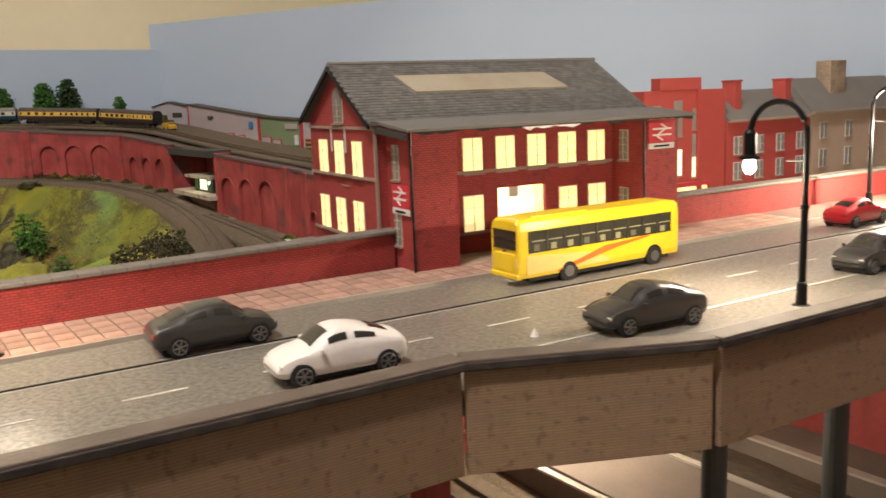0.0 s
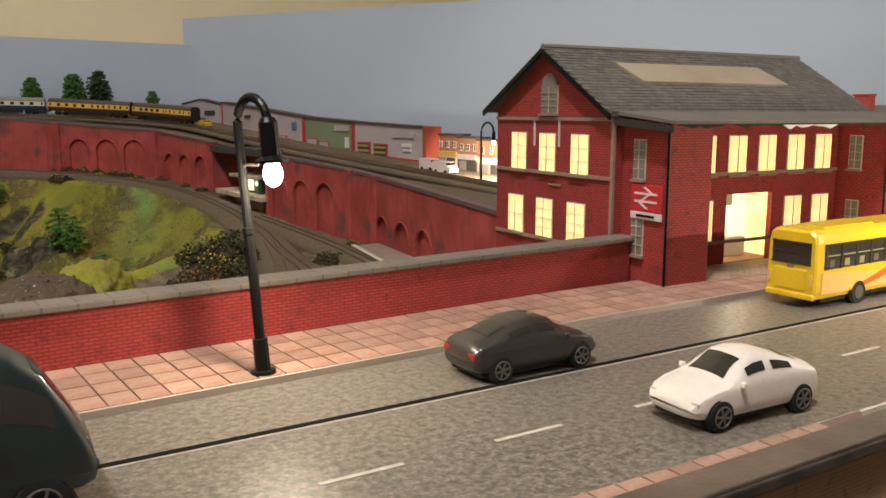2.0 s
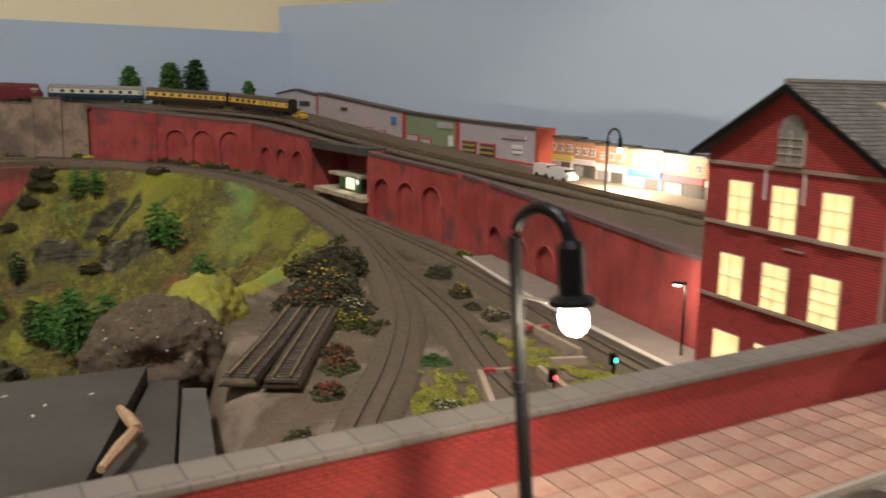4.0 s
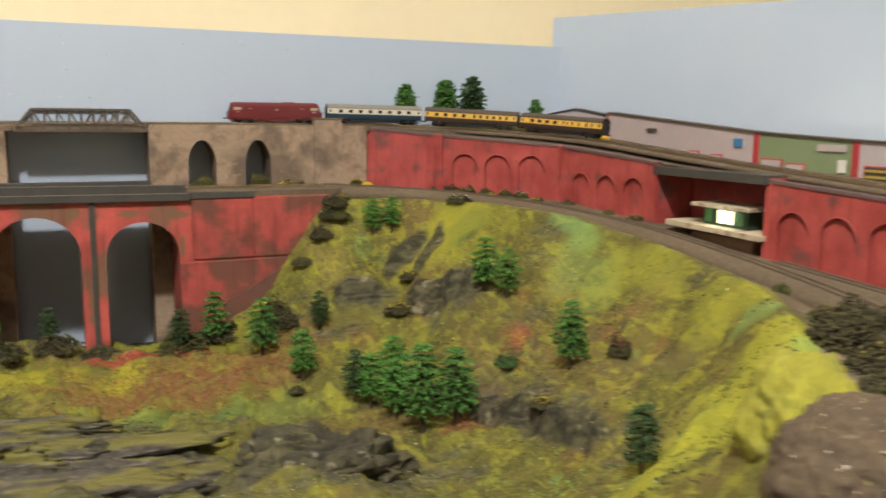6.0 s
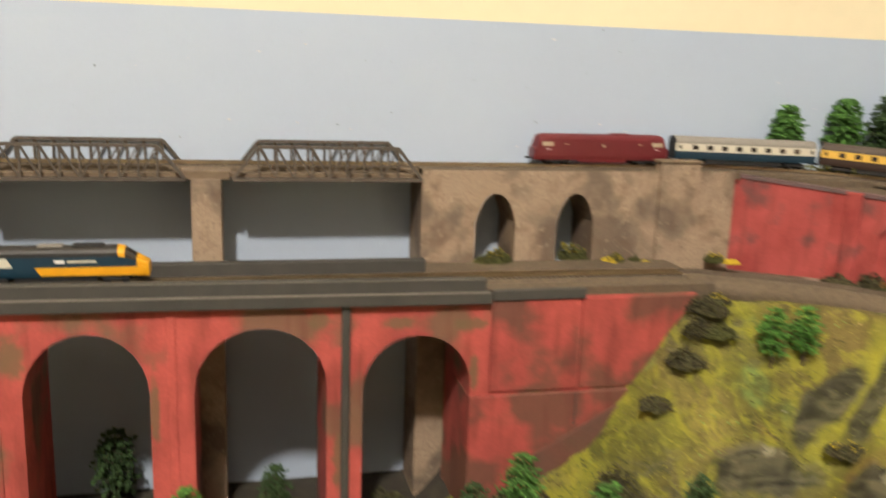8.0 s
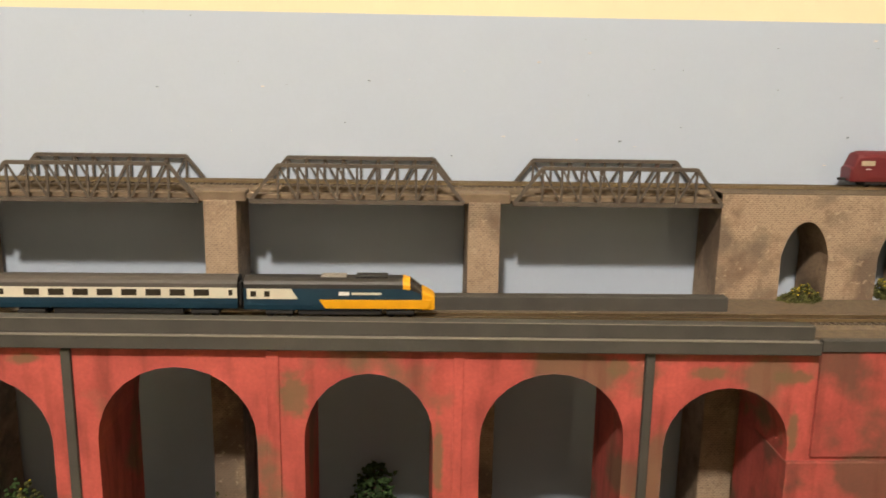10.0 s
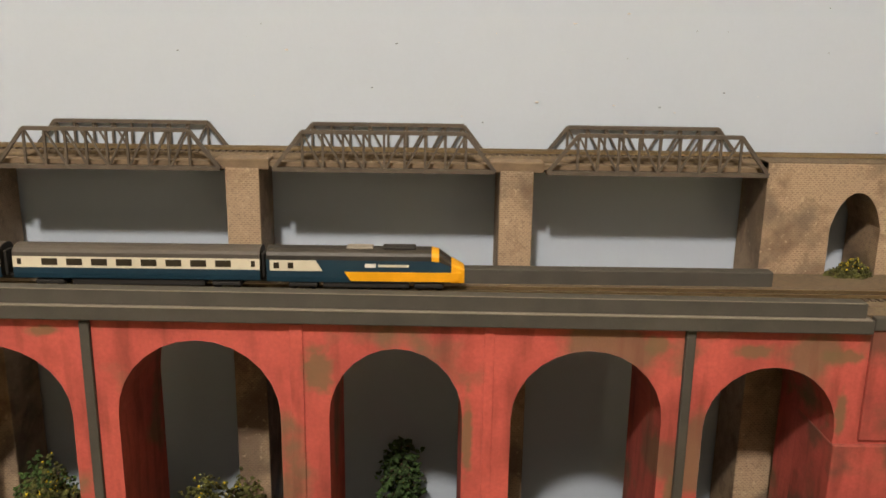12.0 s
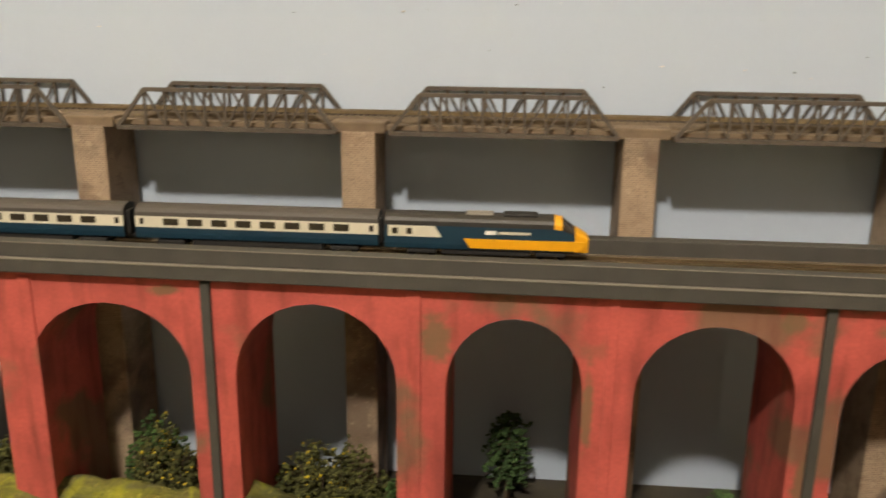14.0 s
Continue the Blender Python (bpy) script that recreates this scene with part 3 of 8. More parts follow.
def ledges(x, y):
    """Broken rock ledges running roughly across the slopes."""
    a = x * 0.94 + y * 0.34
    b = y * 0.94 - x * 0.34
    zone = ease(-0.05, 0.40, fractal(x + 3, y + 1, 7.0, 3))
    out = np.zeros(x.shape)
    flat = out.ravel()
    for i, (p, q) in enumerate(zip(a.ravel(), b.ravel())):
        flat[i] = 0.6 - abs(noise.fractal(Vector((p * 8, q * 24, 1.7)), 0.8, 2.2, 4))
    return out * zone


def yard_height(x, y):
    return 0.922 + 0.040 * ease(0.95, 1.60, y)


def hump(x, y, cx, cy, rx, ry, h):
    return h * np.exp(-(((x - cx) / rx) ** 2 + ((y - cy) / ry) ** 2))


BLUFFS = [  # foot line from and to, height, how far it fades behind; the steep face looks to the line's right
    (0.158, 1.472, 0.214, 1.398, 0.028, 0.050), (0.084, 1.513, 0.130, 1.499, 0.018, 0.034), (0.150, 1.522, 0.204, 1.530, 0.009, 0.018), (0.180, 1.504, 0.222, 1.520, 0.008, 0.016),
    (0.100, 1.360, 0.150, 1.302, 0.014, 0.050), (0.150, 1.302, 0.178, 1.235, 0.020, 0.060), (0.178, 1.235, 0.172, 1.110, 0.020, 0.055), (-0.080, 1.200, 0.050, 1.212, 0.022, 0.050),
    (-0.46, 1.400, -0.20, 1.362, 0.020, 0.050), (-0.42, 1.345, -0.10, 1.300, 0.018, 0.045), (-0.44, 1.500, -0.37, 1.478, 0.020, 0.040)]


def bluff_lift(x, y):
    """Rock bluffs: how much they lift the land, and how bare the rock is there."""
    wob = np.zeros(x.shape)
    flat = wob.ravel()
    for i, (a, b) in enumerate(zip(x.ravel(), y.ravel())):
        flat[i] = noise.fractal(Vector((a * 45, b * 45, 7.3)), 0.9, 2.1, 3)
    lift, bare = np.zeros(x.shape), np.zeros(x.shape)
    for ax, ay, bx, by, h, back in BLUFFS:
        n = math.hypot(bx - ax, by - ay)
        dx, dy = (bx - ax) / n, (by - ay) / n
        u = (x - ax) * dx + (y - ay) * dy
        d = (y - ay) * dx - (x - ax) * dy + 0.006 * wob
        ends = ease(-0.018, 0.010, u) * ease(n + 0.018, n - 0.010, u)
        up = ease(-0.005, 0.006, d) * np.exp(-(np.maximum(d, 0) / back) ** 2) * ends
        lift = lift + h * up * (1 + 0.25 * wob)
        bare = np.maximum(bare, ends * np.exp(-((d - 0.001) / 0.0085) ** 2) + 0.35 * ends * ease(0.0, 0.006, d) * np.exp(-(d / (back * 0.5)) ** 2))
    return lift, bare


def land_height(x, y, rough=None):
    d = rim_distance(x, y)
    valley = 0.768 + 0.03 * ease(1.38, 1.56, y) + 0.02 * ease(-0.1, -0.4, x)
    reach = 0.24 - 0.075 * ease(1.38, 1.55, y)
    fall = np.sin(np.clip(d / reach, 0, 1) * math.pi / 2)
    z = yard_height(x, y) * (1 - fall) + valley * fall
    z = z + hump(x, y, 0.195, 1.37, 0.06, 0.055, 0.05) + hump(x, y, -0.06, 1.17, 0.09, 0.06, 0.03)
    z = z + hump(x, y, -0.42, 1.2, 0.16, 0.1, 0.04) + hump(x, y, 0.085, 0.83, 0.05, 0.03, 0.008)
    z = z + 0.017 * np.exp(-((d - 0.012) / 0.022) ** 2) * ease(1.2, 1.0, y) * ease(0.74, 0.84, y)
    inside = ease(0.0, 0.05, d)
    z = z - 0.030 * ease(0.040, 0.028, x - 0.072 - 0.435 * (y - 0.774)) * ease(0.838, 0.826, y)
    z = z + bluff_lift(x, y)[0]
    flat = ease(1.622, 1.652, y) * ease(-0.06, -0.10, x)
    if rough is not None:
        z = z + rough * (0.0015 + 0.014 * inside) + 0.0030 * inside * fractal(x + 9, y, 48.0, 3)
        z = z + (0.010 + 0.022 * ease(0.02, -0.12, x) * ease(1.46, 1.40, y)) * inside * ledges(x, y) * ease(1.56, 1.50, y)
    z = z * (1 - flat) + 0.766 * flat
    return z, d


def sheet(name, xs, ys, mats, label, keep=None):
    X, Y = np.meshgrid(xs, ys)
    rough = fractal(X, Y, 14.0)
    Z, D = land_height(X, Y, rough)
    crag = fractal(X + 3, Y + 1, 9.0, 5)
    gy, gx = np.gradient(Z, ys, xs)
    steep = np.hypot(gx, gy)
    nx = len(xs)
    verts = np.stack([X, Y, Z], -1).reshape(-1, 3)
    faces, kinds = [], []
    for j in range(len(ys) - 1):
        for i in range(nx - 1):
            faces.append((j * nx + i, j * nx + i + 1, (j + 1) * nx + i + 1, (j + 1) * nx + i))
            d = D[j, i] + 0.006 * rough[j, i]
            # kind 3, behind the viaduct's front, takes the soil darkened for shade
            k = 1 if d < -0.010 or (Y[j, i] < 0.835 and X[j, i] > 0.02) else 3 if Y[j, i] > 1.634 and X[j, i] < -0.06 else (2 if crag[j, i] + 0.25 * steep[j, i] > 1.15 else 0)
            kinds.append(k)
    me = bpy.data.meshes.new(name)
    me.from_pydata(verts.tolist(), [], faces)
    for m in mats:
        me.materials.append(m)
    me.polygons.foreach_set("material_index", kinds)
    me.polygons.foreach_set("use_smooth", [True] * len(faces))
    bare = me.attributes.new("bare_rock", "FLOAT", "POINT")
    bare.data.foreach_set("value", np.clip(bluff_lift(X, Y)[1], 0, 1).ravel().astype(np.float32))
    ob = new(name, me)
    return tagged(ob, label, "ground", "", "structure")


sheet("ground", np.concatenate([np.arange(-1.5, -0.62, 0.012), np.arange(-0.62, 0.345, 0.0033), np.arange(0.345, 0.62, 0.008)]), np.concatenate([np.arange(0.03, 0.82, 0.010), np.arange(0.82, 1.625, 0.0033), np.arange(1.625, 1.757, 0.008)]), [GRASS, EARTH, ROCK, SHADE_SOIL], "modelled grassy valley with rock outcrops and brown railway yard earth")
slab("baseboard", -1.5, 0.62, 0.02, 1.757, 0.66, 0.74, PLYWOOD, "plywood baseboard carrying the model railway", "baseboard")


for x in (-1.42, -0.45, 0.54):
    for y in (0.10, 1.68):
        ob = part("table_leg", boxed(x - 0.03, x + 0.03, y - 0.03, y + 0.03, 0.0, 0.66, 0.003), PLYWOOD)
        tagged(ob, "plain wooden leg under the layout baseboard", "table leg", "legs of the layout table", "structure")


def on_land(x, y):
    X, Y = np.array([[float(x)]]), np.array([[float(y)]])
    return float(land_height(X, Y, fractal(X, Y, 14.0))[0][0, 0])


# ---------------------------------------------------------------- red viaduct
VF = 1.600


smudge(RED_PAINT, ((-0.386, 0.936, 0.011, 0.018), (-0.128, 0.952, 0.015, 0.006), (-0.076, 0.949, 0.016, 0.006), (-0.297, 0.895, 0.004, 0.034), (-0.072, 0.912, 0.004, 0.018), (-0.170, 0.850, 0.007, 0.030), (-0.546, 0.960, 0.012, 0.004), (-0.186, 0.955, 0.010, 0.007)), (0.15, 0.098, 0.05))


def red_viaduct():
    v = thing("brick_viaduct", None, "red painted model viaduct with round arches and grey parapets", "viaduct", "", "structure")
    arches = []
    for k in (3, 2, 1, 0):
        arches += [(c - 0.354 * k, hw, 0.907, zt) for c, hw, zt in ((-0.4575, 0.0485, 0.955), (-0.340, 0.040, 0.951), (-0.2255 if k == 0 else -0.2290, 0.0455 if k == 0 else 0.0495, 0.951))]
    arches.append((-0.1145, 0.0400, 0.902, 0.942))
    line = arch_line(-1.36, 0.104, 0.74, arches)
    part("arcade", skirted_wall(B(), line, 0.968, VF, VF + 0.080), RED_PAINT, v)
    b = boxed(-0.075, 0.106, VF - 0.0025, VF + 0.05, 0.74, 0.893, 0.001)
    part("abutment_plinth", b, RED_EARTHY, v)
    part("earth_bank", prism(B(), [(-0.026, 0.745), (-0.026, 0.842), (0.064, 0.8925), (0.105, 0.8925), (0.105, 0.745)], VF - 0.0045, VF - 0.0020), BROWN_BANK, v, "dark brown painted bank against the abutment")
    part("bank_groove", bar(B(), (0.009, VF - 0.0030, 0.866), (0.009, VF - 0.0030, 0.8925), 0.0008), GREY_CARD, v)
    b = B()
    for x0, x1 in ((-0.060, 0.009), (0.0105, 0.105)):
        box(b, x0, x1, VF - 0.002, VF + 0.004, 0.896, 0.9665, 0.0006)
    part("abutment_panel", b, RED_SMUDGED, v)
    for k, x in enumerate((-0.167, -0.521, -0.874, -1.227)):
        part("downpipe", boxed(x - 0.003, x + 0.003, VF - 0.003, VF + 0.001, 0.76, 0.967, 0.0008), GREY_CARD, v, "dark grey downpipe strip")
    for k in range(9):
        x = -0.3985 - 0.1165 * k + 0.0 if k else -0.3985
        if min(abs(x - p) for p in (-0.167, -0.521, -0.874, -1.227)) > 0.03:
            part("pilaster", boxed(x - 0.004, x + 0.004, VF - 0.0012, VF + 0.001, 0.76, 0.966, 0.0005), RED_PAINT, v)
    part("pilaster", boxed(-0.288, -0.282, VF - 0.0010, VF + 0.001, 0.76, 0.966, 0.0004), RED_PAINT, v)
    rise = pose(-0.17, 0, 0.966, 0, 0.42, 0) @ pose(0.17, 0, -0.966)
    for name, b, mat, label in (
            ("parapet", boxed(-1.36, -0.062, VF - 0.006, VF + 0.006, 0.9660, 0.9745, 0.0007), GREY_CARD, "dark grey card parapet"),
            ("parapet", boxed(-1.36, -0.066, VF - 0.003, VF + 0.007, 0.9748, 0.9840, 0.0007), GREY_CARD, "dark grey card parapet"),
            ("parapet_edge", boxed(-1.36, -0.064, VF - 0.0064, VF - 0.001, 0.9742, 0.9749, 0.0002), PALE_LINE, "pale worn parapet edge"),
            ("parapet_edge", boxed(-1.36, -0.068, VF - 0.0033, VF - 0.0026, 0.9836, 0.9841, 0.0002), PALE_LINE, "pale worn parapet edge")):
        part(name, b, mat, v, label).matrix_basis = rise
    part("parapet", boxed(-1.36, -0.098, VF + 0.058, VF + 0.068, 0.962, 0.9842, 0.0007), GREY_CARD, v, "dark grey card parapet")
    part("parapet_stub", boxed(-0.0605, 0.0120, VF - 0.0035, VF + 0.002, 0.9668, 0.9745, 0.0006), GREY_CARD, v, "short black card parapet stub")
    part("trackbed", boxed(-1.36, 0.12, VF + 0.002, VF + 0.09, 0.960, 0.9745), BALLAST, v, "brown ballast")
    return v


red_viaduct()


# ---------------------------------------------------------------- stone viaduct and girder spans
SF, SB = 1.690, 1.737


def stone_viaduct():
    v = thing("stone_viaduct", None, "brown stone-paper viaduct abutment with two pointed arches", "viaduct", "", "structure")
    line = [(-0.096, 0.955)]
    for c, hw in ((-0.033, 0.0172), (0.037, 0.0165)):
        line += [(c - hw, 0.955)]
        for k in range(13):
            u = -1 + k / 6
            line.append((c + hw * u, 1.007 + 0.0245 * (1 - abs(u) ** 2.2) ** 0.8))
        line += [(c + hw, 0.955)]
    line.append((0.184, 0.955))
    part("wall", skirted_wall(B(), line, 1.0505, SF, SB), STONE, v)
    part("abutment_base", boxed(-0.0965, 0.10, SF, SB, 0.74, 0.9555, 0.0008), STONE, v)
    part("buttress", boxed(0.111, 0.148, SF - 0.004, SF + 0.01, 0.955, 1.058, 0.001), STONE, v)
    part("capstone", boxed(0.110, 0.149, SF - 0.005, SF + 0.012, 1.058, 1.0605, 0.0006), DECK, v)
    for k in range(6):
        x = -0.2635 - 0.183 * k
        part("pier", boxed(x - 0.0113, x + 0.0113, SF, SB, 0.74, 1.043, 0.0008), STONE, v, "square brown stone pier")
    return v


stone_viaduct()


def truss():
    t = thing("truss_span", None, "weathered brown plastic truss girder bridge span", "bridge span", "girder spans of the upper line")
    L2, T2, Z0, Z1 = 0.0735, 0.054, 1.0425, 1.0675
    for y in (SF - 0.001, SB + 0.001):
        f = part("truss_side", bar(bar(bar(bar(B(), (-L2, y, Z0), (L2, y, Z0), 0.0028, 0.003), (-T2, y, Z1), (T2, y, Z1), 0.0026, 0.003), (-L2, y, Z0), (-T2, y, Z1), 0.0024), (L2, y, Z0), (T2, y, Z1), 0.0024), STEEL, t)
        xs = [-T2 + 2 * T2 * k / 8 for k in range(9)]
        for k, x in enumerate(xs):
            part("upright", bar(B(), (x, y, Z0), (x, y, Z1), 0.0016), STEEL, f)
        for k in range(8):
            a, b = xs[k], xs[k + 1]
            if k < 4:
                a, b = b, a
            part("diagonal", bar(B(), (a, y + 0.0004, Z0), (b, y + 0.0004, Z1), 0.0013), STEEL, f)
    part("floor_beam", boxed(-L2, L2, SF + 0.002, SB - 0.002, 1.0405, 1.0435), DECK, t, "brown timber bridge floor")
    return t


first = truss()
first.matrix_basis = pose(-0.170, 0, 0)
for k in range(1, 6):
    copy_thing(first, pose(-0.170 - 0.1815 * k - 0.0005 * k, 0, 0))
upper_deck = part("bridge_deck", boxed(-1.3, -0.096, SF + 0.003, SB - 0.003, 1.0438, 1.0468), DECK)
tagged(upper_deck, "brown timber deck over the girder spans", "bridge deck", "", "structure")
for k in range(6):
    x = -0.2635 - 0.183 * k
    ob = part("bearing_block", boxed(x - 0.0180, x + 0.0180, SF + 0.0005, SB, 1.0418, 1.0490, 0.0009), DECK)
    tagged(ob, "brown timber bearing block between girder spans", "bearing", "bearing blocks", "structure")

# ---------------------------------------------------------------- retaining wall with blind arches
RET = [(0.184, 1.700), (0.258, 1.656), (0.378, 1.510), (0.400, 1.345), (0.404, 1.190), (0.424, 1.022), (0.424, 0.972), (0.361, 0.66), (0.345, 0.50)]


COPE_DARK = material("dirty_purple_grey_coping", (0.15, 0.085, 0.085), 0.8, second=(0.09, 0.07, 0.065), scale=60, amount=0.7)


def ret_top(y):
    return float(np.interp(y, [0.36, 0.62, 0.972, 1.19, 1.345, 1.51, 1.656, 1.70], [0.978, 0.983, 0.994, 1.008, 1.016, 1.029, 1.040, 1.048]))


def retaining_run(name, a, b, arches, label):
    """One straight panel of the wall: blind arches, pilasters at its ends, a dark coping."""
    (ax, ay), (bx, by) = a, b
    n = math.hypot(bx - ax, by - ay)
    m = pose(ax, ay, 0, 0, 0, math.degrees(math.atan2(by - ay, bx - ax)))
    w = thing(name, m, label, "retaining wall", "", "structure")
    za, zb = ret_top(ay), ret_top(by)
    top = lambda x: za + (zb - za) * x / n
    line = arch_line(0, n, 0.88, [(c, hw, zs, zt) for c, hw, zs, zt in arches]) if arches else [(0, 0.88), (n, 0.88)]
    part("wall_face", skirted_wall(B(), line, top, 0.0, 0.006), RED_WALL, w)
    if arches:
        part("arch_backing", skirted_wall(B(), [(0.001, 0.88), (n - 0.001, 0.88)], lambda x: top(x) - 0.002, 0.0027, 0.0062), RED_WALL, w)
        for c, hw, zs, zt in arches:
            ring = [(c + (hw + 0.0012) * math.cos(math.pi * (1 - k / 12)), -0.0004, zs + (zt - zs + 0.0012) * math.sin(math.pi * (1 - k / 12))) for k in range(13)]
            part("arch_ring", tube(B(), ring, 0.0009, 5), RED_WALL, w)
    part("coping", skirted_wall(B(), [(0, za - 0.002), (n, zb - 0.002)], lambda x: top(x) + 0.0012, -0.0012, 0.008), COPE_DARK, w, "dark grey coping")
    return w


def ret_pilaster(x, y, turn, wide=0.012):
    z = ret_top(y)
    ob = part("wall_pilaster", boxed(-wide / 2, wide / 2, -0.003, 0.004, 0.88, z + 0.001, 0.0008), RED_WALL)
    ob.matrix_basis = pose(x, y, 0, 0, 0, turn)
    return tagged(ob, "red painted pilaster on the retaining wall", "pilaster", "pilasters of the retaining wall", "structure")


def run_arches(n, count, hw, foot, z, start, pitch):
    return [(start + pitch * k, hw, z, z + hw * 1.05) for k in range(count)]


retaining_run("retaining_wall", RET[0], RET[1], [], "plain red painted retaining wall panel")
retaining_run("retaining_wall", RET[1], RET[2], run_arches(0, 3, 0.0175, 0, 0.996, 0.0565, 0.047), "red painted retaining wall with three blind arches")
retaining_run("retaining_wall", RET[2], RET[3], run_arches(0, 3, 0.0165, 0, 0.979, 0.0405, 0.0455), "red painted retaining wall with three blind arches")
retaining_run("retaining_wall", RET[4], RET[5], run_arches(0, 3, 0.0160, 0, 0.963, 0.032, 0.0455), "red painted retaining wall with three blind arches")
retaining_run("retaining_wall", RET[5], RET[6], [], "narrow plain red retaining wall panel")
retaining_run("retaining_wall", RET[6], RET[7], run_arches(0, 3, 0.0170, 0, 0.937, 0.021, 0.052), "red painted retaining wall with three shallow blind arches")
retaining_run("retaining_wall", RET[7], RET[8], [], "plain red retaining wall beside the station")
for (x, y), turn, wide in (((0.269, 1.6425), -50.6, 0.013), (RET[2], -65, 0.004), (RET[5], -86, 0.010), (RET[6], -90, 0.010)):
    ret_pilaster(x, y, turn, wide)

# upper level behind the retaining wall
def upper_ground():
    ys = np.arange(0.30, 1.757, 0.02)
    bm = B()
    rows = []
    for y in ys:
        x0 = float(np.interp(y, [p[1] for p in RET[::-1]], [p[0] for p in RET[::-1]])) + 0.006
        x1 = 0.511 + (1.757 - y) * math.tan(radians(27))
        z = ret_top(min(y, 1.69))
        rows.append([bm.verts.new((x0 + (x1 - x0) * k / 12, y, z - 0.001 + 0.001 * noise.noise(Vector((k, y * 40, 0))))) for k in range(13)])
    for r, s in zip(rows, rows[1:]):
        for k in range(12):
            bm.faces.new((r[k], r[k + 1], s[k + 1], s[k]))
    ob = part("ground", bm, BALLAST, smooth=True)
    return tagged(ob, "brown ballast and earth along the upper line", "ground", "", "structure")


upper_ground()
plateau = part("ground", prism(B(), [(0.188, 1.712), (0.270, 1.664), (0.511, 1.664), (0.511, 1.757), (0.188, 1.757)], 1.00, 1.046, "z"), BALLAST)
tagged(plateau, "brown ballast beside the upper line", "ground", "", "structure")
top_bed = part("trackbed", boxed(-0.096, 0.19, SF + 0.002, 1.757, 1.044, 1.0512), BALLAST)
tagged(top_bed, "brown ballast over the stone viaduct", "ground", "", "structure")

# ---------------------------------------------------------------- road bridge
ROAD = pose(0.015, 0.447, 1.0, 0, 0, -3.7)


def on_road(u, v, z=0.0, turn=0.0):
    return ROAD @ pose(u, v, z, 0, 0, turn)


def splayed(turn):
    """The road's axes, turned a little about the station's corner."""
    return ROAD @ pose(0.145, -0.016, 0, 0, 0, turn) @ pose(-0.145, 0.016, 0)


def level(name, poly, z0, z1, mat, label, category, m=ROAD):
    ob = part(name, prism(B(), poly, z0, z1, "z"), mat)
    ob.matrix_basis = m
    return tagged(ob, label, category, "", "structure")


level("road", [(-0.6, 0.004), (0.9, 0.004), (0.9, -0.1575), (0.187, -0.1540), (0.131, -0.1310), (-0.6, -0.1370)], -0.006, 0.0, ASPHALT, "grey printed asphalt road across the station bridge", "road")
WHITE_LINE = material("worn_white_road_paint", (0.62, 0.57, 0.5), 0.7, second=(0.3, 0.27, 0.24), scale=300, amount=0.5)
GROOVE = plain("black_groove", (0.008, 0.007, 0.006), 0.95, spec=0.1)
for k in range(-6, 24):
    ob = part("road_marking", boxed(0.032 + 0.034 * k, 0.0472 + 0.034 * k, -0.0895, -0.0885, 0.0, 0.00012), WHITE_LINE)
    ob.matrix_basis = ROAD
    tagged(ob, "short white centre line dash on the road", "road marking", "centre line dashes", "structure")
level("road_marking", [(-0.6, -0.0653), (0.9, -0.0653), (0.9, -0.0650), (-0.6, -0.0650)], 0.0, 0.0002, WHITE_LINE, "thin white edge line beside the guide groove", "road marking")
level("road_groove", [(-0.6, -0.0648), (0.9, -0.0648), (0.9, -0.0633), (-0.6, -0.0633)], 0.0, 0.0003, GROOVE, "dark guide groove running along the road", "groove")
level("road_marking", [(0.10, -0.1145), (0.9, -0.1180), (0.9, -0.1172), (0.10, -0.1137)], 0.0, 0.0002, WHITE_LINE, "thin white edge line beside the near footway", "road marking")


COPING = brickwork("grey_coping_paper", (0.165, 0.14, 0.118), (0.125, 0.108, 0.092), (0.07, 0.06, 0.05), 0.0075, 0.02, 0.0003)
CURL = material("dark_brown_curled_edge", (0.085, 0.062, 0.045), 0.7, second=(0.16, 0.12, 0.09), scale=90, amount=0.6, bump=0.3)


def street_wall(u0, u1, label, m=ROAD):
    w = thing("street_wall", m, label, "wall", "walls along the bridge road", "structure")
    part("wall_face", boxed(u0, u1, 0.0, 0.006, -0.04, 0.0145, 0.0003), BRICK_RED, w)
    part("coping", boxed(u0 - 0.002, u1 + 0.002, -0.0012, 0.0075, 0.0145, 0.0162, 0.0004), COPING, w, "grey stone-paper coping")
    return w


street_wall(-0.5, 0.188, "red brick-paper parapet wall with a grey coping", splayed(3.2))
street_wall(0.335, 0.9, "red brick-paper street wall with a grey coping")


DARK_LIP = material("dark_worn_lip", (0.022, 0.015, 0.014), 0.7, second=(0.09, 0.07, 0.055), scale=150, amount=0.7)


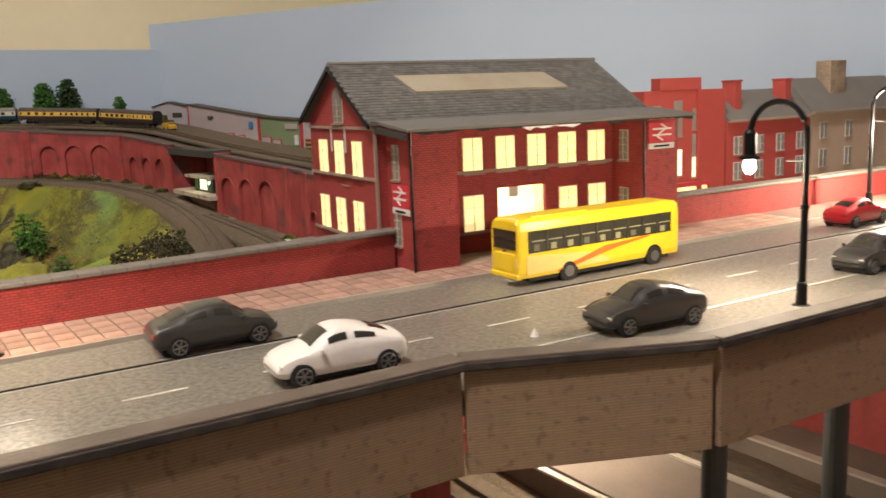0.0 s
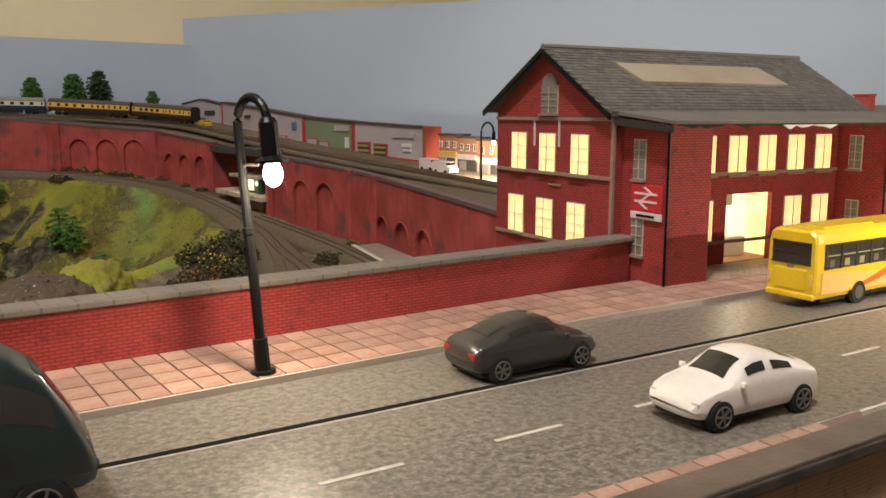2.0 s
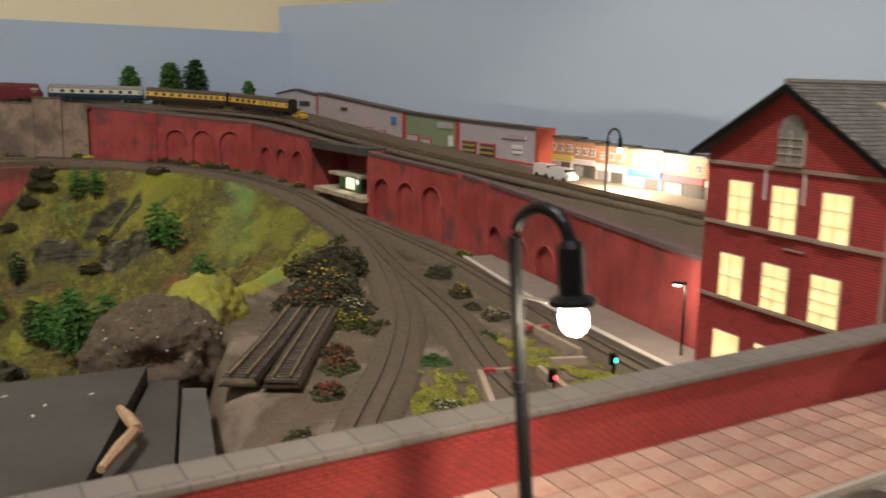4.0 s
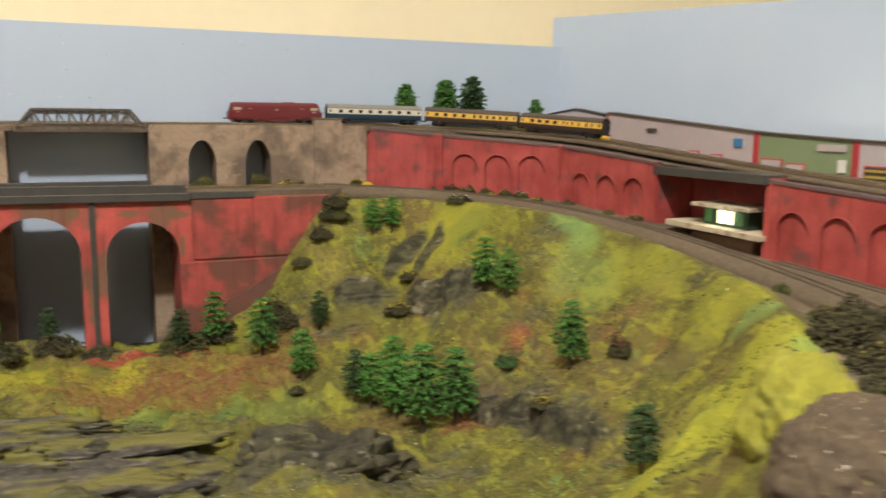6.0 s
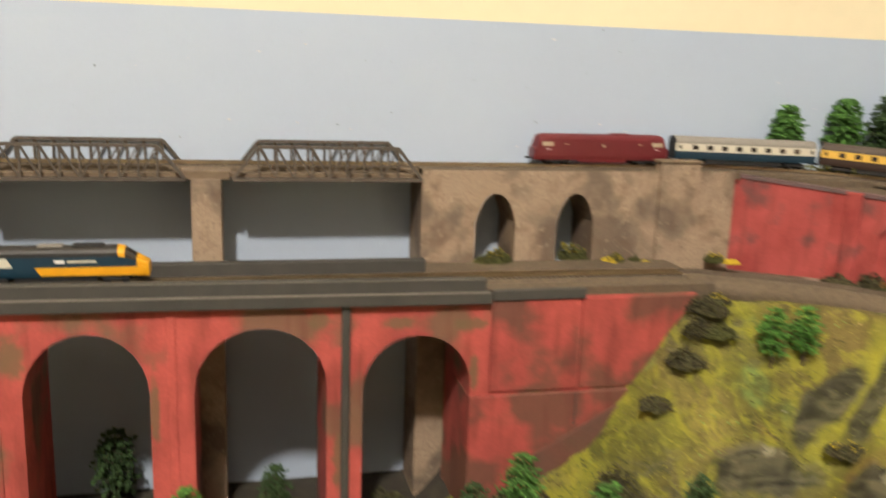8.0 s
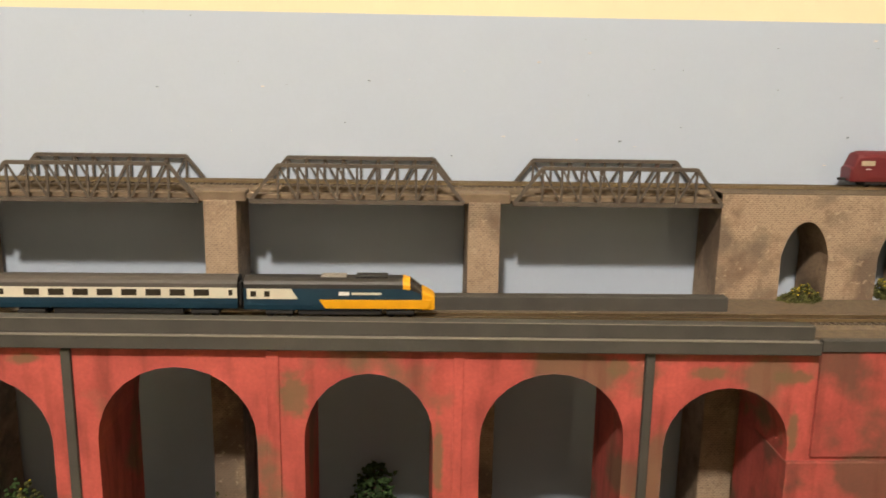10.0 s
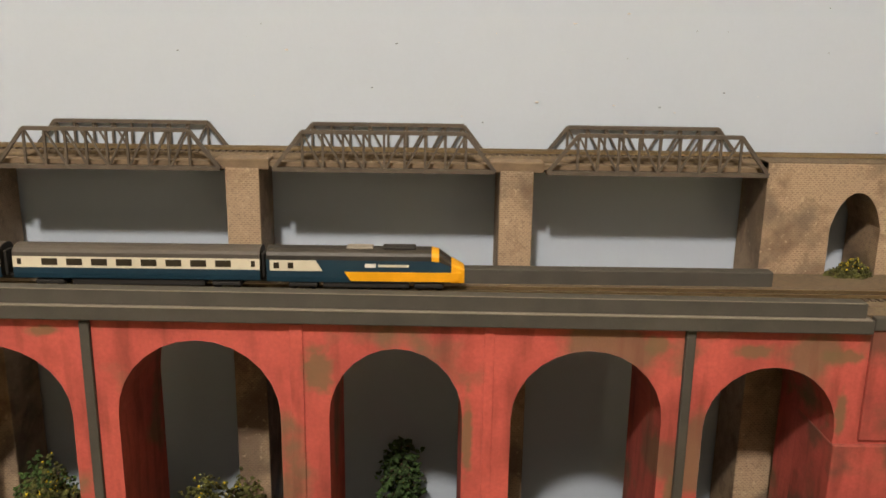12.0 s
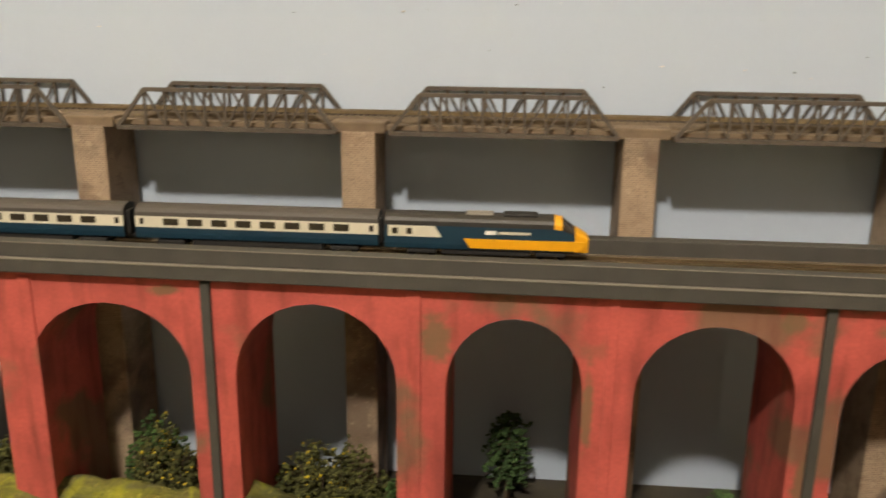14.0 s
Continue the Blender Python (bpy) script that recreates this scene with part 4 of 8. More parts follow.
def girder_face():
    """The bridge's near side, three printed card panels hung below the road's edge."""
    g = thing("bridge_parapet", ROAD, "brown stone-paper bridge side with a dark top edge", "parapet", "", "structure")
    pts = [(-0.6, -0.1385), (0.131, -0.1325), (0.187, -0.1555), (0.9, -0.1590)]
    for (a, b), (c, d) in zip(pts, pts[1:]):
        n = math.hypot(c - a, d - b)
        m = pose(a, b, 0, 0, 0, math.degrees(math.atan2(d - b, c - a)))
        f = part("side_panel", boxed(0.0008, n - 0.0008, -0.002, 0.001, -0.0190, 0.0075, 0.0003), BRICK_BROWN, g)
        f.matrix_basis = m
        e = part("top_edge", boxed(0, n, -0.003, 0.0035, 0.0076, 0.0086, 0.0003), CURL, g, "dark curled top edge")
        e.matrix_basis = m
        e = part("edge_line", boxed(0, n, -0.0034, -0.0022, 0.0060, 0.0079, 0.0003), DARK_LIP, g, "nearly black worn lip")
        e.matrix_basis = m
    return g


girder_face()

# ---------------------------------------------------------------- tracks
UPPER = Way([(-1.36, 1.719, 1.0535), (-0.6, 1.719, 1.0535), (0.08, 1.719, 1.0535), (0.20, 1.718, 1.0530), (0.30, 1.685, 1.0500), (0.385, 1.600, 1.0440), (0.425, 1.500, 1.0380), (0.437, 1.34, 1.0260), (0.440, 1.17, 1.0150), (0.455, 1.00, 1.0040), (0.46, 0.70, 0.9910), (0.46, 0.45, 0.985)])
LOWER = Way([(-1.36, 1.631, 0.9795), (-0.5, 1.631, 0.9795), (0.05, 1.631, 0.9790), (0.14, 1.624, 0.9770), (0.235, 1.583, 0.9720), (0.315, 1.495, 0.9650), (0.357, 1.36, 0.9560), (0.363, 1.23, 0.9470), (0.345, 1.08, 0.9380), (0.315, 0.95, 0.9310), (0.280, 0.80, 0.9275), (0.231, 0.66, 0.9270), (0.203, 0.50, 0.9270), (0.194, 0.30, 0.9270), (0.196, 0.06, 0.927)])
SIDING = Way([(0.333, 1.03, 0.9340), (0.299, 0.93, 0.9305), (0.252, 0.82, 0.9280), (0.196, 0.725, 0.9270), (0.132, 0.635, 0.9265), (0.090, 0.56, 0.9265)])
PLATFORM_LINE = Way([(0.372, 1.14, 0.9420), (0.374, 1.02, 0.9350), (0.370, 0.93, 0.9300), (0.345, 0.80, 0.9275), (0.318, 0.68, 0.9270), (0.29, 0.50, 0.9270), (0.285, 0.30, 0.9270), (0.30, 0.06, 0.9270)])
SPUR_A = Way([(0.204, 0.841, 0.9315), (0.165, 0.779, 0.9315), (0.126, 0.716, 0.9315)])
SPUR_B = Way([(0.186, 0.851, 0.9315), (0.146, 0.787, 0.9315), (0.107, 0.729, 0.9315)])

RUSTY = material("dirt_brown_rail", (0.115, 0.085, 0.058), 0.8, 0.0, second=(0.08, 0.06, 0.042), scale=90)
MUDDY = material("dirt_covered_sleeper", (0.115, 0.085, 0.062), 0.95, second=(0.16, 0.12, 0.09), scale=200, amount=0.6)


def ribbon(bm, way, s0, s1, offs, zs, step=0.006):
    """A strip along a track, its cross-section given as sideways offsets and heights."""
    n = max(2, int((s1 - s0) / step))
    rows = []
    for i in range(n + 1):
        s = s0 + (s1 - s0) * i / n
        p, q = way.at(s), way.side(s)
        rows.append([p + q * o + Vector((0, 0, z)) for o, z in zip(offs, zs)])
    return loft(bm, rows)


def track(way, label, bed=0.019, s0=0.0, s1=None, buried=False):
    s1 = way.length if s1 is None else s1
    t = thing("railway_track", None, label, "track", "", "structure")
    for o in (-0.0045, 0.0045):
        part("rail", ribbon(B(), way, s0, s1, (o - 0.0006, o + 0.0006, o + 0.0006, o - 0.0006), (-0.0020, -0.0020, 0, 0)), RUSTY if buried else RAIL, t, "thin worn metal rail")
    verts, faces = [], []
    s = s0
    while s < s1:
        p, q = way.at(s), way.side(s)
        d = Vector((q.y, -q.x, 0))
        base = len(verts)
        for z in (-0.0036, -0.0021):
            for a, b in ((-1, -1), (1, -1), (1, 1), (-1, 1)):
                verts.append(p + q * (0.0086 * a) + d * (0.0013 * b) + Vector((0, 0, z)))
        faces += [(base + 4, base + 5, base + 6, base + 7), (base, base + 1, base + 5, base + 4), (base + 1, base + 2, base + 6, base + 5), (base + 2, base + 3, base + 7, base + 6), (base + 3, base, base + 4, base + 7)]
        s += 0.0046
    me = bpy.data.meshes.new("sleepers")
    me.from_pydata([tuple(v) for v in verts], [], faces)
    me.materials.append(MUDDY if buried else SLEEPER)
    sl = new("sleepers", me)
    sl.parent = t
    tagged(sl, "dark closely spaced sleepers", "", "", "stuff")
    if bed:
        part("ballast_bed", ribbon(B(), way, s0, s1, (-bed * 1.7, bed * 1.7, bed * 0.78, -bed * 0.78) if buried else (-bed, bed, bed * 0.72, -bed * 0.72), (-0.0150, -0.0150, -0.0016, -0.0016) if buried else (-0.0075, -0.0075, -0.0030, -0.0030)), BALLAST, t, "brown ballast shoulder", smooth=True)
    return t


track(UPPER, "single model track along the upper viaduct line", 0.016)
track(LOWER, "single model track along the lower viaduct line", 0.017, 0, LOWER.near_x(0.105))
track(LOWER, "dirt-brown weathered track curving through the yard", 0.017, LOWER.near_x(0.105), None, True)
track(SIDING, "weathered siding track through brown earth", 0.016, buried=True)
track(PLATFORM_LINE, "weathered track beside the station platform", 0.016, buried=True)
track(SPUR_A, "short loose length of dark track beside the mound", 0.0105)
track(SPUR_B, "short loose length of dark track beside the mound", 0.0105)

# ---------------------------------------------------------------- trains
MAROON = plain("maroon_loco_paint", (0.125, 0.012, 0.016), 0.35, spec=0.5)
MAROON_ROOF = plain("maroon_roof_paint", (0.13, 0.014, 0.017), 0.5)
ROOF_BLACK = plain("black_roof_paint", (0.020, 0.018, 0.016), 0.5)
UNDERFRAME = plain("black_underframe", (0.016, 0.015, 0.014), 0.7)
COACH_BLUE = plain("rail_blue_paint", (0.008, 0.033, 0.055), 0.4)
COACH_CREAM = plain("pale_grey_coach_paint", (0.60, 0.56, 0.45), 0.45)
CHOCOLATE = plain("chocolate_brown_paint", (0.038, 0.022, 0.016), 0.45)
CREAM_YELLOW = plain("deep_cream_coach_paint", (0.68, 0.42, 0.07), 0.45)
ROOF_GREY = plain("grey_coach_roof", (0.24, 0.22, 0.19), 0.6)
ROOF_DARK = plain("dark_grey_coach_roof", (0.060, 0.052, 0.045), 0.6)
ROOF_BROWN = plain("brown_coach_roof", (0.075, 0.055, 0.042), 0.6)
TRAIN_YELLOW = plain("warning_yellow_paint", (0.72, 0.34, 0.012), 0.4)
WINDOW_DARK = plain("dark_coach_glazing", (0.03, 0.024, 0.02), 0.12, spec=0.6)
WINDOW_PALE = plain("pale_coach_glazing", (0.42, 0.36, 0.25), 0.2, spec=0.6)
CHROME = plain("bright_metal", (0.6, 0.58, 0.55), 0.25, 0.9)
WHITE_MARK = plain("white_lettering", (0.75, 0.72, 0.68), 0.5)


def section(w, z0, zb, zs, zr):
    """Half-symmetric coach section: floor z0, colour break zb, cantrail zs, roof crown zr."""
    left = [(-w * 0.96, z0), (-w, z0 + 0.003), (-w, zb), (-w * 0.985, zs)]
    roof = [(w * math.cos(math.pi * (1 - k / 10)), zs + (zr - zs) * math.sin(math.pi * k / 10) ** 0.8) for k in range(1, 10)]
    right = [(w * 0.985, zs), (w, zb), (w, z0 + 0.003), (w * 0.96, z0)]
    return left + roof + right


def body_loft(rings, bands, mats, parent, name="body"):
    """Lofts rings and colours each strip round the section by the band list."""
    bm = B()
    loft(bm, rings)
    bm.faces.ensure_lookup_table()
    n = len(rings[0])
    for i, f in enumerate(bm.faces):
        f.material_index = bands[i % n] if i < n * (len(rings) - 1) else len(mats) - 1
    return part(name, bm, mats, parent, smooth=False)


def bogie(parent, x, wheel_r=0.0031, base=0.0085, axles=2):
    f = part("bogie", boxed(x - base * 0.95, x + base * 0.95, -0.0075, 0.0075, 0.0022, 0.0052, 0.0008), UNDERFRAME, parent, "black bogie")
    for k in range(axles):
        dx = (k - (axles - 1) / 2) * base * (1.4 if axles == 2 else 1.0)
        for y in (-0.0047, 0.0047):
            part("wheel", wheel_mesh(B(), x + dx, y, wheel_r, wheel_r, 0.0016), UNDERFRAME, f)
    for y in (-0.0078, 0.0078):
        part("side_frame", boxed(x - base, x + base, y - 0.0006, y + 0.0006, 0.0024, 0.0046, 0.0004), UNDERFRAME, f)


def coach(name, label, lower, upper, roof, windows, L=0.131, glass=WINDOW_DARK, stripe=None, group="coaches of the upper train"):
    c = thing(name, None, label, "railway coach", group)
    w, z0, zb, zs, zr = 0.0092, 0.0062, 0.0128, 0.0195, 0.0258
    sec = section(w, z0, zb, zs, zr)
    bands = [0, 0, 1] + [2] * 10 + [1, 0, 0, 0]
    rings = [[(x, y, z) for y, z in sec] for x in (-L / 2, -L / 2 + 0.001, L / 2 - 0.001, L / 2)]
    body_loft(rings, bands, [lower, upper, roof, UNDERFRAME], c)
    for side in (-1, 1):
        for x, ww in windows:
            part("window", boxed(x - ww / 2, x + ww / 2, side * (w - 0.0004) - 0.0003, side * (w - 0.0004) + 0.0005 if side > 0 else side * (w - 0.0004) + 0.0003, 0.0142, 0.0184, 0.0002) if side > 0 else boxed(x - ww / 2, x + ww / 2, -w - 0.0002, -w + 0.0006, 0.0142, 0.0184, 0.0002), glass, c)
        if stripe:
            part("stripe", boxed(-L / 2 + 0.002, L / 2 - 0.002, side * w - 0.0004, side * w + 0.0004, 0.0187, 0.0198), stripe, c)
        for x in (-L / 2 + 0.004, L / 2 - 0.004):
            part("door_window", boxed(x - 0.0012, x + 0.0012, side * w - 0.0003, side * w + 0.0003, 0.0146, 0.0182), glass, c)
    part("underframe", boxed(-L * 0.27, L * 0.27, -0.0078, 0.0078, 0.0018, 0.0063, 0.0006), UNDERFRAME, c, "black underframe boxes")
    for x in (-L * 0.36, L * 0.36):
        bogie(c, x)
    for x in (-L / 2 - 0.0035, L / 2 + 0.0035):
        part("coupling", boxed(x - 0.0035, x + 0.0035, -0.0015, 0.0015, 0.0045, 0.0062, 0.0004), UNDERFRAME, c)
    for x in (-L / 2 - 0.0008, L / 2 + 0.0008):
        part("gangway", boxed(x - 0.0010, x + 0.0010, -0.0042, 0.0042, 0.0066, 0.0215, 0.0006), UNDERFRAME, c)
    return c


def diesel_loco():
    c = thing("diesel_locomotive", None, "maroon rounded diesel locomotive with cab windows at both ends", "locomotive")
    L, w = 0.124, 0.0092
    full = section(w, 0.0045, 0.0105, 0.0195, 0.0262)
    rings = []
    for x, k, dz in ((-L / 2, 0.80, -0.0118), (-L / 2 + 0.0018, 0.93, -0.0108), (-L / 2 + 0.0048, 0.97, -0.0012), (-L / 2 + 0.0085, 1, 0), (0, 1, 0), (L / 2 - 0.0085, 1, 0), (L / 2 - 0.0048, 0.97, -0.0012), (L / 2 - 0.0018, 0.93, -0.0108), (L / 2, 0.80, -0.0118)):
        rings.append([(x, y * k, z + (dz * ((z - 0.0105) / 0.0157) if z > 0.0105 else 0)) for y, z in full])
    bands = [0, 0, 0] + [1] * 10 + [0, 0, 0, 0]
    body_loft(rings, bands, [MAROON, MAROON_ROOF, MAROON], c)
    for side in (-1, 1):
        for e in (-1, 1):
            part("cab_window", boxed(e * 0.0505 - 0.0050, e * 0.0505 + 0.0050, side * w - 0.0004, side * w + 0.0004, 0.0160, 0.0196, 0.0003), WINDOW_PALE, c, "pale cab side window")
            part("number_bar", boxed(e * 0.0500 - 0.0020, e * 0.0500 + 0.0020, side * w - 0.0003, side * w + 0.0003, 0.0133, 0.0139), WHITE_MARK, c)
            part("vent", boxed(e * 0.034 - 0.0018, e * 0.034 + 0.0018, side * w - 0.0003, side * w + 0.0003, 0.0176, 0.0183), WINDOW_PALE, c)
        part("crest", boxed(-0.0012, 0.0015, side * w - 0.0003, side * w + 0.0003, 0.0155, 0.0178), WINDOW_PALE, c)
        part("valance", boxed(-0.022, 0.022, side * (w - 0.001) - 0.0006, side * (w - 0.001) + 0.0006, 0.0022, 0.0052), MAROON, c)
    for e in (-1, 1):
        part("windscreen", prism(B(), [(e * (L / 2 - 0.0080), 0.0160), (e * (L / 2 - 0.0024), 0.0160), (e * (L / 2 - 0.0038), 0.0200), (e * (L / 2 - 0.0090), 0.0200)], -0.0062, 0.0062), WINDOW_PALE, c)
        bogie(c, e * 0.040, 0.0036, 0.0115, 2)
        part("coupling", boxed(e * (L / 2 + 0.002) - 0.003, e * (L / 2 + 0.002) + 0.003, -0.0015, 0.0015, 0.0045, 0.0062), UNDERFRAME, c)
        part("buffer_beam", boxed(e * (L / 2 - 0.003) - 0.001, e * (L / 2 - 0.003) + 0.001, -0.0075, 0.0075, 0.0035, 0.0070, 0.0004), UNDERFRAME, c)
    part("roof_fan", boxed(0.010, 0.026, -0.004, 0.004, 0.0252, 0.0268, 0.0006), MAROON_ROOF, c)
    return c


def place_on(way, ob, s_mid, half):
    a, b = way.at(s_mid - half * 0.7), way.at(s_mid + half * 0.7)
    d = b - a
    m = (a + b) / 2
    ob.matrix_basis = pose(m.x, m.y, m.z, 0, -math.degrees(math.atan2(d.z, math.hypot(d.x, d.y))), math.degrees(math.atan2(d.y, d.x)))
    return ob


def row(n, pitch, w, start=None):
    x0 = -(n - 1) * pitch / 2 if start is None else start
    return [(x0 + pitch * k, w) for k in range(n)]


mk1 = row(8, 0.0135, 0.0055)
s = UPPER.near_x(0.005)
place_on(UPPER, diesel_loco(), s + 0.062, 0.062)
s += 0.124 + 0.009
place_on(UPPER, coach("passenger_coach", "blue and pale grey coach with a light grey roof", COACH_BLUE, COACH_CREAM, ROOF_GREY, mk1), s + 0.0655, 0.0655)
s += 0.131 + 0.008
place_on(UPPER, coach("passenger_coach", "chocolate and deep cream coach with a brown roof", CHOCOLATE, CREAM_YELLOW, ROOF_BROWN, row(4, 0.013, 0.0052, -0.048) + row(6, 0.009, 0.0035, 0.006)), s + 0.0655, 0.0655)
s += 0.131 + 0.008
place_on(UPPER, coach("passenger_coach", "chocolate and deep cream brake coach with a brown roof", CHOCOLATE, CREAM_YELLOW, ROOF_BROWN, row(4, 0.0125, 0.0065, -0.045) + [(0.006, 0.002), (0.012, 0.002), (0.020, 0.0028), (0.030, 0.002), (0.042, 0.0028), (0.050, 0.002)]), s + 0.0655, 0.0655)


def power_car(flip):
    """Wedge-nosed power car, nose towards +x."""
    c = thing("power_car", None, "blue wedge-nosed power car with yellow nose and side band", "locomotive", "high speed train")
    L, w = 0.119, 0.0092
    sec = section(w, 0.0055, 0.0118, 0.0192, 0.0258)
    rings = []
    for x, k, top in ((-L / 2, 1, 1), (L / 2 - 0.030, 1, 1), (L / 2 - 0.020, 1, 1.0), (L / 2 - 0.0155, 0.98, 0.93), (L / 2 - 0.008, 0.95, 0.52), (L / 2 - 0.001, 0.88, 0.22), (L / 2, 0.84, 0.16)):
        rings.append([(x, y * k, z if z < 0.0119 else 0.0119 + (z - 0.0119) * top) for y, z in sec])
    bm = B()
    loft(bm, rings)
    n = len(sec)
    kinds = [0, 0, 0] + [1] * 10 + [0, 0, 0, 0]
    for i, f in enumerate(bm.faces):
        seg, ringno = i % n, i // n
        if i >= n * (len(rings) - 1):
            f.material_index = 2 if i > n * (len(rings) - 1) else 3
        elif ringno >= 4:
            f.material_index = 2
        elif ringno == 3:
            f.material_index = 4 if kinds[seg] else 0
        elif ringno == 2:
            f.material_index = 2 if kinds[seg] else 0
        else:
            f.material_index = kinds[seg]
    part("body", bm, [COACH_BLUE, ROOF_BLACK, TRAIN_YELLOW, UNDERFRAME, WINDOW_DARK], c)
    for side in (-1, 1):
        y = side * w
        part("yellow_band", prism(B(), [(-0.013, 0.0122), (L / 2 - 0.002, 0.0122), (L / 2 - 0.004, 0.0065), (-0.009, 0.0065)], y * 1.0 - 0.0003, y * 1.0 + 0.0003), TRAIN_YELLOW, c, "yellow side band")
        part("pale_panel", prism(B(), [(-L / 2 + 0.002, 0.0190), (-0.030, 0.0190), (-0.026, 0.0125), (-L / 2 + 0.002, 0.0125)], y - 0.0003, y + 0.0003), COACH_CREAM, c, "pale grey panel round the guard's windows")
        for x in (-L / 2 + 0.006, -L / 2 + 0.0145):
            part("window", boxed(x - 0.0017, x + 0.0017, y - 0.0005, y + 0.0005, 0.0140, 0.0176), WINDOW_DARK, c)
        part("logo_bar", boxed(-0.0005, 0.0060, y - 0.0005, y + 0.0005, 0.0150, 0.0172), WHITE_MARK, c)
        part("logo_bar", boxed(0.0075, 0.0260, y - 0.0004, y + 0.0004, 0.0154, 0.0168), COACH_CREAM, c)
    part("roof_grille", boxed(-0.012, 0.004, -0.0045, 0.0045, 0.0250, 0.0262, 0.0005), ROOF_GREY, c, "pale roof panel")
    part("roof_grille", boxed(0.010, 0.030, -0.0045, 0.0045, 0.0248, 0.0266, 0.0006), UNDERFRAME, c, "black roof grille")
    for e in (-1, 1):
        bogie(c, e * 0.038)
    part("underframe", boxed(-0.026, 0.026, -0.0078, 0.0078, 0.0018, 0.0058, 0.0006), UNDERFRAME, c)
    part("coupling", boxed(-L / 2 - 0.006, -L / 2, -0.0015, 0.0015, 0.0045, 0.0062), UNDERFRAME, c)
    return c


HST = "high speed train"
mk3 = row(8, 0.0148, 0.0095)
lead = power_car(False)
s = LOWER.near_x(-0.300)
place_on(LOWER, lead, s - 0.0595, 0.0595)
s -= 0.119 + 0.004
for label, stripe, wins in (("blue and pale grey coach with a dark roof", None, mk3), ("blue and pale grey coach with a dark roof", None, mk3), ("blue and pale grey coach with a yellow roofline stripe", TRAIN_YELLOW, mk3), ("blue and pale grey buffet coach with few windows", None, row(3, 0.0145, 0.0085, 0.020))):
    place_on(LOWER, coach("passenger_coach", label, COACH_BLUE, COACH_CREAM, ROOF_DARK, wins, 0.1475, WINDOW_DARK, stripe, HST), s - 0.07375, 0.07375)
    s -= 0.1475 + 0.0075
rear = power_car(True)
place_on(LOWER, rear, s - 0.0595, 0.0595)
rear.matrix_basis = rear.matrix_basis @ pose(0, 0, 0, 0, 0, 180)

# ---------------------------------------------------------------- trees and bushes
BARK = plain("dark_tree_bark", (0.055, 0.036, 0.022), 0.9)
LEAF = [material("bright_conifer_foam", (0.085, 0.225, 0.032), 0.9, second=(0.038, 0.11, 0.018), scale=300, amount=0.6, island=0.35, bump=0.6),
        material("mid_conifer_foam", (0.070, 0.18, 0.030), 0.9, second=(0.034, 0.095, 0.018), scale=300, amount=0.6, island=0.35, bump=0.6),
        material("dark_conifer_foam", (0.036, 0.075, 0.02), 0.9, second=(0.02, 0.042, 0.013), scale=300, amount=0.6, island=0.35, bump=0.6)]
SHRUB = [material("dark_shrub_foam", (0.072, 0.070, 0.026), 0.95, second=(0.040, 0.028, 0.016), scale=160, amount=0.8, island=0.65),
         material("olive_shrub_foam", (0.082, 0.085, 0.020), 0.95, second=(0.034, 0.036, 0.014), scale=260, amount=0.6, island=0.5),
         material("green_shrub_foam", (0.055, 0.105, 0.025), 0.95, second=(0.03, 0.06, 0.016), scale=260, amount=0.6, island=0.5)]
FLECK = [material("yellow_flower_foam", (0.62, 0.46, 0.03), 0.9, island=0.3), material("orange_flower_foam", (0.5, 0.16, 0.03), 0.9, island=0.3), material("red_flower_foam", (0.42, 0.05, 0.045), 0.9, island=0.3), material("pale_flower_foam", (0.62, 0.58, 0.36), 0.9, island=0.3)]


def clumps(places, rng, lo, hi, flat=0.7):
    """Many small crumpled lumps, as one mesh: each a jittered octahedron."""
    verts, faces = [], []
    for p in places:
        r = rng.uniform(lo, hi)
        spin = Matrix.Rotation(rng.uniform(0, 6.28), 3, "Z") @ Matrix.Rotation(rng.uniform(-0.9, 0.9), 3, "X") @ Matrix.Rotation(rng.uniform(-0.9, 0.9), 3, "Y")
        b = len(verts)
        for q in ((1, 0, 0), (0, 1, 0), (-1, 0, 0), (0, -1, 0), (0, 0, flat), (0, 0, -flat)):
            q = spin @ Vector(q) * (r * rng.uniform(0.6, 1.3))
            verts.append((p[0] + q.x, p[1] + q.y, p[2] + q.z))
        faces += [(b, b + 1, b + 4), (b + 1, b + 2, b + 4), (b + 2, b + 3, b + 4), (b + 3, b, b + 4), (b + 1, b, b + 5), (b + 2, b + 1, b + 5), (b + 3, b + 2, b + 5), (b, b + 3, b + 5)]
    return verts, faces


def raw(name, verts, faces, mat, parent=None, label="", kind=""):
    me = bpy.data.meshes.new(name)
    me.from_pydata(verts, [], faces)
    me.materials.append(mat)
    ob = new(name, me)
    ob.parent = parent
    return tagged(ob, label, "", "", kind)


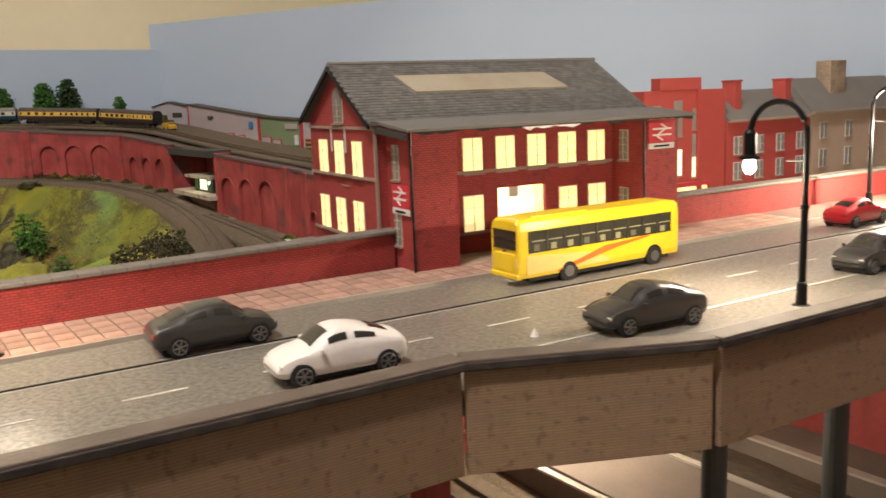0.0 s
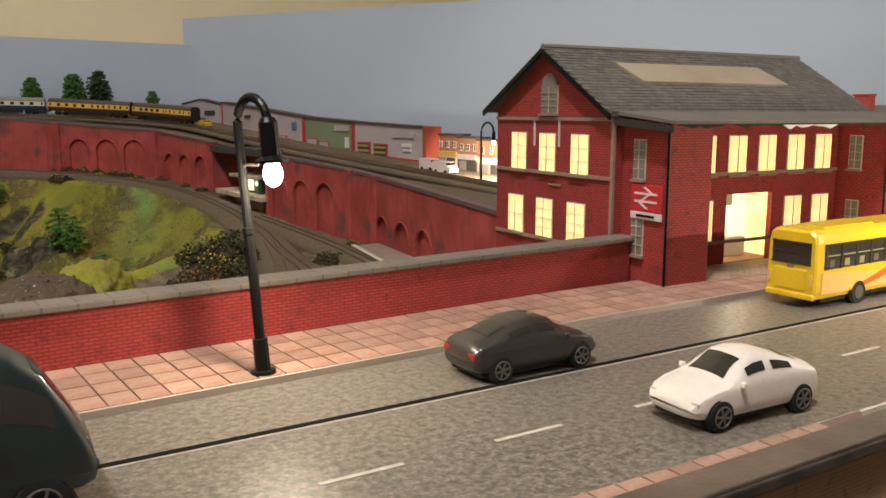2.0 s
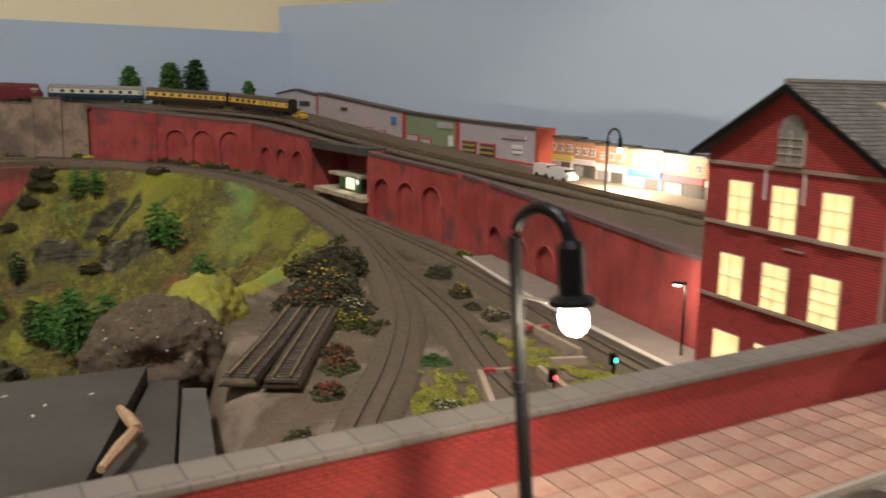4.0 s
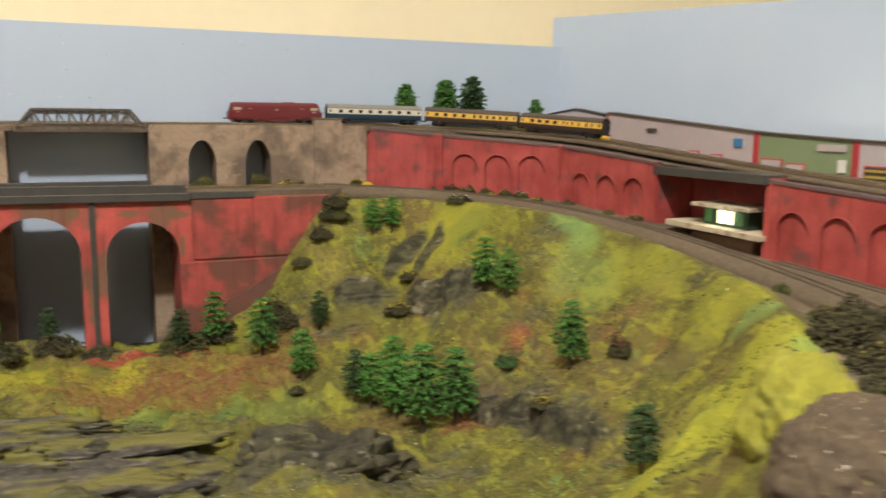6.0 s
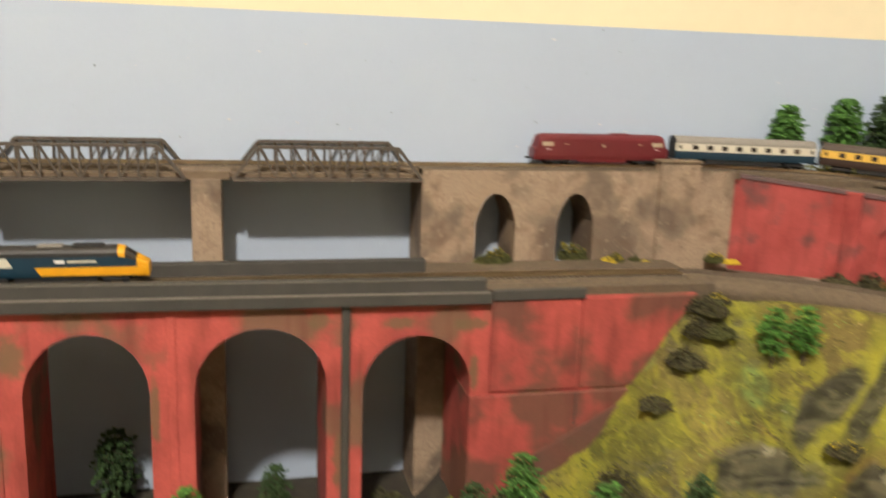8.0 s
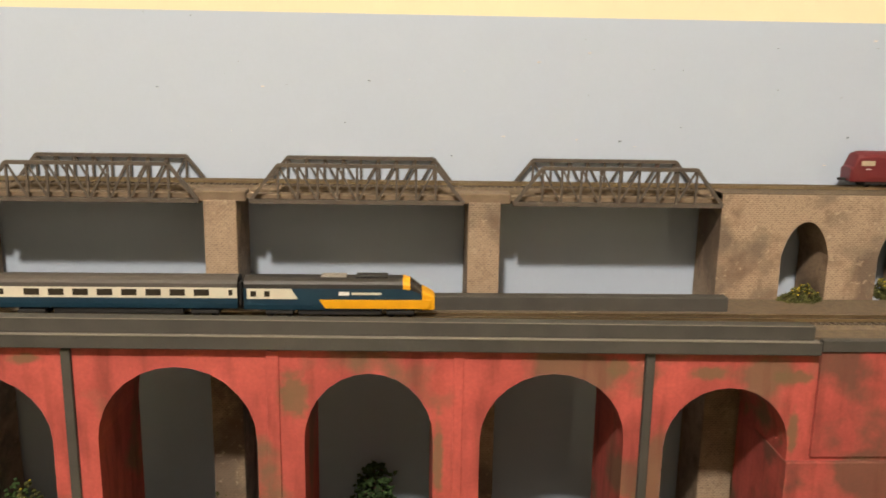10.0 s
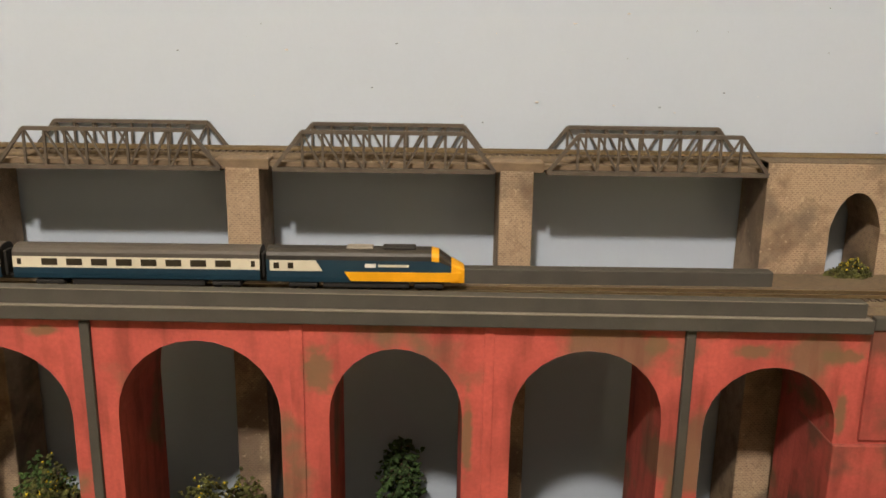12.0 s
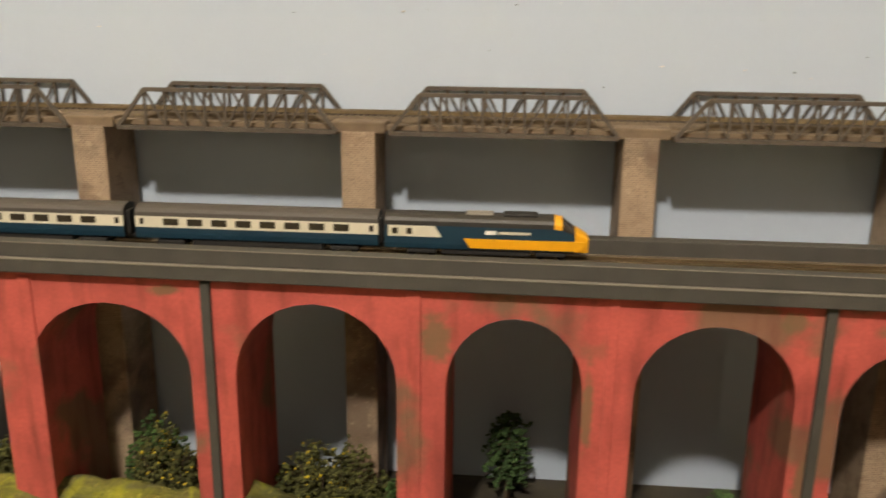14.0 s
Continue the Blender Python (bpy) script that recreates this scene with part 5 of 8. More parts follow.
def conifer(seed, h, mat, label, group, tiers=7, loose=0.20, wide=0.258):
    """A model conifer: tapered trunk, short limbs, ragged tiers of small drooping foam clumps with gaps between."""
    rng = random.Random(seed)
    t = thing("conifer_tree", None, label, "tree", group)
    part("trunk", tube(B(), [(0, 0, -0.004), (0.0003, 0, h * 0.3), (0, 0.0003, h * 0.7), (0, 0, h * 0.95)], [h * 0.036, h * 0.028, h * 0.016, h * 0.006], 6), BARK, t)
    places, limbs = [], B()
    gap = 0.72 / (tiers - 1)
    for k in range(tiers):
        u = k / (tiers - 1)
        R = h * wide * (1 - (abs(u - 0.34) / 0.74) ** 2.4) ** 0.55 * rng.uniform(0.90, 1.08)
        n = max(5, int(15 * R / (h * 0.22)) + 2)
        a0 = rng.uniform(0, 6.28)
        tilt, dirn = rng.uniform(0, 0.12), rng.uniform(0, 6.28)
        for i in range(n):
            a = a0 + i * 2 * math.pi / n + rng.uniform(-0.3, 0.3)
            rr = R * rng.uniform(0.72, 1.15)
            z = h * (0.30 + 0.69 * u + gap * loose * rng.uniform(-1, 1) * (1 - u)) + tilt * rr * math.cos(a - dirn)
            dz = -0.17 * rr + rng.uniform(-0.008, 0.012) * h
            if rng.random() < 0.4:
                bar(limbs, (0, 0, z), (rr * 0.8 * math.cos(a), rr * 0.8 * math.sin(a), z + dz), 0.0006)
            for f in (1.0, 0.84, 0.66, 0.46, 0.25):
                places.append((rr * f * math.cos(a) + rng.uniform(-1, 1) * 0.0009, rr * f * math.sin(a) + rng.uniform(-1, 1) * 0.0009, z + dz * f * f + rng.uniform(-1, 1) * 0.0009))
    part("branch_whorl", limbs, BARK, t)
    v, f = clumps(places, rng, h * 0.019, h * 0.044, 0.55)
    raw("crown", v, f, mat, t, "ragged tiered crown of small green foam clumps")
    return t


def shrub(seed, r, h, mat, label, group, fleck=None, name="bush"):
    rng = random.Random(seed)
    t = thing(name, None, label, "bush", group)
    places = []
    lobes = []
    for k in range(6):
        a, q = k * 1.05 + rng.uniform(-0.4, 0.4), r * rng.uniform(0.35, 0.75)
        lobes.append((q * math.cos(a), q * math.sin(a), r * rng.uniform(0.32, 0.62), h * rng.uniform(0.45, 0.95)))
    lobes.append((0, 0, r * 0.6, h))
    for k in range(int(420 + (900 if h > 0.035 else 520) * r / 0.01)):
        x, y, lr, lh = lobes[k % 7]
        a, q = rng.uniform(0, 6.28), math.sqrt(rng.random()) * rng.choice((1.0, 1.0, 1.0, 1.25))
        z = lh * (1 - min(q, 1.0) ** 2 * 0.75) * rng.uniform(0.15, 1.08)
        places.append((x + lr * q * math.cos(a), y + lr * q * math.sin(a), z))
    v, f = clumps(places, rng, 0.0004 + r * 0.018, 0.0010 + r * 0.046, 0.8)
    raw("foliage", v, f, mat, t)
    stems = B()
    for k in range(5):
        a = rng.uniform(0, 6.28)
        bar(stems, (0, 0, -0.002), (r * 0.5 * math.cos(a), r * 0.5 * math.sin(a), h * 0.7), 0.0007)
    part("stems", stems, BARK, t)
    if fleck:
        top = [p for p in places if p[2] > h * 0.45][:55]
        v, f = clumps([(x, y, z + r * 0.06) for x, y, z in top], rng, 0.0004 + r * 0.011, 0.0008 + r * 0.022, 0.7)
        raw("blossom", v, f, fleck, t, "small bright flower flecks")
    return t


def planted(x, y, z=None, size=1.0, turn=0.0, dz=0.0):
    z = on_land(x, y) if z is None else z
    return Matrix.Translation((x, y, z + dz)) @ Matrix.Rotation(turn, 4, "Z") @ Matrix.Scale(size, 4)


LAWN = "conifers in the valley"
kinds = [(conifer(11, 0.058, LEAF[0], "bright green model conifer on the grassy slope", LAWN)), conifer(12, 0.058, LEAF[1], "mid green model conifer on the grassy slope", LAWN), conifer(13, 0.058, LEAF[2], "dark green model conifer on the valley floor", LAWN)]
spots = [  # x, y, kind, size
    (0.225, 1.235, 1, 1.00), (0.067, 1.384, 2, 0.95), (0.077, 1.366, 0, 0.98), (0.105, 1.378, 0, 1.12), (0.092, 1.338, 0, 1.08), (0.101, 1.290, 1, 1.35), (0.132, 1.283, 1, 1.20),
    (0.027, 1.440, 0, 0.92), (0.212, 1.385, 0, 0.97), (0.222, 1.355, 0, 0.86), (0.145, 1.556, 0, 0.74), (0.168, 1.551, 0, 0.74), (-0.083, 1.548, 2, 0.80), (-0.045, 1.556, 1, 0.92),
    (-0.002, 1.505, 1, 0.95), (0.061, 1.496, 2, 0.74), (-0.274, 1.545, 0, 0.84), (-0.341, 1.712, 2, 1.18), (-0.217, 1.590, 2, 0.76), (0.140, 1.015, 2, 0.80)]
for k, (x, y, kind, size) in enumerate(spots):
    m = planted(x, y, None, size * (0.98 if 1 <= k <= 6 else 1.08), 1.3 * k, -0.001)
    if k in (0, 1, 2):
        kinds[kind if k else 1].matrix_basis = m
    else:
        copy_thing(kinds[kind], m)
SKYLINE = "small conifers along the skyline"
for k, (x, y, top, kind) in enumerate(((0.255, 1.726, 1.108, 1), (0.317, 1.728, 1.115, 1), (0.352, 1.712, 1.120, 2), (0.416, 1.640, 1.088, 1))):
    ob = conifer(40 + k, top - 1.043, LEAF[kind], "bushy green model conifer standing against the sky board", SKYLINE, 15, 1.3, 0.235)
    ob.matrix_basis = planted(x, y, 1.043, 1, k * 2.0)

UNDER = "shrubs below the viaduct"
for k, (x, y, r, h, mat, fl) in enumerate(((-0.268, 1.560, 0.028, 0.019, 0, None), (-0.212, 1.578, 0.026, 0.020, 0, None), (-0.166, 1.584, 0.024, 0.013, 0, None), (-0.388, 1.575, 0.026, 0.016, 0, None), (-0.430, 1.590, 0.022, 0.014, 0, None), (-0.083, 1.562, 0.026, 0.022, 1, None), (-0.040, 1.572, 0.026, 0.017, 0, None), (0.022, 1.545, 0.017, 0.032, 0, None), (0.060, 1.570, 0.012, 0.010, 0, None),
                                           (-0.470, 1.665, 0.032, 0.066, 1, FLECK[0]), (-0.452, 1.690, 0.026, 0.058, 1, None), (-0.582, 1.665, 0.034, 0.074, 1, FLECK[0]), (-0.602, 1.69, 0.028, 0.066, 2, None), (-0.41, 1.675, 0.020, 0.040, 2, None), (-0.335, 1.675, 0.02, 0.012, 0, None), (-0.70, 1.66, 0.035, 0.055, 1, None), (-0.215, 1.69, 0.02, 0.012, 0, None), (-0.12, 1.68, 0.02, 0.010, 0, None))):
    ob = shrub(100 + k, r, h, SHRUB[mat], "dark green scenic foam shrub under the arches" if mat != 1 else "olive green shrub with yellow flecks under the arches", UNDER, fl)
    ob.matrix_basis = planted(x, y)
SLOPE = "shrubs on the slopes"
for k, (x, y, r, h, mat, fl) in enumerate(((0.109, 1.588, 0.015, 0.016, 0, None), (0.113, 1.577, 0.015, 0.011, 1, None), (0.100, 1.582, 0.013, 0.018, 0, None), (0.086, 1.576, 0.014, 0.016, 0, None), (0.119, 1.592, 0.010, 0.008, 0, FLECK[0]), (0.247, 1.19, 0.011, 0.022, 0, FLECK[2]), (0.195, 1.301, 0.012, 0.012, 2, None), (0.150, 1.475, 0.018, 0.012, 0, FLECK[0]), (0.175, 1.495, 0.015, 0.010, 0, FLECK[0]), (0.015, 1.425, 0.010, 0.006, 0, None), (0.035, 1.530, 0.014, 0.018, 0, None), (0.250, 1.535, 0.014, 0.010, 0, FLECK[3]), (0.185, 1.215, 0.012, 0.009, 0, FLECK[0]))):
    ob = shrub(200 + k, r, h, SHRUB[mat], "dark scenic foam shrub on the grassy slope" if not fl else "dark foam shrub with bright flower flecks", SLOPE, fl)
    ob.matrix_basis = planted(x, y)
YARD = "shrubs in the yard"
for k, (x, y, r, h, mat, fl) in enumerate(((0.245, 0.950, 0.028, 0.032, 0, None), (0.268, 0.970, 0.026, 0.030, 0, None), (0.230, 0.905, 0.028, 0.026, 0, FLECK[0]), (0.203, 0.875, 0.022, 0.018, 0, FLECK[1]), (0.228, 0.850, 0.016, 0.013, 0, FLECK[3]), (0.214, 0.820, 0.014, 0.012, 1, FLECK[0]), (0.222, 0.796, 0.011, 0.009, 0, None), (0.178, 0.762, 0.010, 0.008, 0, FLECK[2]), (0.165, 0.735, 0.011, 0.009, 1, FLECK[2]), (0.147, 0.702, 0.010, 0.008, 0, FLECK[2]), (0.117, 0.660, 0.012, 0.008, 0, None), (0.103, 0.643, 0.011, 0.006, 2, FLECK[1]),
                                           (0.376, 1.128, 0.010, 0.012, 0, None), (0.345, 0.924, 0.014, 0.012, 0, None), (0.323, 0.858, 0.012, 0.011, 0, FLECK[0]), (0.307, 0.816, 0.008, 0.006, 0, None), (0.309, 0.789, 0.010, 0.007, 0, FLECK[3]), (0.275, 0.748, 0.008, 0.006, 2, None), (0.222, 0.722, 0.010, 0.005, 2, None), (0.189, 0.656, 0.009, 0.006, 1, FLECK[3]), (0.405, 0.985, 0.010, 0.009, 2, FLECK[0]), (0.402, 0.960, 0.008, 0.007, 2, None), (0.396, 1.155, 0.008, 0.006, 1, FLECK[1]), (0.245, 1.615, 0.012, 0.009, 0, None), (0.281, 1.622, 0.013, 0.014, 0, None), (0.296, 1.603, 0.013, 0.013, 0, FLECK[0]), (0.312, 1.585, 0.012, 0.010, 1, None), (0.330, 1.565, 0.012, 0.011, 1, FLECK[0]), (0.344, 1.546, 0.009, 0.010, 1, FLECK[3]), (0.275, 1.592, 0.014, 0.007, 0, None), (0.305, 1.562, 0.012, 0.006, 1, FLECK[0]), (0.285, 1.000, 0.018, 0.014, 1, FLECK[1]), (0.325, 1.085, 0.010, 0.008, 1, None), (0.262, 1.640, 0.012, 0.010, 0, None), (0.288, 1.608, 0.010, 0.008, 1, FLECK[1]), (0.330, 1.548, 0.010, 0.007, 0, None), (0.352, 1.520, 0.008, 0.006, 1, FLECK[0]), (0.372, 1.480, 0.008, 0.006, 0, None), (0.384, 1.410, 0.007, 0.006, 1, None), (0.390, 1.370, 0.009, 0.007, 0, FLECK[0]))):
    ob = shrub(300 + k, r, h, SHRUB[mat], "low foam shrub on the brown yard earth" if not fl else "low foam shrub with bright flower flecks in the yard", YARD, fl)
    ob.matrix_basis = planted(x, y, None, 1, 0, -0.001)
LEDGE = "tufts at the stone arches"
for k, (x, y, r, fl) in enumerate(((-0.030, 1.690, 0.012, FLECK[0]), (0.040, 1.700, 0.013, FLECK[0]), (0.075, 1.684, 0.008, FLECK[0]), (-0.045, 1.686, 0.006, None), (0.092, 1.684, 0.006, None), (0.165, 1.683, 0.008, FLECK[0]))):
    ob = shrub(400 + k, r, r * 1.2, SHRUB[1], "small green tuft with yellow flowers beside the track", LEDGE, fl)
    ob.matrix_basis = planted(x, y, 0.972)

for k, (x, y, r) in enumerate(((0.068, 1.684, 0.0085), (0.100, 1.682, 0.005), (0.180, 1.676, 0.006))):
    ob = shrub(450 + k, r, r * 0.7, FLECK[0], "bright yellow foam clump beside the lower track", "yellow foam clumps")
    ob.matrix_basis = planted(x, y, 0.972)

# ---------------------------------------------------------------- rock outcrops and ground scatter
def rock(seed, rx, ry, rz, label, ledgy=0.35, smooth=False, crag=1.0):
    """A craggy lump: a sphere pushed about by noise at three scales and cut into ledges."""
    bm = B()
    bmesh.ops.create_icosphere(bm, subdivisions=5, radius=1.0)
    for v in bm.verts:
        n = v.co.normalized()
        k = 1 + 0.055 * noise.noise(n * 21.0 + Vector((seed, seed, 0))) + 0.03 * noise.noise(n * 45.0) + 0.35 * crag * noise.noise(n * 1.7 + Vector((seed, 0, 0))) + 0.22 * crag * abs(noise.noise(n * 4.1 + Vector((0, seed, 0)))) + 0.10 * noise.noise(n * 9.0 + Vector((0, 0, seed)))
        v.co = Vector((n.x * rx * k, n.y * ry * k, n.z * rz * k))
        ledge = rz * 0.28
        v.co.z += ledgy * (round(v.co.z / ledge) * ledge - v.co.z)
    ob = part("rock_outcrop", bm, ROCK, smooth=smooth)
    return tagged(ob, label, "rock", "rock outcrops", "")


cliff = rock(9.1, 0.070, 0.038, 0.040, "dark craggy cliff face with pale chipped edges", 0.35, False, 1.5)
cliff.data.materials[0] = DARK_ROCK
cliff.matrix_basis = pose(-0.018, 1.215, on_land(-0.018, 1.215) - 0.036, 0, 0, -6)
STRATA = [(-0.125, 1.240, 0.055, 0.020, 0.016, 10), (-0.290, 1.345, 0.110, 0.022, 0.018, -14), (-0.420, 1.300, 0.110, 0.034, 0.022, 0), (-0.30, 1.375, 0.13, 0.016, 0.016, -12), (-0.25, 1.335, 0.15, 0.018, 0.018, -10), (-0.35, 1.300, 0.13, 0.020, 0.020, -8), (-0.19, 1.285, 0.11, 0.016, 0.018, -12), (-0.28, 1.250, 0.14, 0.022, 0.020, -6), (-0.405, 1.490, 0.060, 0.024, 0.022, 24)]
for k, (x, y, rx, ry, rz, turn) in enumerate(STRATA):
    ob = rock(1.9 * k + 11.3, rx, ry, rz, "long sloping layered rock with olive turf smears", 0.16, True, 1.1)
    ob.matrix_basis = pose(x, y, on_land(x, y) - rz * 0.55, 0, 0, turn)


def scatter(name, count, seed, inside, mat, lo, hi, label, area, yard=False):
    """Loose scenic foam strewn on the land, as one mesh."""
    rng = random.Random(seed)
    x0, x1, y0, y1 = area
    pts = []
    while len(pts) < count:
        x, y = rng.uniform(x0, x1), rng.uniform(y0, y1)
        if inside(x, y):
            pts.append((x, y))
    X = np.array([[p[0] for p in pts]])
    Y = np.array([[p[1] for p in pts]])
    Z, D = land_height(X, Y, fractal(X, Y, 14.0))
    v, f = clumps([(x, y, z) for (x, y), z, d in zip(pts, Z[0], D[0]) if (d > 0.004) != yard], rng, lo, hi, 0.6)
    ob = raw(name, v, f, mat, None, label, "stuff")
    return tagged(ob, "", "scatter")


def patchy(s, cut, off):
    return lambda x, y: noise.fractal(Vector((x * s + off, y * s, 0.5)), 0.9, 2.1, 3) > cut


TUFT = [material("yellow_green_scatter", (0.30, 0.27, 0.03), 0.95, island=0.4), material("olive_scatter", (0.15, 0.15, 0.035), 0.95, island=0.5), material("red_earth_scatter", (0.21, 0.07, 0.04), 0.95, island=0.4), material("mint_scatter", (0.18, 0.34, 0.09), 0.95, island=0.4), material("straw_scatter", (0.34, 0.25, 0.10), 0.95, island=0.4), material("crimson_scatter", (0.42, 0.04, 0.05), 0.95, island=0.3), material("brown_crumbs", (0.085, 0.06, 0.042), 0.95, island=0.5), material("dark_moss_scatter", (0.048, 0.050, 0.018), 0.95, island=0.5), material("pale_plaster_chips", (0.52, 0.47, 0.38), 0.9, island=0.3)]
bank_rng = random.Random(77)
bank = [(x, y, 1.046 + 0.007 * bank_rng.random() ** 1.5) for x, y in ((bank_rng.uniform(0.215, 0.50), bank_rng.uniform(1.66, 1.738)) for k in range(9000)) if y > 1.735 - 0.62 * max(0.0, x - 0.28) + 0.004 * noise.noise(Vector((x * 60, y * 60, 0))) or (x > 0.40 and y > 1.62)]
bank_v, bank_f = clumps(bank, bank_rng, 0.0006, 0.0018, 0.8)
tagged(raw("grass_bank", bank_v, bank_f, TUFT[1], None, "olive scatter grass on the bank behind the upper line", "stuff"), "", "scatter")
VALLEY = (-0.75, 0.34, 0.90, 1.59)
scatter("grass_tufts", 12000, 1, patchy(9, -0.1, 0), TUFT[1], 0.0004, 0.0012, "olive green scatter foam on the slopes", VALLEY)
scatter("grass_tufts", 9000, 2, patchy(8, 0.15, 5), TUFT[0], 0.0004, 0.0011, "yellow green scatter foam on the slopes", VALLEY)
scatter("earth_scatter", 7000, 3, lambda x, y: math.hypot((x + 0.10) / 0.15, (y - 1.475) / 0.060) + 0.5 * noise.noise(Vector((x * 30, y * 30, 0))) < 0.9, TUFT[2], 0.0004, 0.0011, "brick red scatter below the viaduct", VALLEY)
scatter("earth_scatter", 500, 4, lambda x, y: math.hypot((x - 0.212) / 0.026, (y - 1.312) / 0.022) + 0.4 * noise.noise(Vector((x * 60, y * 60, 0))) < 0.9, TUFT[2], 0.0005, 0.0013, "brick red scatter patch on the slope", VALLEY)
scatter("earth_scatter", 1500, 14, lambda x, y: math.hypot((x + 0.125) / 0.075, (y - 1.545) / 0.013) + 0.5 * noise.noise(Vector((x * 50, y * 50, 0))) < 0.9, TUFT[5], 0.0004, 0.0011, "crimson scatter strip below the viaduct", VALLEY)
scatter("grass_tufts", 5000, 15, lambda x, y: math.hypot((x + 0.30) / 0.17, (y - 1.50) / 0.035) + 0.6 * noise.noise(Vector((x * 30, y * 30, 3))) < 0.9, TUFT[0], 0.0004, 0.0011, "bright yellow scatter band below the viaduct", VALLEY)
scatter("dark_moss", 9000, 31, patchy(16, 0.22, 41), TUFT[7], 0.0005, 0.0015, "dark olive moss crumbs in the hollows of the slopes", VALLEY)
scatter("dark_moss", 3500, 32, patchy(30, 0.30, 57), TUFT[7], 0.0006, 0.0018, "dark olive moss clumps on the slopes", VALLEY)
scatter("plaster_chips", 420, 33, patchy(14, 0.20, 63), TUFT[8], 0.0004, 0.0013, "pale plaster chips on the rocky slopes", VALLEY)
scatter("grass_tufts", 900, 5, patchy(12, 0.35, 11), TUFT[3], 0.0006, 0.0016, "mint green scatter foam", VALLEY)
scatter("grass_tufts", 1200, 6, patchy(10, 0.25, 21), TUFT[4], 0.0006, 0.0015, "straw coloured scatter foam", VALLEY)
YARD_FLOOR = (0.10, 0.42, 0.56, 1.60)
scatter("yard_litter", 6000, 31, patchy(14, -0.2, 3), TUFT[6], 0.0003, 0.0009, "brown earth crumbs strewn over the yard", YARD_FLOOR, True)
scatter("yard_litter", 3000, 32, patchy(16, 0.1, 8), TUFT[4], 0.0003, 0.0008, "tan ballast crumbs strewn over the yard", YARD_FLOOR, True)
scatter("yard_litter", 2500, 33, patchy(11, 0.25, 14), TUFT[1], 0.0004, 0.0010, "olive weed scatter over the yard", YARD_FLOOR, True)

# ---------------------------------------------------------------- footways of printed paving
PAVER = material("pink_printed_paving", (0.36, 0.225, 0.165), 0.8, second=(0.28, 0.165, 0.12), scale=250, amount=0.6, fine=1500, fine_amount=0.2, piece=0.2, stain=(0.30, 0.14, 0.10), stain_scale=120, stain_cut=0.52, stain_amount=0.6)
JOINT = plain("dark_paving_joint", (0.16, 0.10, 0.08), 0.9)
KERB = plain("pale_kerb_edge", (0.42, 0.36, 0.3), 0.8)
level("pavement", [(0.146, -0.0320), (0.9, -0.0320), (0.9, 0.0), (0.146, 0.0)], 0.0, 0.0010, JOINT, "pink paved footway along the brick walls", "pavement")
level("pavement", [(-0.5, -0.0320), (0.146, -0.0320), (0.146, 0.0), (-0.5, 0.0)], 0.0, 0.00106, JOINT, "pink paved footway along the brick walls", "pavement", splayed(2.8))
level("kerb", [(0.1455, -0.0330), (0.9, -0.0330), (0.9, -0.0321), (0.1455, -0.0321)], 0.0, 0.0016, KERB, "thin pale kerb of the far footway", "kerb")
level("kerb", [(-0.5, -0.0330), (0.1445, -0.0330), (0.1445, -0.0321), (-0.5, -0.0321)], 0.0, 0.0016, KERB, "thin pale kerb of the far footway", "kerb", splayed(2.8))
level("pavement", [(-0.5, -0.1345), (0.116, -0.1308), (0.134, -0.1150), (-0.5, -0.1150)], 0.0, 0.0008, JOINT, "narrow pink paved near footway", "pavement")


def pavers(parent_label, v0, v1, rows, u0, u1, size, z, shift=0.0, m=ROAD):
    holder = thing("paving", m, parent_label, "paving", "", "structure")
    w = (v1 - v0) / rows
    b = boxed(-size / 2 + 0.00022, size / 2 - 0.00022, -w / 2 + 0.00022, w / 2 - 0.00022, 0, 0.0005)
    me = part("paver", b, PAVER, holder)
    me.matrix_basis = pose(u0, v0 + w / 2, z)
    n = int((u1 - u0) / size)
    for r in range(rows):
        for k in range(n):
            if r or k:
                shared("paver", me.data, pose(u0 + size * (k + shift * (r % 2)), v0 + w * (r + 0.5), z + 0.00001 * ((k * 7 + r * 3) % 4)), holder)
    return holder


pavers("pink square paving slabs of the far footway", -0.0318, -0.0004, 4, 0.149, 0.400, 0.0062, 0.0010)
pavers("pink square paving slabs of the far footway", -0.0318, -0.0004, 4, -0.0618, 0.1490, 0.0062, 0.00106, 0.0, splayed(2.8))
pavers("pink oblong paving bricks of the near footway", -0.1306, -0.1152, 4, -0.020, 0.124, 0.0056, 0.0008, 0.5)

# ---------------------------------------------------------------- station building
SLATE = material("grey_slate_paper", (0.105, 0.098, 0.09), 0.75, second=(0.16, 0.145, 0.13), scale=160, amount=0.6, fine=1400, fine_amount=0.25, island=0.22, bump=0.2)
SLATE_ONE = material("grey_single_slate_paper", (0.105, 0.098, 0.09), 0.75, second=(0.16, 0.145, 0.13), scale=160, amount=0.6, fine=1400, fine_amount=0.25, piece=0.22, bump=0.2)
SKIRT = material("plain_grey_roof_card", (0.13, 0.118, 0.105), 0.8, second=(0.17, 0.155, 0.135), scale=40, amount=0.5, bump=0.1)
SKYLIGHT = material("cream_skylight_card", (0.36, 0.31, 0.225), 0.5, second=(0.27, 0.225, 0.155), scale=60, amount=0.6)
STRING = plain("grey_string_course", (0.30, 0.22, 0.17), 0.8)
BLACK = plain("black_gloss_paint", (0.006, 0.006, 0.006), 0.38, spec=0.2)
# glow for lit windows; the hall walls and step gap borrow it
LIT = glowing("glowing_window_and_hall_paper", (1.0, 0.80, 0.34), 0.80, 0.5, 0.35)
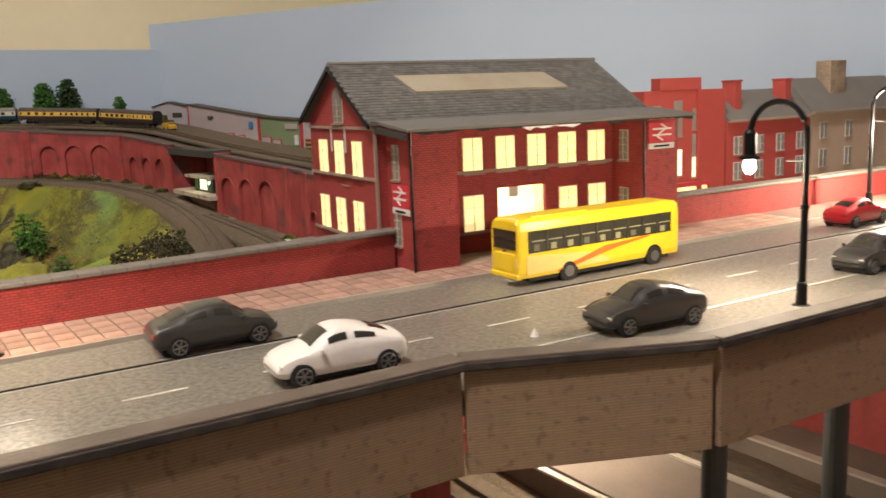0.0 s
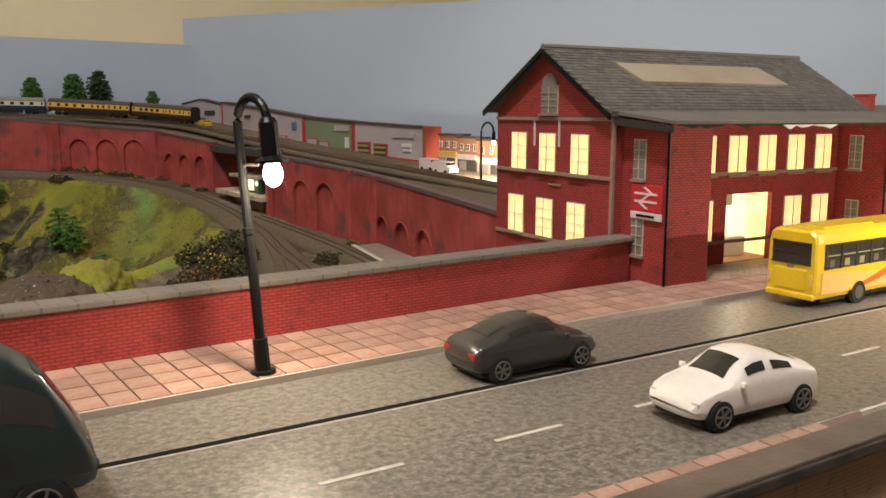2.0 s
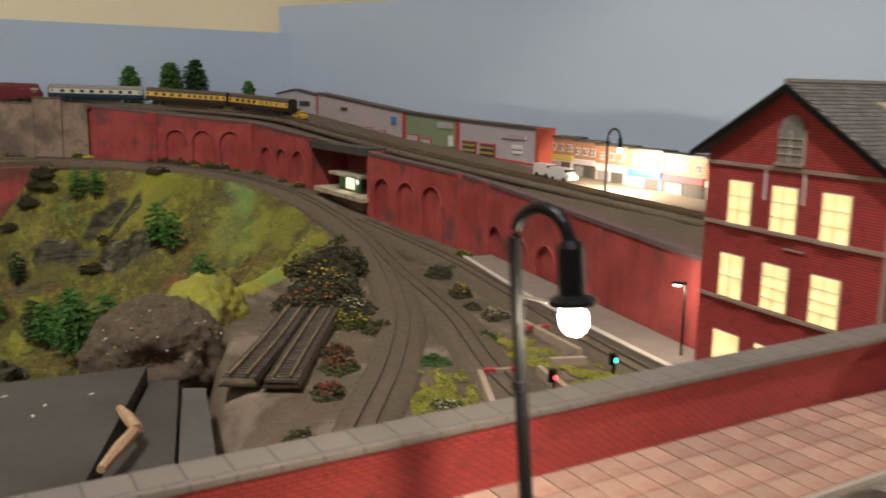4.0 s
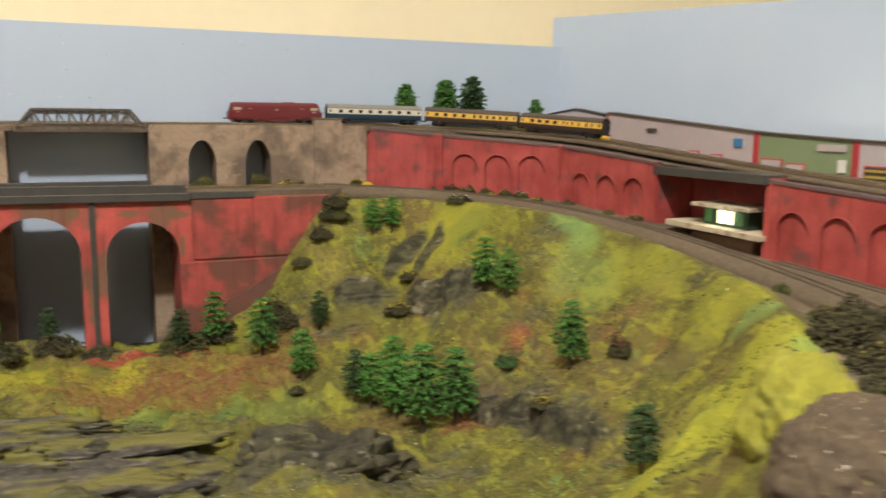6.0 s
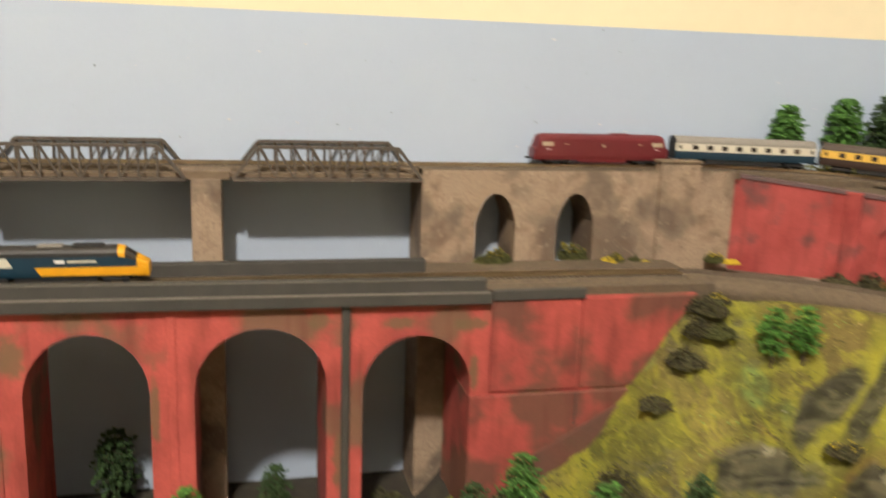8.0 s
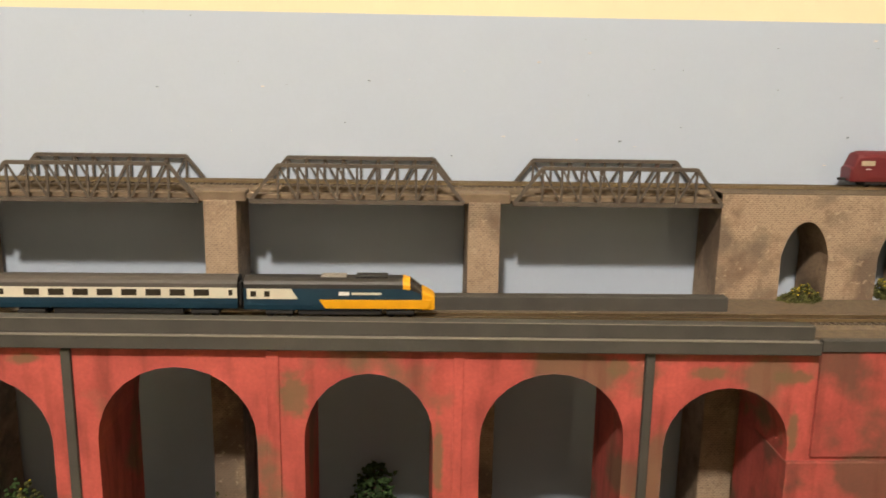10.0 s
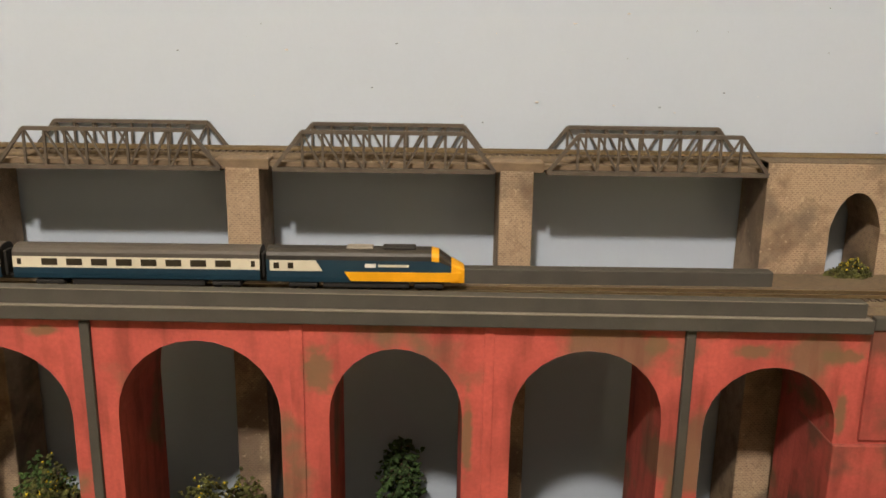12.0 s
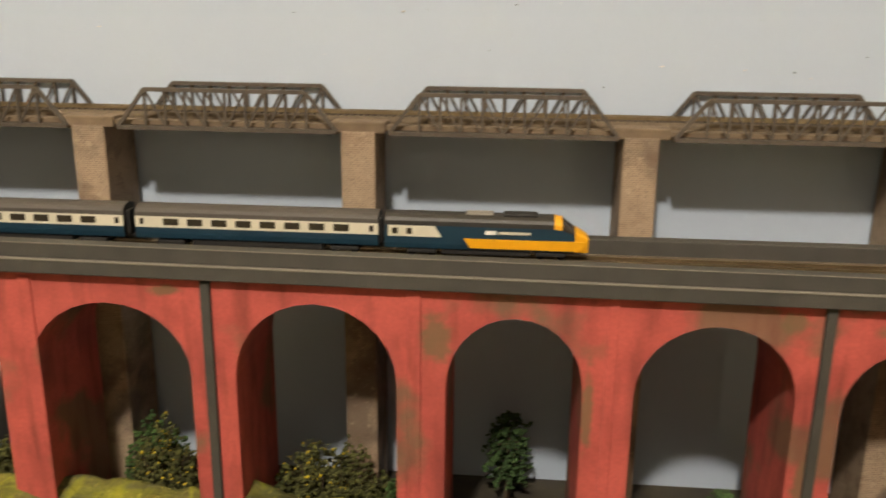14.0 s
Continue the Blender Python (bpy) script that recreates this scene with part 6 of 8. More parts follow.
LIT_WHITE = glowing("glowing_white_window_and_wall", (1.0, 0.92, 0.58), 0.75, 0.5, 0.3)
FRAME = plain("pale_window_frame", (0.55, 0.50, 0.38), 0.6)
FRAME_DIM = plain("grey_unlit_window", (0.22, 0.20, 0.18), 0.4)
SIGN_RED = plain("red_sign_paint", (0.55, 0.03, 0.04), 0.45)
SIGN_WHITE = plain("white_sign_paint", (0.72, 0.69, 0.66), 0.5)
EAVES_SHADOW = plain("dark_eaves_shadow_strip", (0.03, 0.025, 0.022), 0.9)


def window_unit(parent, m, w, h, glass, frame, bars=(1, 3), arch=False):
    """A window set on a wall face: pane, frame and glazing bars; m places its lower left, wall along x, out along -y."""
    f = part("window", boxed(-0.0004, w + 0.0004, -0.0003, 0.0006, -0.0004, h + 0.0004), frame, parent)
    f.matrix_basis = m
    pane = [(0, 0), (w, 0), (w, h)] + ([(w / 2 + w / 2 * math.cos(a), h + w / 2 * math.sin(a)) for a in (0.6, 1.2, 1.57, 1.95, 2.55)] if arch else []) + [(0, h)]
    part("pane", prism(B(), pane, -0.00055, -0.0002), glass, f)
    for i in range(1, bars[0] + 1):
        x = w * i / (bars[0] + 1)
        part("glazing_bar", boxed(x - 0.00011, x + 0.00011, -0.0009, -0.0004, 0, h), frame, f)
    for j in range(1, bars[1] + 1):
        z = h * j / (bars[1] + 1)
        part("glazing_bar", boxed(0, w, -0.0009, -0.0004, z - 0.00009, z + 0.00009), frame, f)
    part("sill", boxed(-0.0008, w + 0.0008, -0.0014, 0.0, -0.0012, -0.0004), STRING, f)
    return f


def double_arrow(parent, m):
    """A red station sign with a plain white mark and a white strip below."""
    s = part("station_sign", boxed(0, 0.0145, -0.0006, 0, 0.0025, 0.0115, 0.0002), SIGN_RED, parent, "red sign board with a white arrow mark")
    s.matrix_basis = m
    for pts in ([(0.002, 0.0082), (0.0125, 0.0082), (0.0125, 0.0089), (0.002, 0.0089)], [(0.002, 0.0056), (0.0125, 0.0056), (0.0125, 0.0063), (0.002, 0.0063)], [(0.0047, 0.0063), (0.0059, 0.0063), (0.0092, 0.0082), (0.0080, 0.0082)], [(0.0060, 0.0107), (0.0072, 0.0107), (0.0105, 0.0089), (0.0093, 0.0089)], [(0.0038, 0.0056), (0.0050, 0.0056), (0.0083, 0.0036), (0.0071, 0.0036)]):
        part("white_mark", prism(B(), pts, -0.0009, -0.0006), SIGN_WHITE, s)
    part("name_strip", boxed(0, 0.0145, -0.0006, 0, 0.0, 0.0024, 0.0001), SIGN_WHITE, s, "white strip with unreadable dark line")
    part("name_bar", boxed(0.003, 0.0115, -0.0009, -0.0006, 0.0008, 0.0016), BLACK, s)
    return s


def station():
    st = thing("station_building", pose(0.199, 0.444, 1.0, 0, 0, -6.5), "red brick station building with lit windows and slate roof", "building")
    D, Lm, low = 0.072, 0.134, -0.075
    gable = [(0, low), (D, low), (D, 0.0585), (D * 0.53, 0.0795), (0, 0.0565)]
    for x0, x1 in ((0.0, 0.0025), (Lm - 0.0025, Lm)):
        part("gable_wall", prism(B(), gable, x0, x1, "x"), BRICK_RED, st)
    line = [(0.0025, low), (0.0552, low), (0.0552, 0.0275), (0.0798, 0.0275), (0.0798, low), (Lm - 0.0025, low)]
    part("front_wall", skirted_wall(B(), line, 0.0575, 0.0, 0.0022), BRICK_RED, st)
    part("back_wall", boxed(0.0025, Lm - 0.0025, D - 0.0022, D, low, 0.0585), BRICK_RED, st)
    part("hall_floor", boxed(0.003, Lm - 0.003, 0.0025, D - 0.0025, 0.0005, 0.0012), PAVER, st)
    # hall walls emit their own glow, standing in for light inside the hall
    part("hall_back", boxed(0.050, 0.0860, 0.017, 0.0175, 0.001, 0.029), LIT_WHITE, st, "booking hall wall glowing in place of hall light")
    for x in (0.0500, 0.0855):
        part("hall_side", boxed(x, x + 0.0005, 0.0023, 0.017, 0.001, 0.029), LIT, st, "booking hall side wall glowing in place of hall light")
    part("hall_poster", boxed(0.060, 0.064, 0.0160, 0.0169, 0.021, 0.0255), FRAME_DIM, st)
    part("hall_poster", boxed(0.0715, 0.0760, 0.0160, 0.0169, 0.021, 0.0255), FRAME_DIM, st)
    part("hall_counter", boxed(0.066, 0.079, 0.011, 0.015, 0.001, 0.009, 0.0006), SIGN_WHITE, st)
    for a, b in ((0.0045, 0.0240), (0.1165, 0.1360)):
        w = part("wing", boxed(a, b, -0.0215, 0.0, low, 0.0555, 0.0003), BRICK_RED, st, "projecting brick wing")
    # string courses
    for z in (0.0098, 0.0352, 0.0552):
        part("string_course", boxed(-0.0007, 0.0, 0.0, D, z - 0.0006, z + 0.0006), STRING, st)
        if z < 0.05:
            part("string_course", boxed(0.024, 0.1165, -0.0007, 0.0, z - 0.0006, z + 0.0006), STRING, st)
    part("corner_strip", boxed(-0.0006, 0.0006, -0.0006, 0.0006, low, 0.056), STRING, st)
    part("drainpipe", tube(B(), [(0.0042, -0.0220, low), (0.0042, -0.0220, 0.054)], 0.0005, 6), BLACK, st, "black drainpipe")
    part("drainpipe", tube(B(), [(0.1162, -0.0220, low), (0.1162, -0.0220, 0.054)], 0.0005, 6), BLACK, st, "black drainpipe")
    # gable windows: wall along y, out along -x
    face = lambda y, z: pose(0, y, z, 0, 0, -90)
    for y in (0.0612, 0.0425, 0.0231):
        window_unit(st, face(y - 0.0006, 0.0358), 0.0094, 0.0138, LIT, FRAME, (1, 2))
    for k, y in enumerate((0.0631, 0.0440, 0.0247)):
        window_unit(st, face(y - 0.0007, 0.0108), 0.0098, 0.0142, LIT, FRAME, (1, 3) if k else (1, 1))
        window_unit(st, face(y, -0.0160), 0.0113, 0.0142, LIT, FRAME, (0, 0))
    window_unit(st, face(0.0412, 0.0575), 0.0096, 0.0095, FRAME_DIM, FRAME, (1, 3), True)
    for y in (0.0455, 0.0300):
        part("white_streak", boxed(-0.0005, 0.0, y - 0.0003, y + 0.0003, 0.045, 0.0555), SIGN_WHITE, st, "stray white glue streak")
    part("name_bar", boxed(-0.0005, 0.0, 0.028, 0.036, 0.0306, 0.0312), STRING, st)
    # front windows
    for x in (0.0389, 0.0549, 0.0708, 0.0870, 0.1030):
        window_unit(st, pose(x, 0, 0.0352), 0.0089, 0.0138, LIT, FRAME, (1, 2))
    for x in (0.0385, 0.0870, 0.1030):
        window_unit(st, pose(x, 0, 0.0106), 0.0092, 0.0146, LIT, FRAME, (1, 2))
    for a in (0.0045, 0.1165):
        side = lambda y, z, a=a: pose(a, y, z, 0, 0, -90)
        window_unit(st, side(-0.0060, 0.0360), 0.0050, 0.0125, FRAME_DIM, FRAME, (1, 3))
        window_unit(st, side(-0.0060, 0.0105), 0.0050, 0.0125, FRAME_DIM, FRAME, (1, 3))
    double_arrow(st, pose(0.0040, -0.0058, 0.0226, 0, 0, -90))
    double_arrow(st, pose(0.1180, -0.0222, 0.0405))
    # roof: slated slopes, plain skirt over the wings, ridge and skylight
    x0, x1 = -0.0028, Lm + 0.003
    ridge, front, back = (0.0380, 0.0812), (-0.0015, 0.0575), (D + 0.006, 0.0585)
    th = 0.0012
    for a, b in ((front, ridge), (back, ridge)):
        part("roof_slope", prism(B(), [(a[0], a[1]), (b[0], b[1]), (b[0], b[1] - th), (a[0], a[1] - th)], x0, x1, "x"), SKIRT, st)
    part("roof_skirt", prism(B(), [(-0.0275, 0.0552), (-0.0010, 0.0580), (-0.0010, 0.0568), (-0.0275, 0.0541)], 0.0005, Lm + 0.006, "x"), SKIRT, st, "plain grey lower roof over the wings")
    rng = random.Random(5)
    rows = 22
    slope = math.atan2(ridge[1] - front[1], ridge[0] - front[0])
    deep = math.hypot(ridge[0] - front[0], ridge[1] - front[1]) / rows
    one = B()
    w2, d2 = 0.00142, deep * 1.1
    q = [one.verts.new(p) for p in ((-w2, 0, 0), (w2, 0, 0), (w2, 0, 0.0003), (-w2, 0, 0.0003), (-w2, d2, 0.00008), (w2, d2, 0.00008))]
    for f in ((3, 2, 5, 4), (0, 1, 2, 3), (0, 3, 4), (1, 5, 2)):
        one.faces.new([q[k] for k in f])
    first = None
    verts, faces = [], []
    for r in range(rows):
        y0 = front[0] + (ridge[0] - front[0]) * r / rows
        z0 = front[1] + (ridge[1] - front[1]) * r / rows
        x = x0 + 0.0018 - (0.00148 if r % 2 else 0)
        while x + w2 < x1 + 0.001:
            m = pose(x, y0, z0 + rng.uniform(0.00002, 0.00014), math.degrees(slope), 0, rng.uniform(-0.6, 0.6))
            if r < 6:
                if first is None:
                    first = part("slate", one, SLATE_ONE, st)
                    first.matrix_basis = m
                else:
                    shared("slate", first.data, m, st)
            else:
                k = len(verts)
                verts += [tuple(m @ v.co) for v in first.data.vertices]
                faces += [(k + 3, k + 2, k + 5, k + 4), (k, k + 1, k + 2, k + 3), (k, k + 3, k + 4), (k + 1, k + 5, k + 2)]
            x += 0.00296
    raw("slating", verts, faces, SLATE, st, "upper courses of small grey slates", "stuff")
    part("ridge_tile", tube(B(), [(x0, ridge[0], ridge[1] + 0.0003), (x1, ridge[0], ridge[1] + 0.0003)], 0.0011, 6), SKIRT, st)
    for (a, b) in ((front, ridge), (back, ridge)):
        part("bargeboard", prism(B(), [(a[0], a[1] - 0.0003), (b[0], b[1] - 0.0003), (b[0], b[1] - 0.0024), (a[0], a[1] - 0.0024)], x0 - 0.0008, x0 + 0.0002, "x"), BLACK, st, "black bargeboard")
    rag = random.Random(17)
    low_edge = [(0.0035 + (Lm + 0.0015) * k / 46, 0.0541 - rag.uniform(0.0002, 0.0017) * (0.5 + 0.5 * math.sin(k * 0.45) ** 2)) for k in range(47)]
    # ragged dark strip, no real gutter: the eaves' shadow line built as a part
    part("gutter", prism(B(), [(0.0035, 0.0545)] + low_edge + [(Lm + 0.005, 0.0545)], -0.0272, -0.0262), EAVES_SHADOW, st, "dark ragged strip drawn as the shadow under the eaves")
    part("torn_edge", prism(B(), [(0.050, 0.0536)] + [(x, z - 0.0004) for x, z in low_edge[17:26]] + [(0.078, 0.0536)], -0.0276, -0.0272), SIGN_WHITE, st, "torn pale card edge under the eaves")
    # the same shadow strip along the skirt's end
    part("gutter", prism(B(), [(-0.0275, 0.0536), (0.0, 0.0560), (0.0, 0.0535), (-0.0275, 0.0515)], -0.0005, 0.0006, "x"), EAVES_SHADOW, st)
    n = Vector((0, -(ridge[1] - front[1]), ridge[0] - front[0])).normalized() * 0.0011
    pts = []
    for x, f in ((0.0225, 0.74), (0.0985, 0.74), (0.1040, 0.44), (0.0265, 0.44)):
        y, z = front[0] + (ridge[0] - front[0]) * f, front[1] + (ridge[1] - front[1]) * f
        pts.append((x, y, z))
    b = B()
    lo = [b.verts.new(p) for p in pts]
    hi = [b.verts.new(Vector(p) + n) for p in pts]
    b.faces.new(hi)
    for i in range(4):
        b.faces.new((lo[i], lo[(i + 1) % 4], hi[(i + 1) % 4], hi[i]))
    part("skylight", b, SKYLIGHT, st, "cream ribbed skylight strip")
    # light under the step drawn as a glowing strip
    part("lit_gap", boxed(0.060, 0.1160, -0.0224, -0.0216, -0.0012, 0.0002), LIT, st, "glowing strip drawn as light under the entrance step")
    part("step", boxed(0.024, 0.1165, -0.0215, -0.0003, -0.002, 0.0016, 0.0003), STONE, st, "low entrance step")
    return st


station()
lamp("hall_lamp", "POINT", 0.010, (1.0, 0.86, 0.55), ROAD @ Vector((0.250, 0.010, 0.024)), 0.004)

# ---------------------------------------------------------------- street lamps
BULB = glowing("lit_lamp_bulb", (1.0, 0.93, 0.78), 14.0)


def street_lamp(m, reach, watts, kind="POINT"):
    l = thing("street_lamp", m, "black swan-neck street lamp with a glowing bulb", "street lamp", "street lamps on the bridge")
    part("base", tube(B(), [(0, 0, 0), (0, 0, 0.0012), (0, 0, 0.0013), (0, 0, 0.008), (0, 0, 0.0082)], [0.0028, 0.0027, 0.0017, 0.0016, 0.001], 12), BLACK, l)
    part("pole", tube(B(), [(0, 0, 0.008), (0, 0, 0.030), (0, 0, 0.0302), (0, 0, 0.0315), (0, 0, 0.0317), (0, 0, 0.046)], [0.0011, 0.00105, 0.0013, 0.0013, 0.00095, 0.0009], 10), BLACK, l)
    r = reach / 2
    pts = [(r - r * math.cos(a), 0, 0.052 + r * math.sin(a) * 1.1) for a in [math.pi * k / 14 for k in range(15)]]
    part("neck", tube(B(), [(0, 0, 0.045)] + pts, 0.00095, 10), BLACK, l)
    part("pole_lever", tube(B(), [(-0.0008, 0, 0.0445), (0.006, 0, 0.0443)], 0.0003, 6), CHROME, l, "thin bright cross bar")
    h = part("lamp_head", tube(B(), [(reach, 0, 0.0535), (reach, 0, 0.0525), (reach, 0, 0.0460), (reach, 0, 0.0452), (reach, 0, 0.0446)], [0.0013, 0.0019, 0.0019, 0.0034, 0.0034], 12), BLACK, l)
    b = B()
    bmesh.ops.create_uvsphere(b, u_segments=12, v_segments=8, radius=0.0020, matrix=Matrix.Translation((reach, 0, 0.0425)) @ Matrix.Diagonal((1, 1, 1.3, 1)))
    part("bulb", b, BULB, h, "glowing warm white bulb", True)
    p = m @ Vector((reach, 0, 0.0395))
    light = lamp("street_bulb", kind, watts, (1.0, 0.84, 0.58), p, 0.002)
    if kind == "SPOT":
        light.data.spot_size, light.data.spot_blend = math.radians(170), 0.2
        light.rotation_euler = (0, math.radians(-50), 0)
    return l


street_lamp(on_road(0.0435, -0.0335, 0.001, -75) @ pose(0, 0, 0, 2.0, -4.0, 0) @ Matrix.Scale(1.03, 4), 0.0105, 0.15)
street_lamp(on_road(0.2552, -0.1295, -0.001, 100), 0.0180, 0.36)
street_lamp(on_road(0.449, -0.0270, 0.001, -75), 0.0170, 1.4)

# ---------------------------------------------------------------- road vehicles
TYRE = plain("black_tyre", (0.015, 0.015, 0.015), 0.7)
ALLOY = plain("grey_wheel_centre", (0.22, 0.21, 0.2), 0.35, 0.7)
CAR_GLASS = plain("dark_car_glass", (0.030, 0.027, 0.022), 0.12, spec=0.6)
TAIL = plain("red_tail_light", (0.35, 0.02, 0.015), 0.3)


def paint(name, colour, rough=0.3):
    m = plain(name, colour, rough, spec=0.55)
    m.node_tree.nodes["Principled BSDF"].inputs["Coat Weight"].default_value = 0.4
    return m


def rounded(ring, times=2):
    """Corner-cut a closed ring of points."""
    for _ in range(times):
        out = []
        for p, q in zip(ring, ring[1:] + ring[:1]):
            p, q = Vector(p), Vector(q)
            out += [p * 0.75 + q * 0.25, p * 0.25 + q * 0.75]
        ring = out
    return ring




def car(m, colour, label, L=0.0325, W=0.0142, H=0.0128, van=False):
    """A small saloon, nose towards +x: rounded lofted shell, glass laid into it, open wheel arches, wheels."""
    c = thing("toy_car", m, label, "car", "toy cars on the bridge road")
    # along the length: x, roof or bonnet height, sill height, half width, shoulder height
    key = np.array([(-0.50, 0.50, 0.26, 0.74, 0.42), (-0.485, 0.62, 0.20, 0.86, 0.52), (-0.45, 0.70, 0.16, 0.93, 0.60), (-0.36, 0.765, 0.14, 0.98, 0.65), (-0.27, 0.855, 0.14, 1.0, 0.66), (-0.14, 0.955, 0.14, 1.0, 0.66), (-0.02, 1.0, 0.14, 1.0, 0.66), (0.06, 0.98, 0.14, 1.0, 0.65), (0.14, 0.89, 0.14, 1.0, 0.64), (0.22, 0.745, 0.14, 1.0, 0.62), (0.265, 0.66, 0.14, 0.99, 0.61), (0.36, 0.615, 0.15, 0.96, 0.58), (0.44, 0.55, 0.16, 0.91, 0.51), (0.485, 0.45, 0.19, 0.83, 0.42), (0.50, 0.37, 0.23, 0.72, 0.34)])
    if van:
        key = np.array([(-0.50, 0.70, 0.20, 0.86, 0.36), (-0.48, 0.90, 0.16, 0.95, 0.42), (-0.44, 0.97, 0.14, 1.0, 0.44), (-0.20, 1.0, 0.14, 1.0, 0.44), (0.12, 1.0, 0.14, 1.0, 0.44), (0.28, 0.91, 0.14, 1.0, 0.43), (0.36, 0.81, 0.14, 1.0, 0.42), (0.447, 0.57, 0.14, 0.97, 0.38), (0.485, 0.46, 0.16, 0.92, 0.33), (0.50, 0.34, 0.20, 0.84, 0.28)])
    xs = np.unique(np.round(np.concatenate([key[:, 0], np.linspace(-0.46, 0.46, 47)]), 4))
    xs = [x for k, x in enumerate(xs) if k == 0 or k == len(xs) - 1 or min(abs(x - q) for q in key[:, 0]) < 1e-9 or min(abs(x - q) for q in key[:, 0]) > 0.008]
    st = [[x] + [float(np.interp(x, key[:, 0], key[:, k])) for k in range(1, 5)] for x in xs]
    rings = []
    for x, top, sill, wid, sh in st:
        hw, t, s0, s1 = W / 2 * wid, top * H, sill * H, sh * H
        roofw = hw * float(np.interp(top, [0.64, 0.82], [0.90, 0.72]))
        half = [(hw * 0.88, s0), (hw, s0 + 0.12 * H), (hw * 1.01, (s0 + s1) / 2), (hw * 0.98, s1), (roofw, t - 0.07 * H), (roofw * 0.55, t)]
        rings.append(rounded([(x * L, y, z) for y, z in half] + [(x * L, -y, z) for y, z in half[::-1]]))
    part("body", loft(B(), rings), colour, c, smooth=True)

    def glass(x0, x1, j0, j1, slant=0.0, lift=0.00012):
        """A pane cut from the shell's own surface and laid a hair above it."""
        bb = B()
        rows = []
        for i, s in enumerate(st):
            if x0 <= s[0] <= x1:
                row = []
                for j in range(j0, j1 + 1):
                    p = Vector(rings[i][j])
                    p.x += slant * L * (j - j0) / max(1, j1 - j0)
                    out = Vector((0, p.y / (W / 2), (p.z - 0.5 * H) / (0.5 * H))).normalized()
                    row.append(bb.verts.new(p + out * lift))
                rows.append(row)
        for r, s in zip(rows, rows[1:]):
            for k in range(len(r) - 1):
                bb.faces.new((r[k], s[k], s[k + 1], r[k + 1]))
        return bb
    R = 0.0038 if van else 0.0029
    for x0, x1 in ((-0.02, 0.19), (0.225, 0.385)) if van else ((-0.255, -0.075), (-0.035, 0.125)):
        part("side_window", glass(x0, x1, 12, 14), CAR_GLASS, c, smooth=True)
        part("side_window", bmirror(glass(x0, x1, 12, 14)), CAR_GLASS, c, smooth=True)
    part("windscreen", glass(0.34 if van else 0.095, 0.46 if van else 0.240, 17, 24), CAR_GLASS, c, smooth=True)
    part("rear_window", glass(-0.495 if van else -0.37, -0.475 if van else -0.21, 17, 24), CAR_GLASS, c, smooth=True)
    for side in (-1, 1):
        for x in (-0.315, 0.325):
            part("wheel_arch", wheel_mesh(B(), x * L, side * (W / 2 - 0.0010), R, R * 1.1, 0.0015, 18), TYRE, c, "dark wheel arch")
            t = part("tyre", wheel_mesh(B(), x * L, side * (W / 2 - 0.0008), R, R, 0.0019, 18), TYRE, c)
            part("rim", wheel_mesh(B(), x * L, side * (W / 2 - 0.0007), R, R * 0.62, 0.0020, 10), TYRE, t)
            spokes = B()
            yo = side * (W / 2 + 0.0004)
            for k in range(6):
                a = k * math.pi / 3 + 0.2
                bar(spokes, (x * L, yo, R), (x * L + R * 0.66 * math.cos(a), yo, R + R * 0.66 * math.sin(a)), 0.0004, 0.0003)
            tube(spokes, [(x * L + R * 0.68 * math.cos(a), yo, R + R * 0.68 * math.sin(a)) for a in [2 * math.pi * q / 16 for q in range(17)]], 0.00018, 5)
            part("spokes", spokes, ALLOY, t, "dull metal wheel spokes")
        part("mirror", boxed(0.17 * L, 0.20 * L, min(side * W * 0.5, side * W * 0.58), max(side * W * 0.5, side * W * 0.58), 0.60 * H, 0.68 * H, 0.0002), colour, c)
        part("headlight", boxed(0.462 * L - 0.0008, 0.462 * L + 0.0005, side * W * 0.34 - 0.0013, side * W * 0.34 + 0.0013, 0.37 * H, 0.44 * H, 0.0002), FRAME, c)
        part("tail_light", boxed(-0.490 * L - 0.0003, -0.490 * L + 0.0006, side * W * 0.33 - 0.0012, side * W * 0.33 + 0.0012, 0.42 * H, 0.52 * H, 0.0002), TAIL, c)
    part("chassis", boxed(-0.44 * L, 0.44 * L, -W * 0.40, W * 0.40, 0.0012, 0.0024), TYRE, c)
    return c


def bmirror(bm):
    for v in bm.verts:
        v.co.y = -v.co.y
    return bm


CAR_GREY = paint("dark_grey_car_paint", (0.034, 0.031, 0.028))
CAR_WHITE = paint("white_car_plastic", (0.80, 0.74, 0.68), 0.4)
CAR_BLACK = paint("charcoal_car_paint", (0.032, 0.028, 0.027))
CAR_RED = paint("red_car_paint", (0.42, 0.012, 0.02))
CAR_GREEN = paint("dark_green_car_paint", (0.003, 0.013, 0.014), 0.45)
car(on_road(0.0972, -0.0555), CAR_GREY, "dark grey toy saloon car beside the footway", 0.0348, 0.0148, 0.0130)
car(on_road(0.1150, -0.1005, 0, 180 - 3), CAR_WHITE, "plain white toy saloon car on the near lane", 0.0338, 0.0146, 0.0130)
car(on_road(0.2035, -0.1165, 0, 180 - 5), CAR_BLACK, "charcoal toy car near the bridge parapet", 0.0355, 0.0150, 0.0130)
car(on_road(0.4030, -0.0500), CAR_RED, "red toy car on the far lane")
car(on_road(0.3190, -0.1120, 0, 180), CAR_BLACK, "black toy car on the near lane")
car(on_road(-0.0220, -0.0740, 0, 2), CAR_GREEN, "dark teal green toy van on the far lane", 0.0460, 0.0190, 0.0272, True)


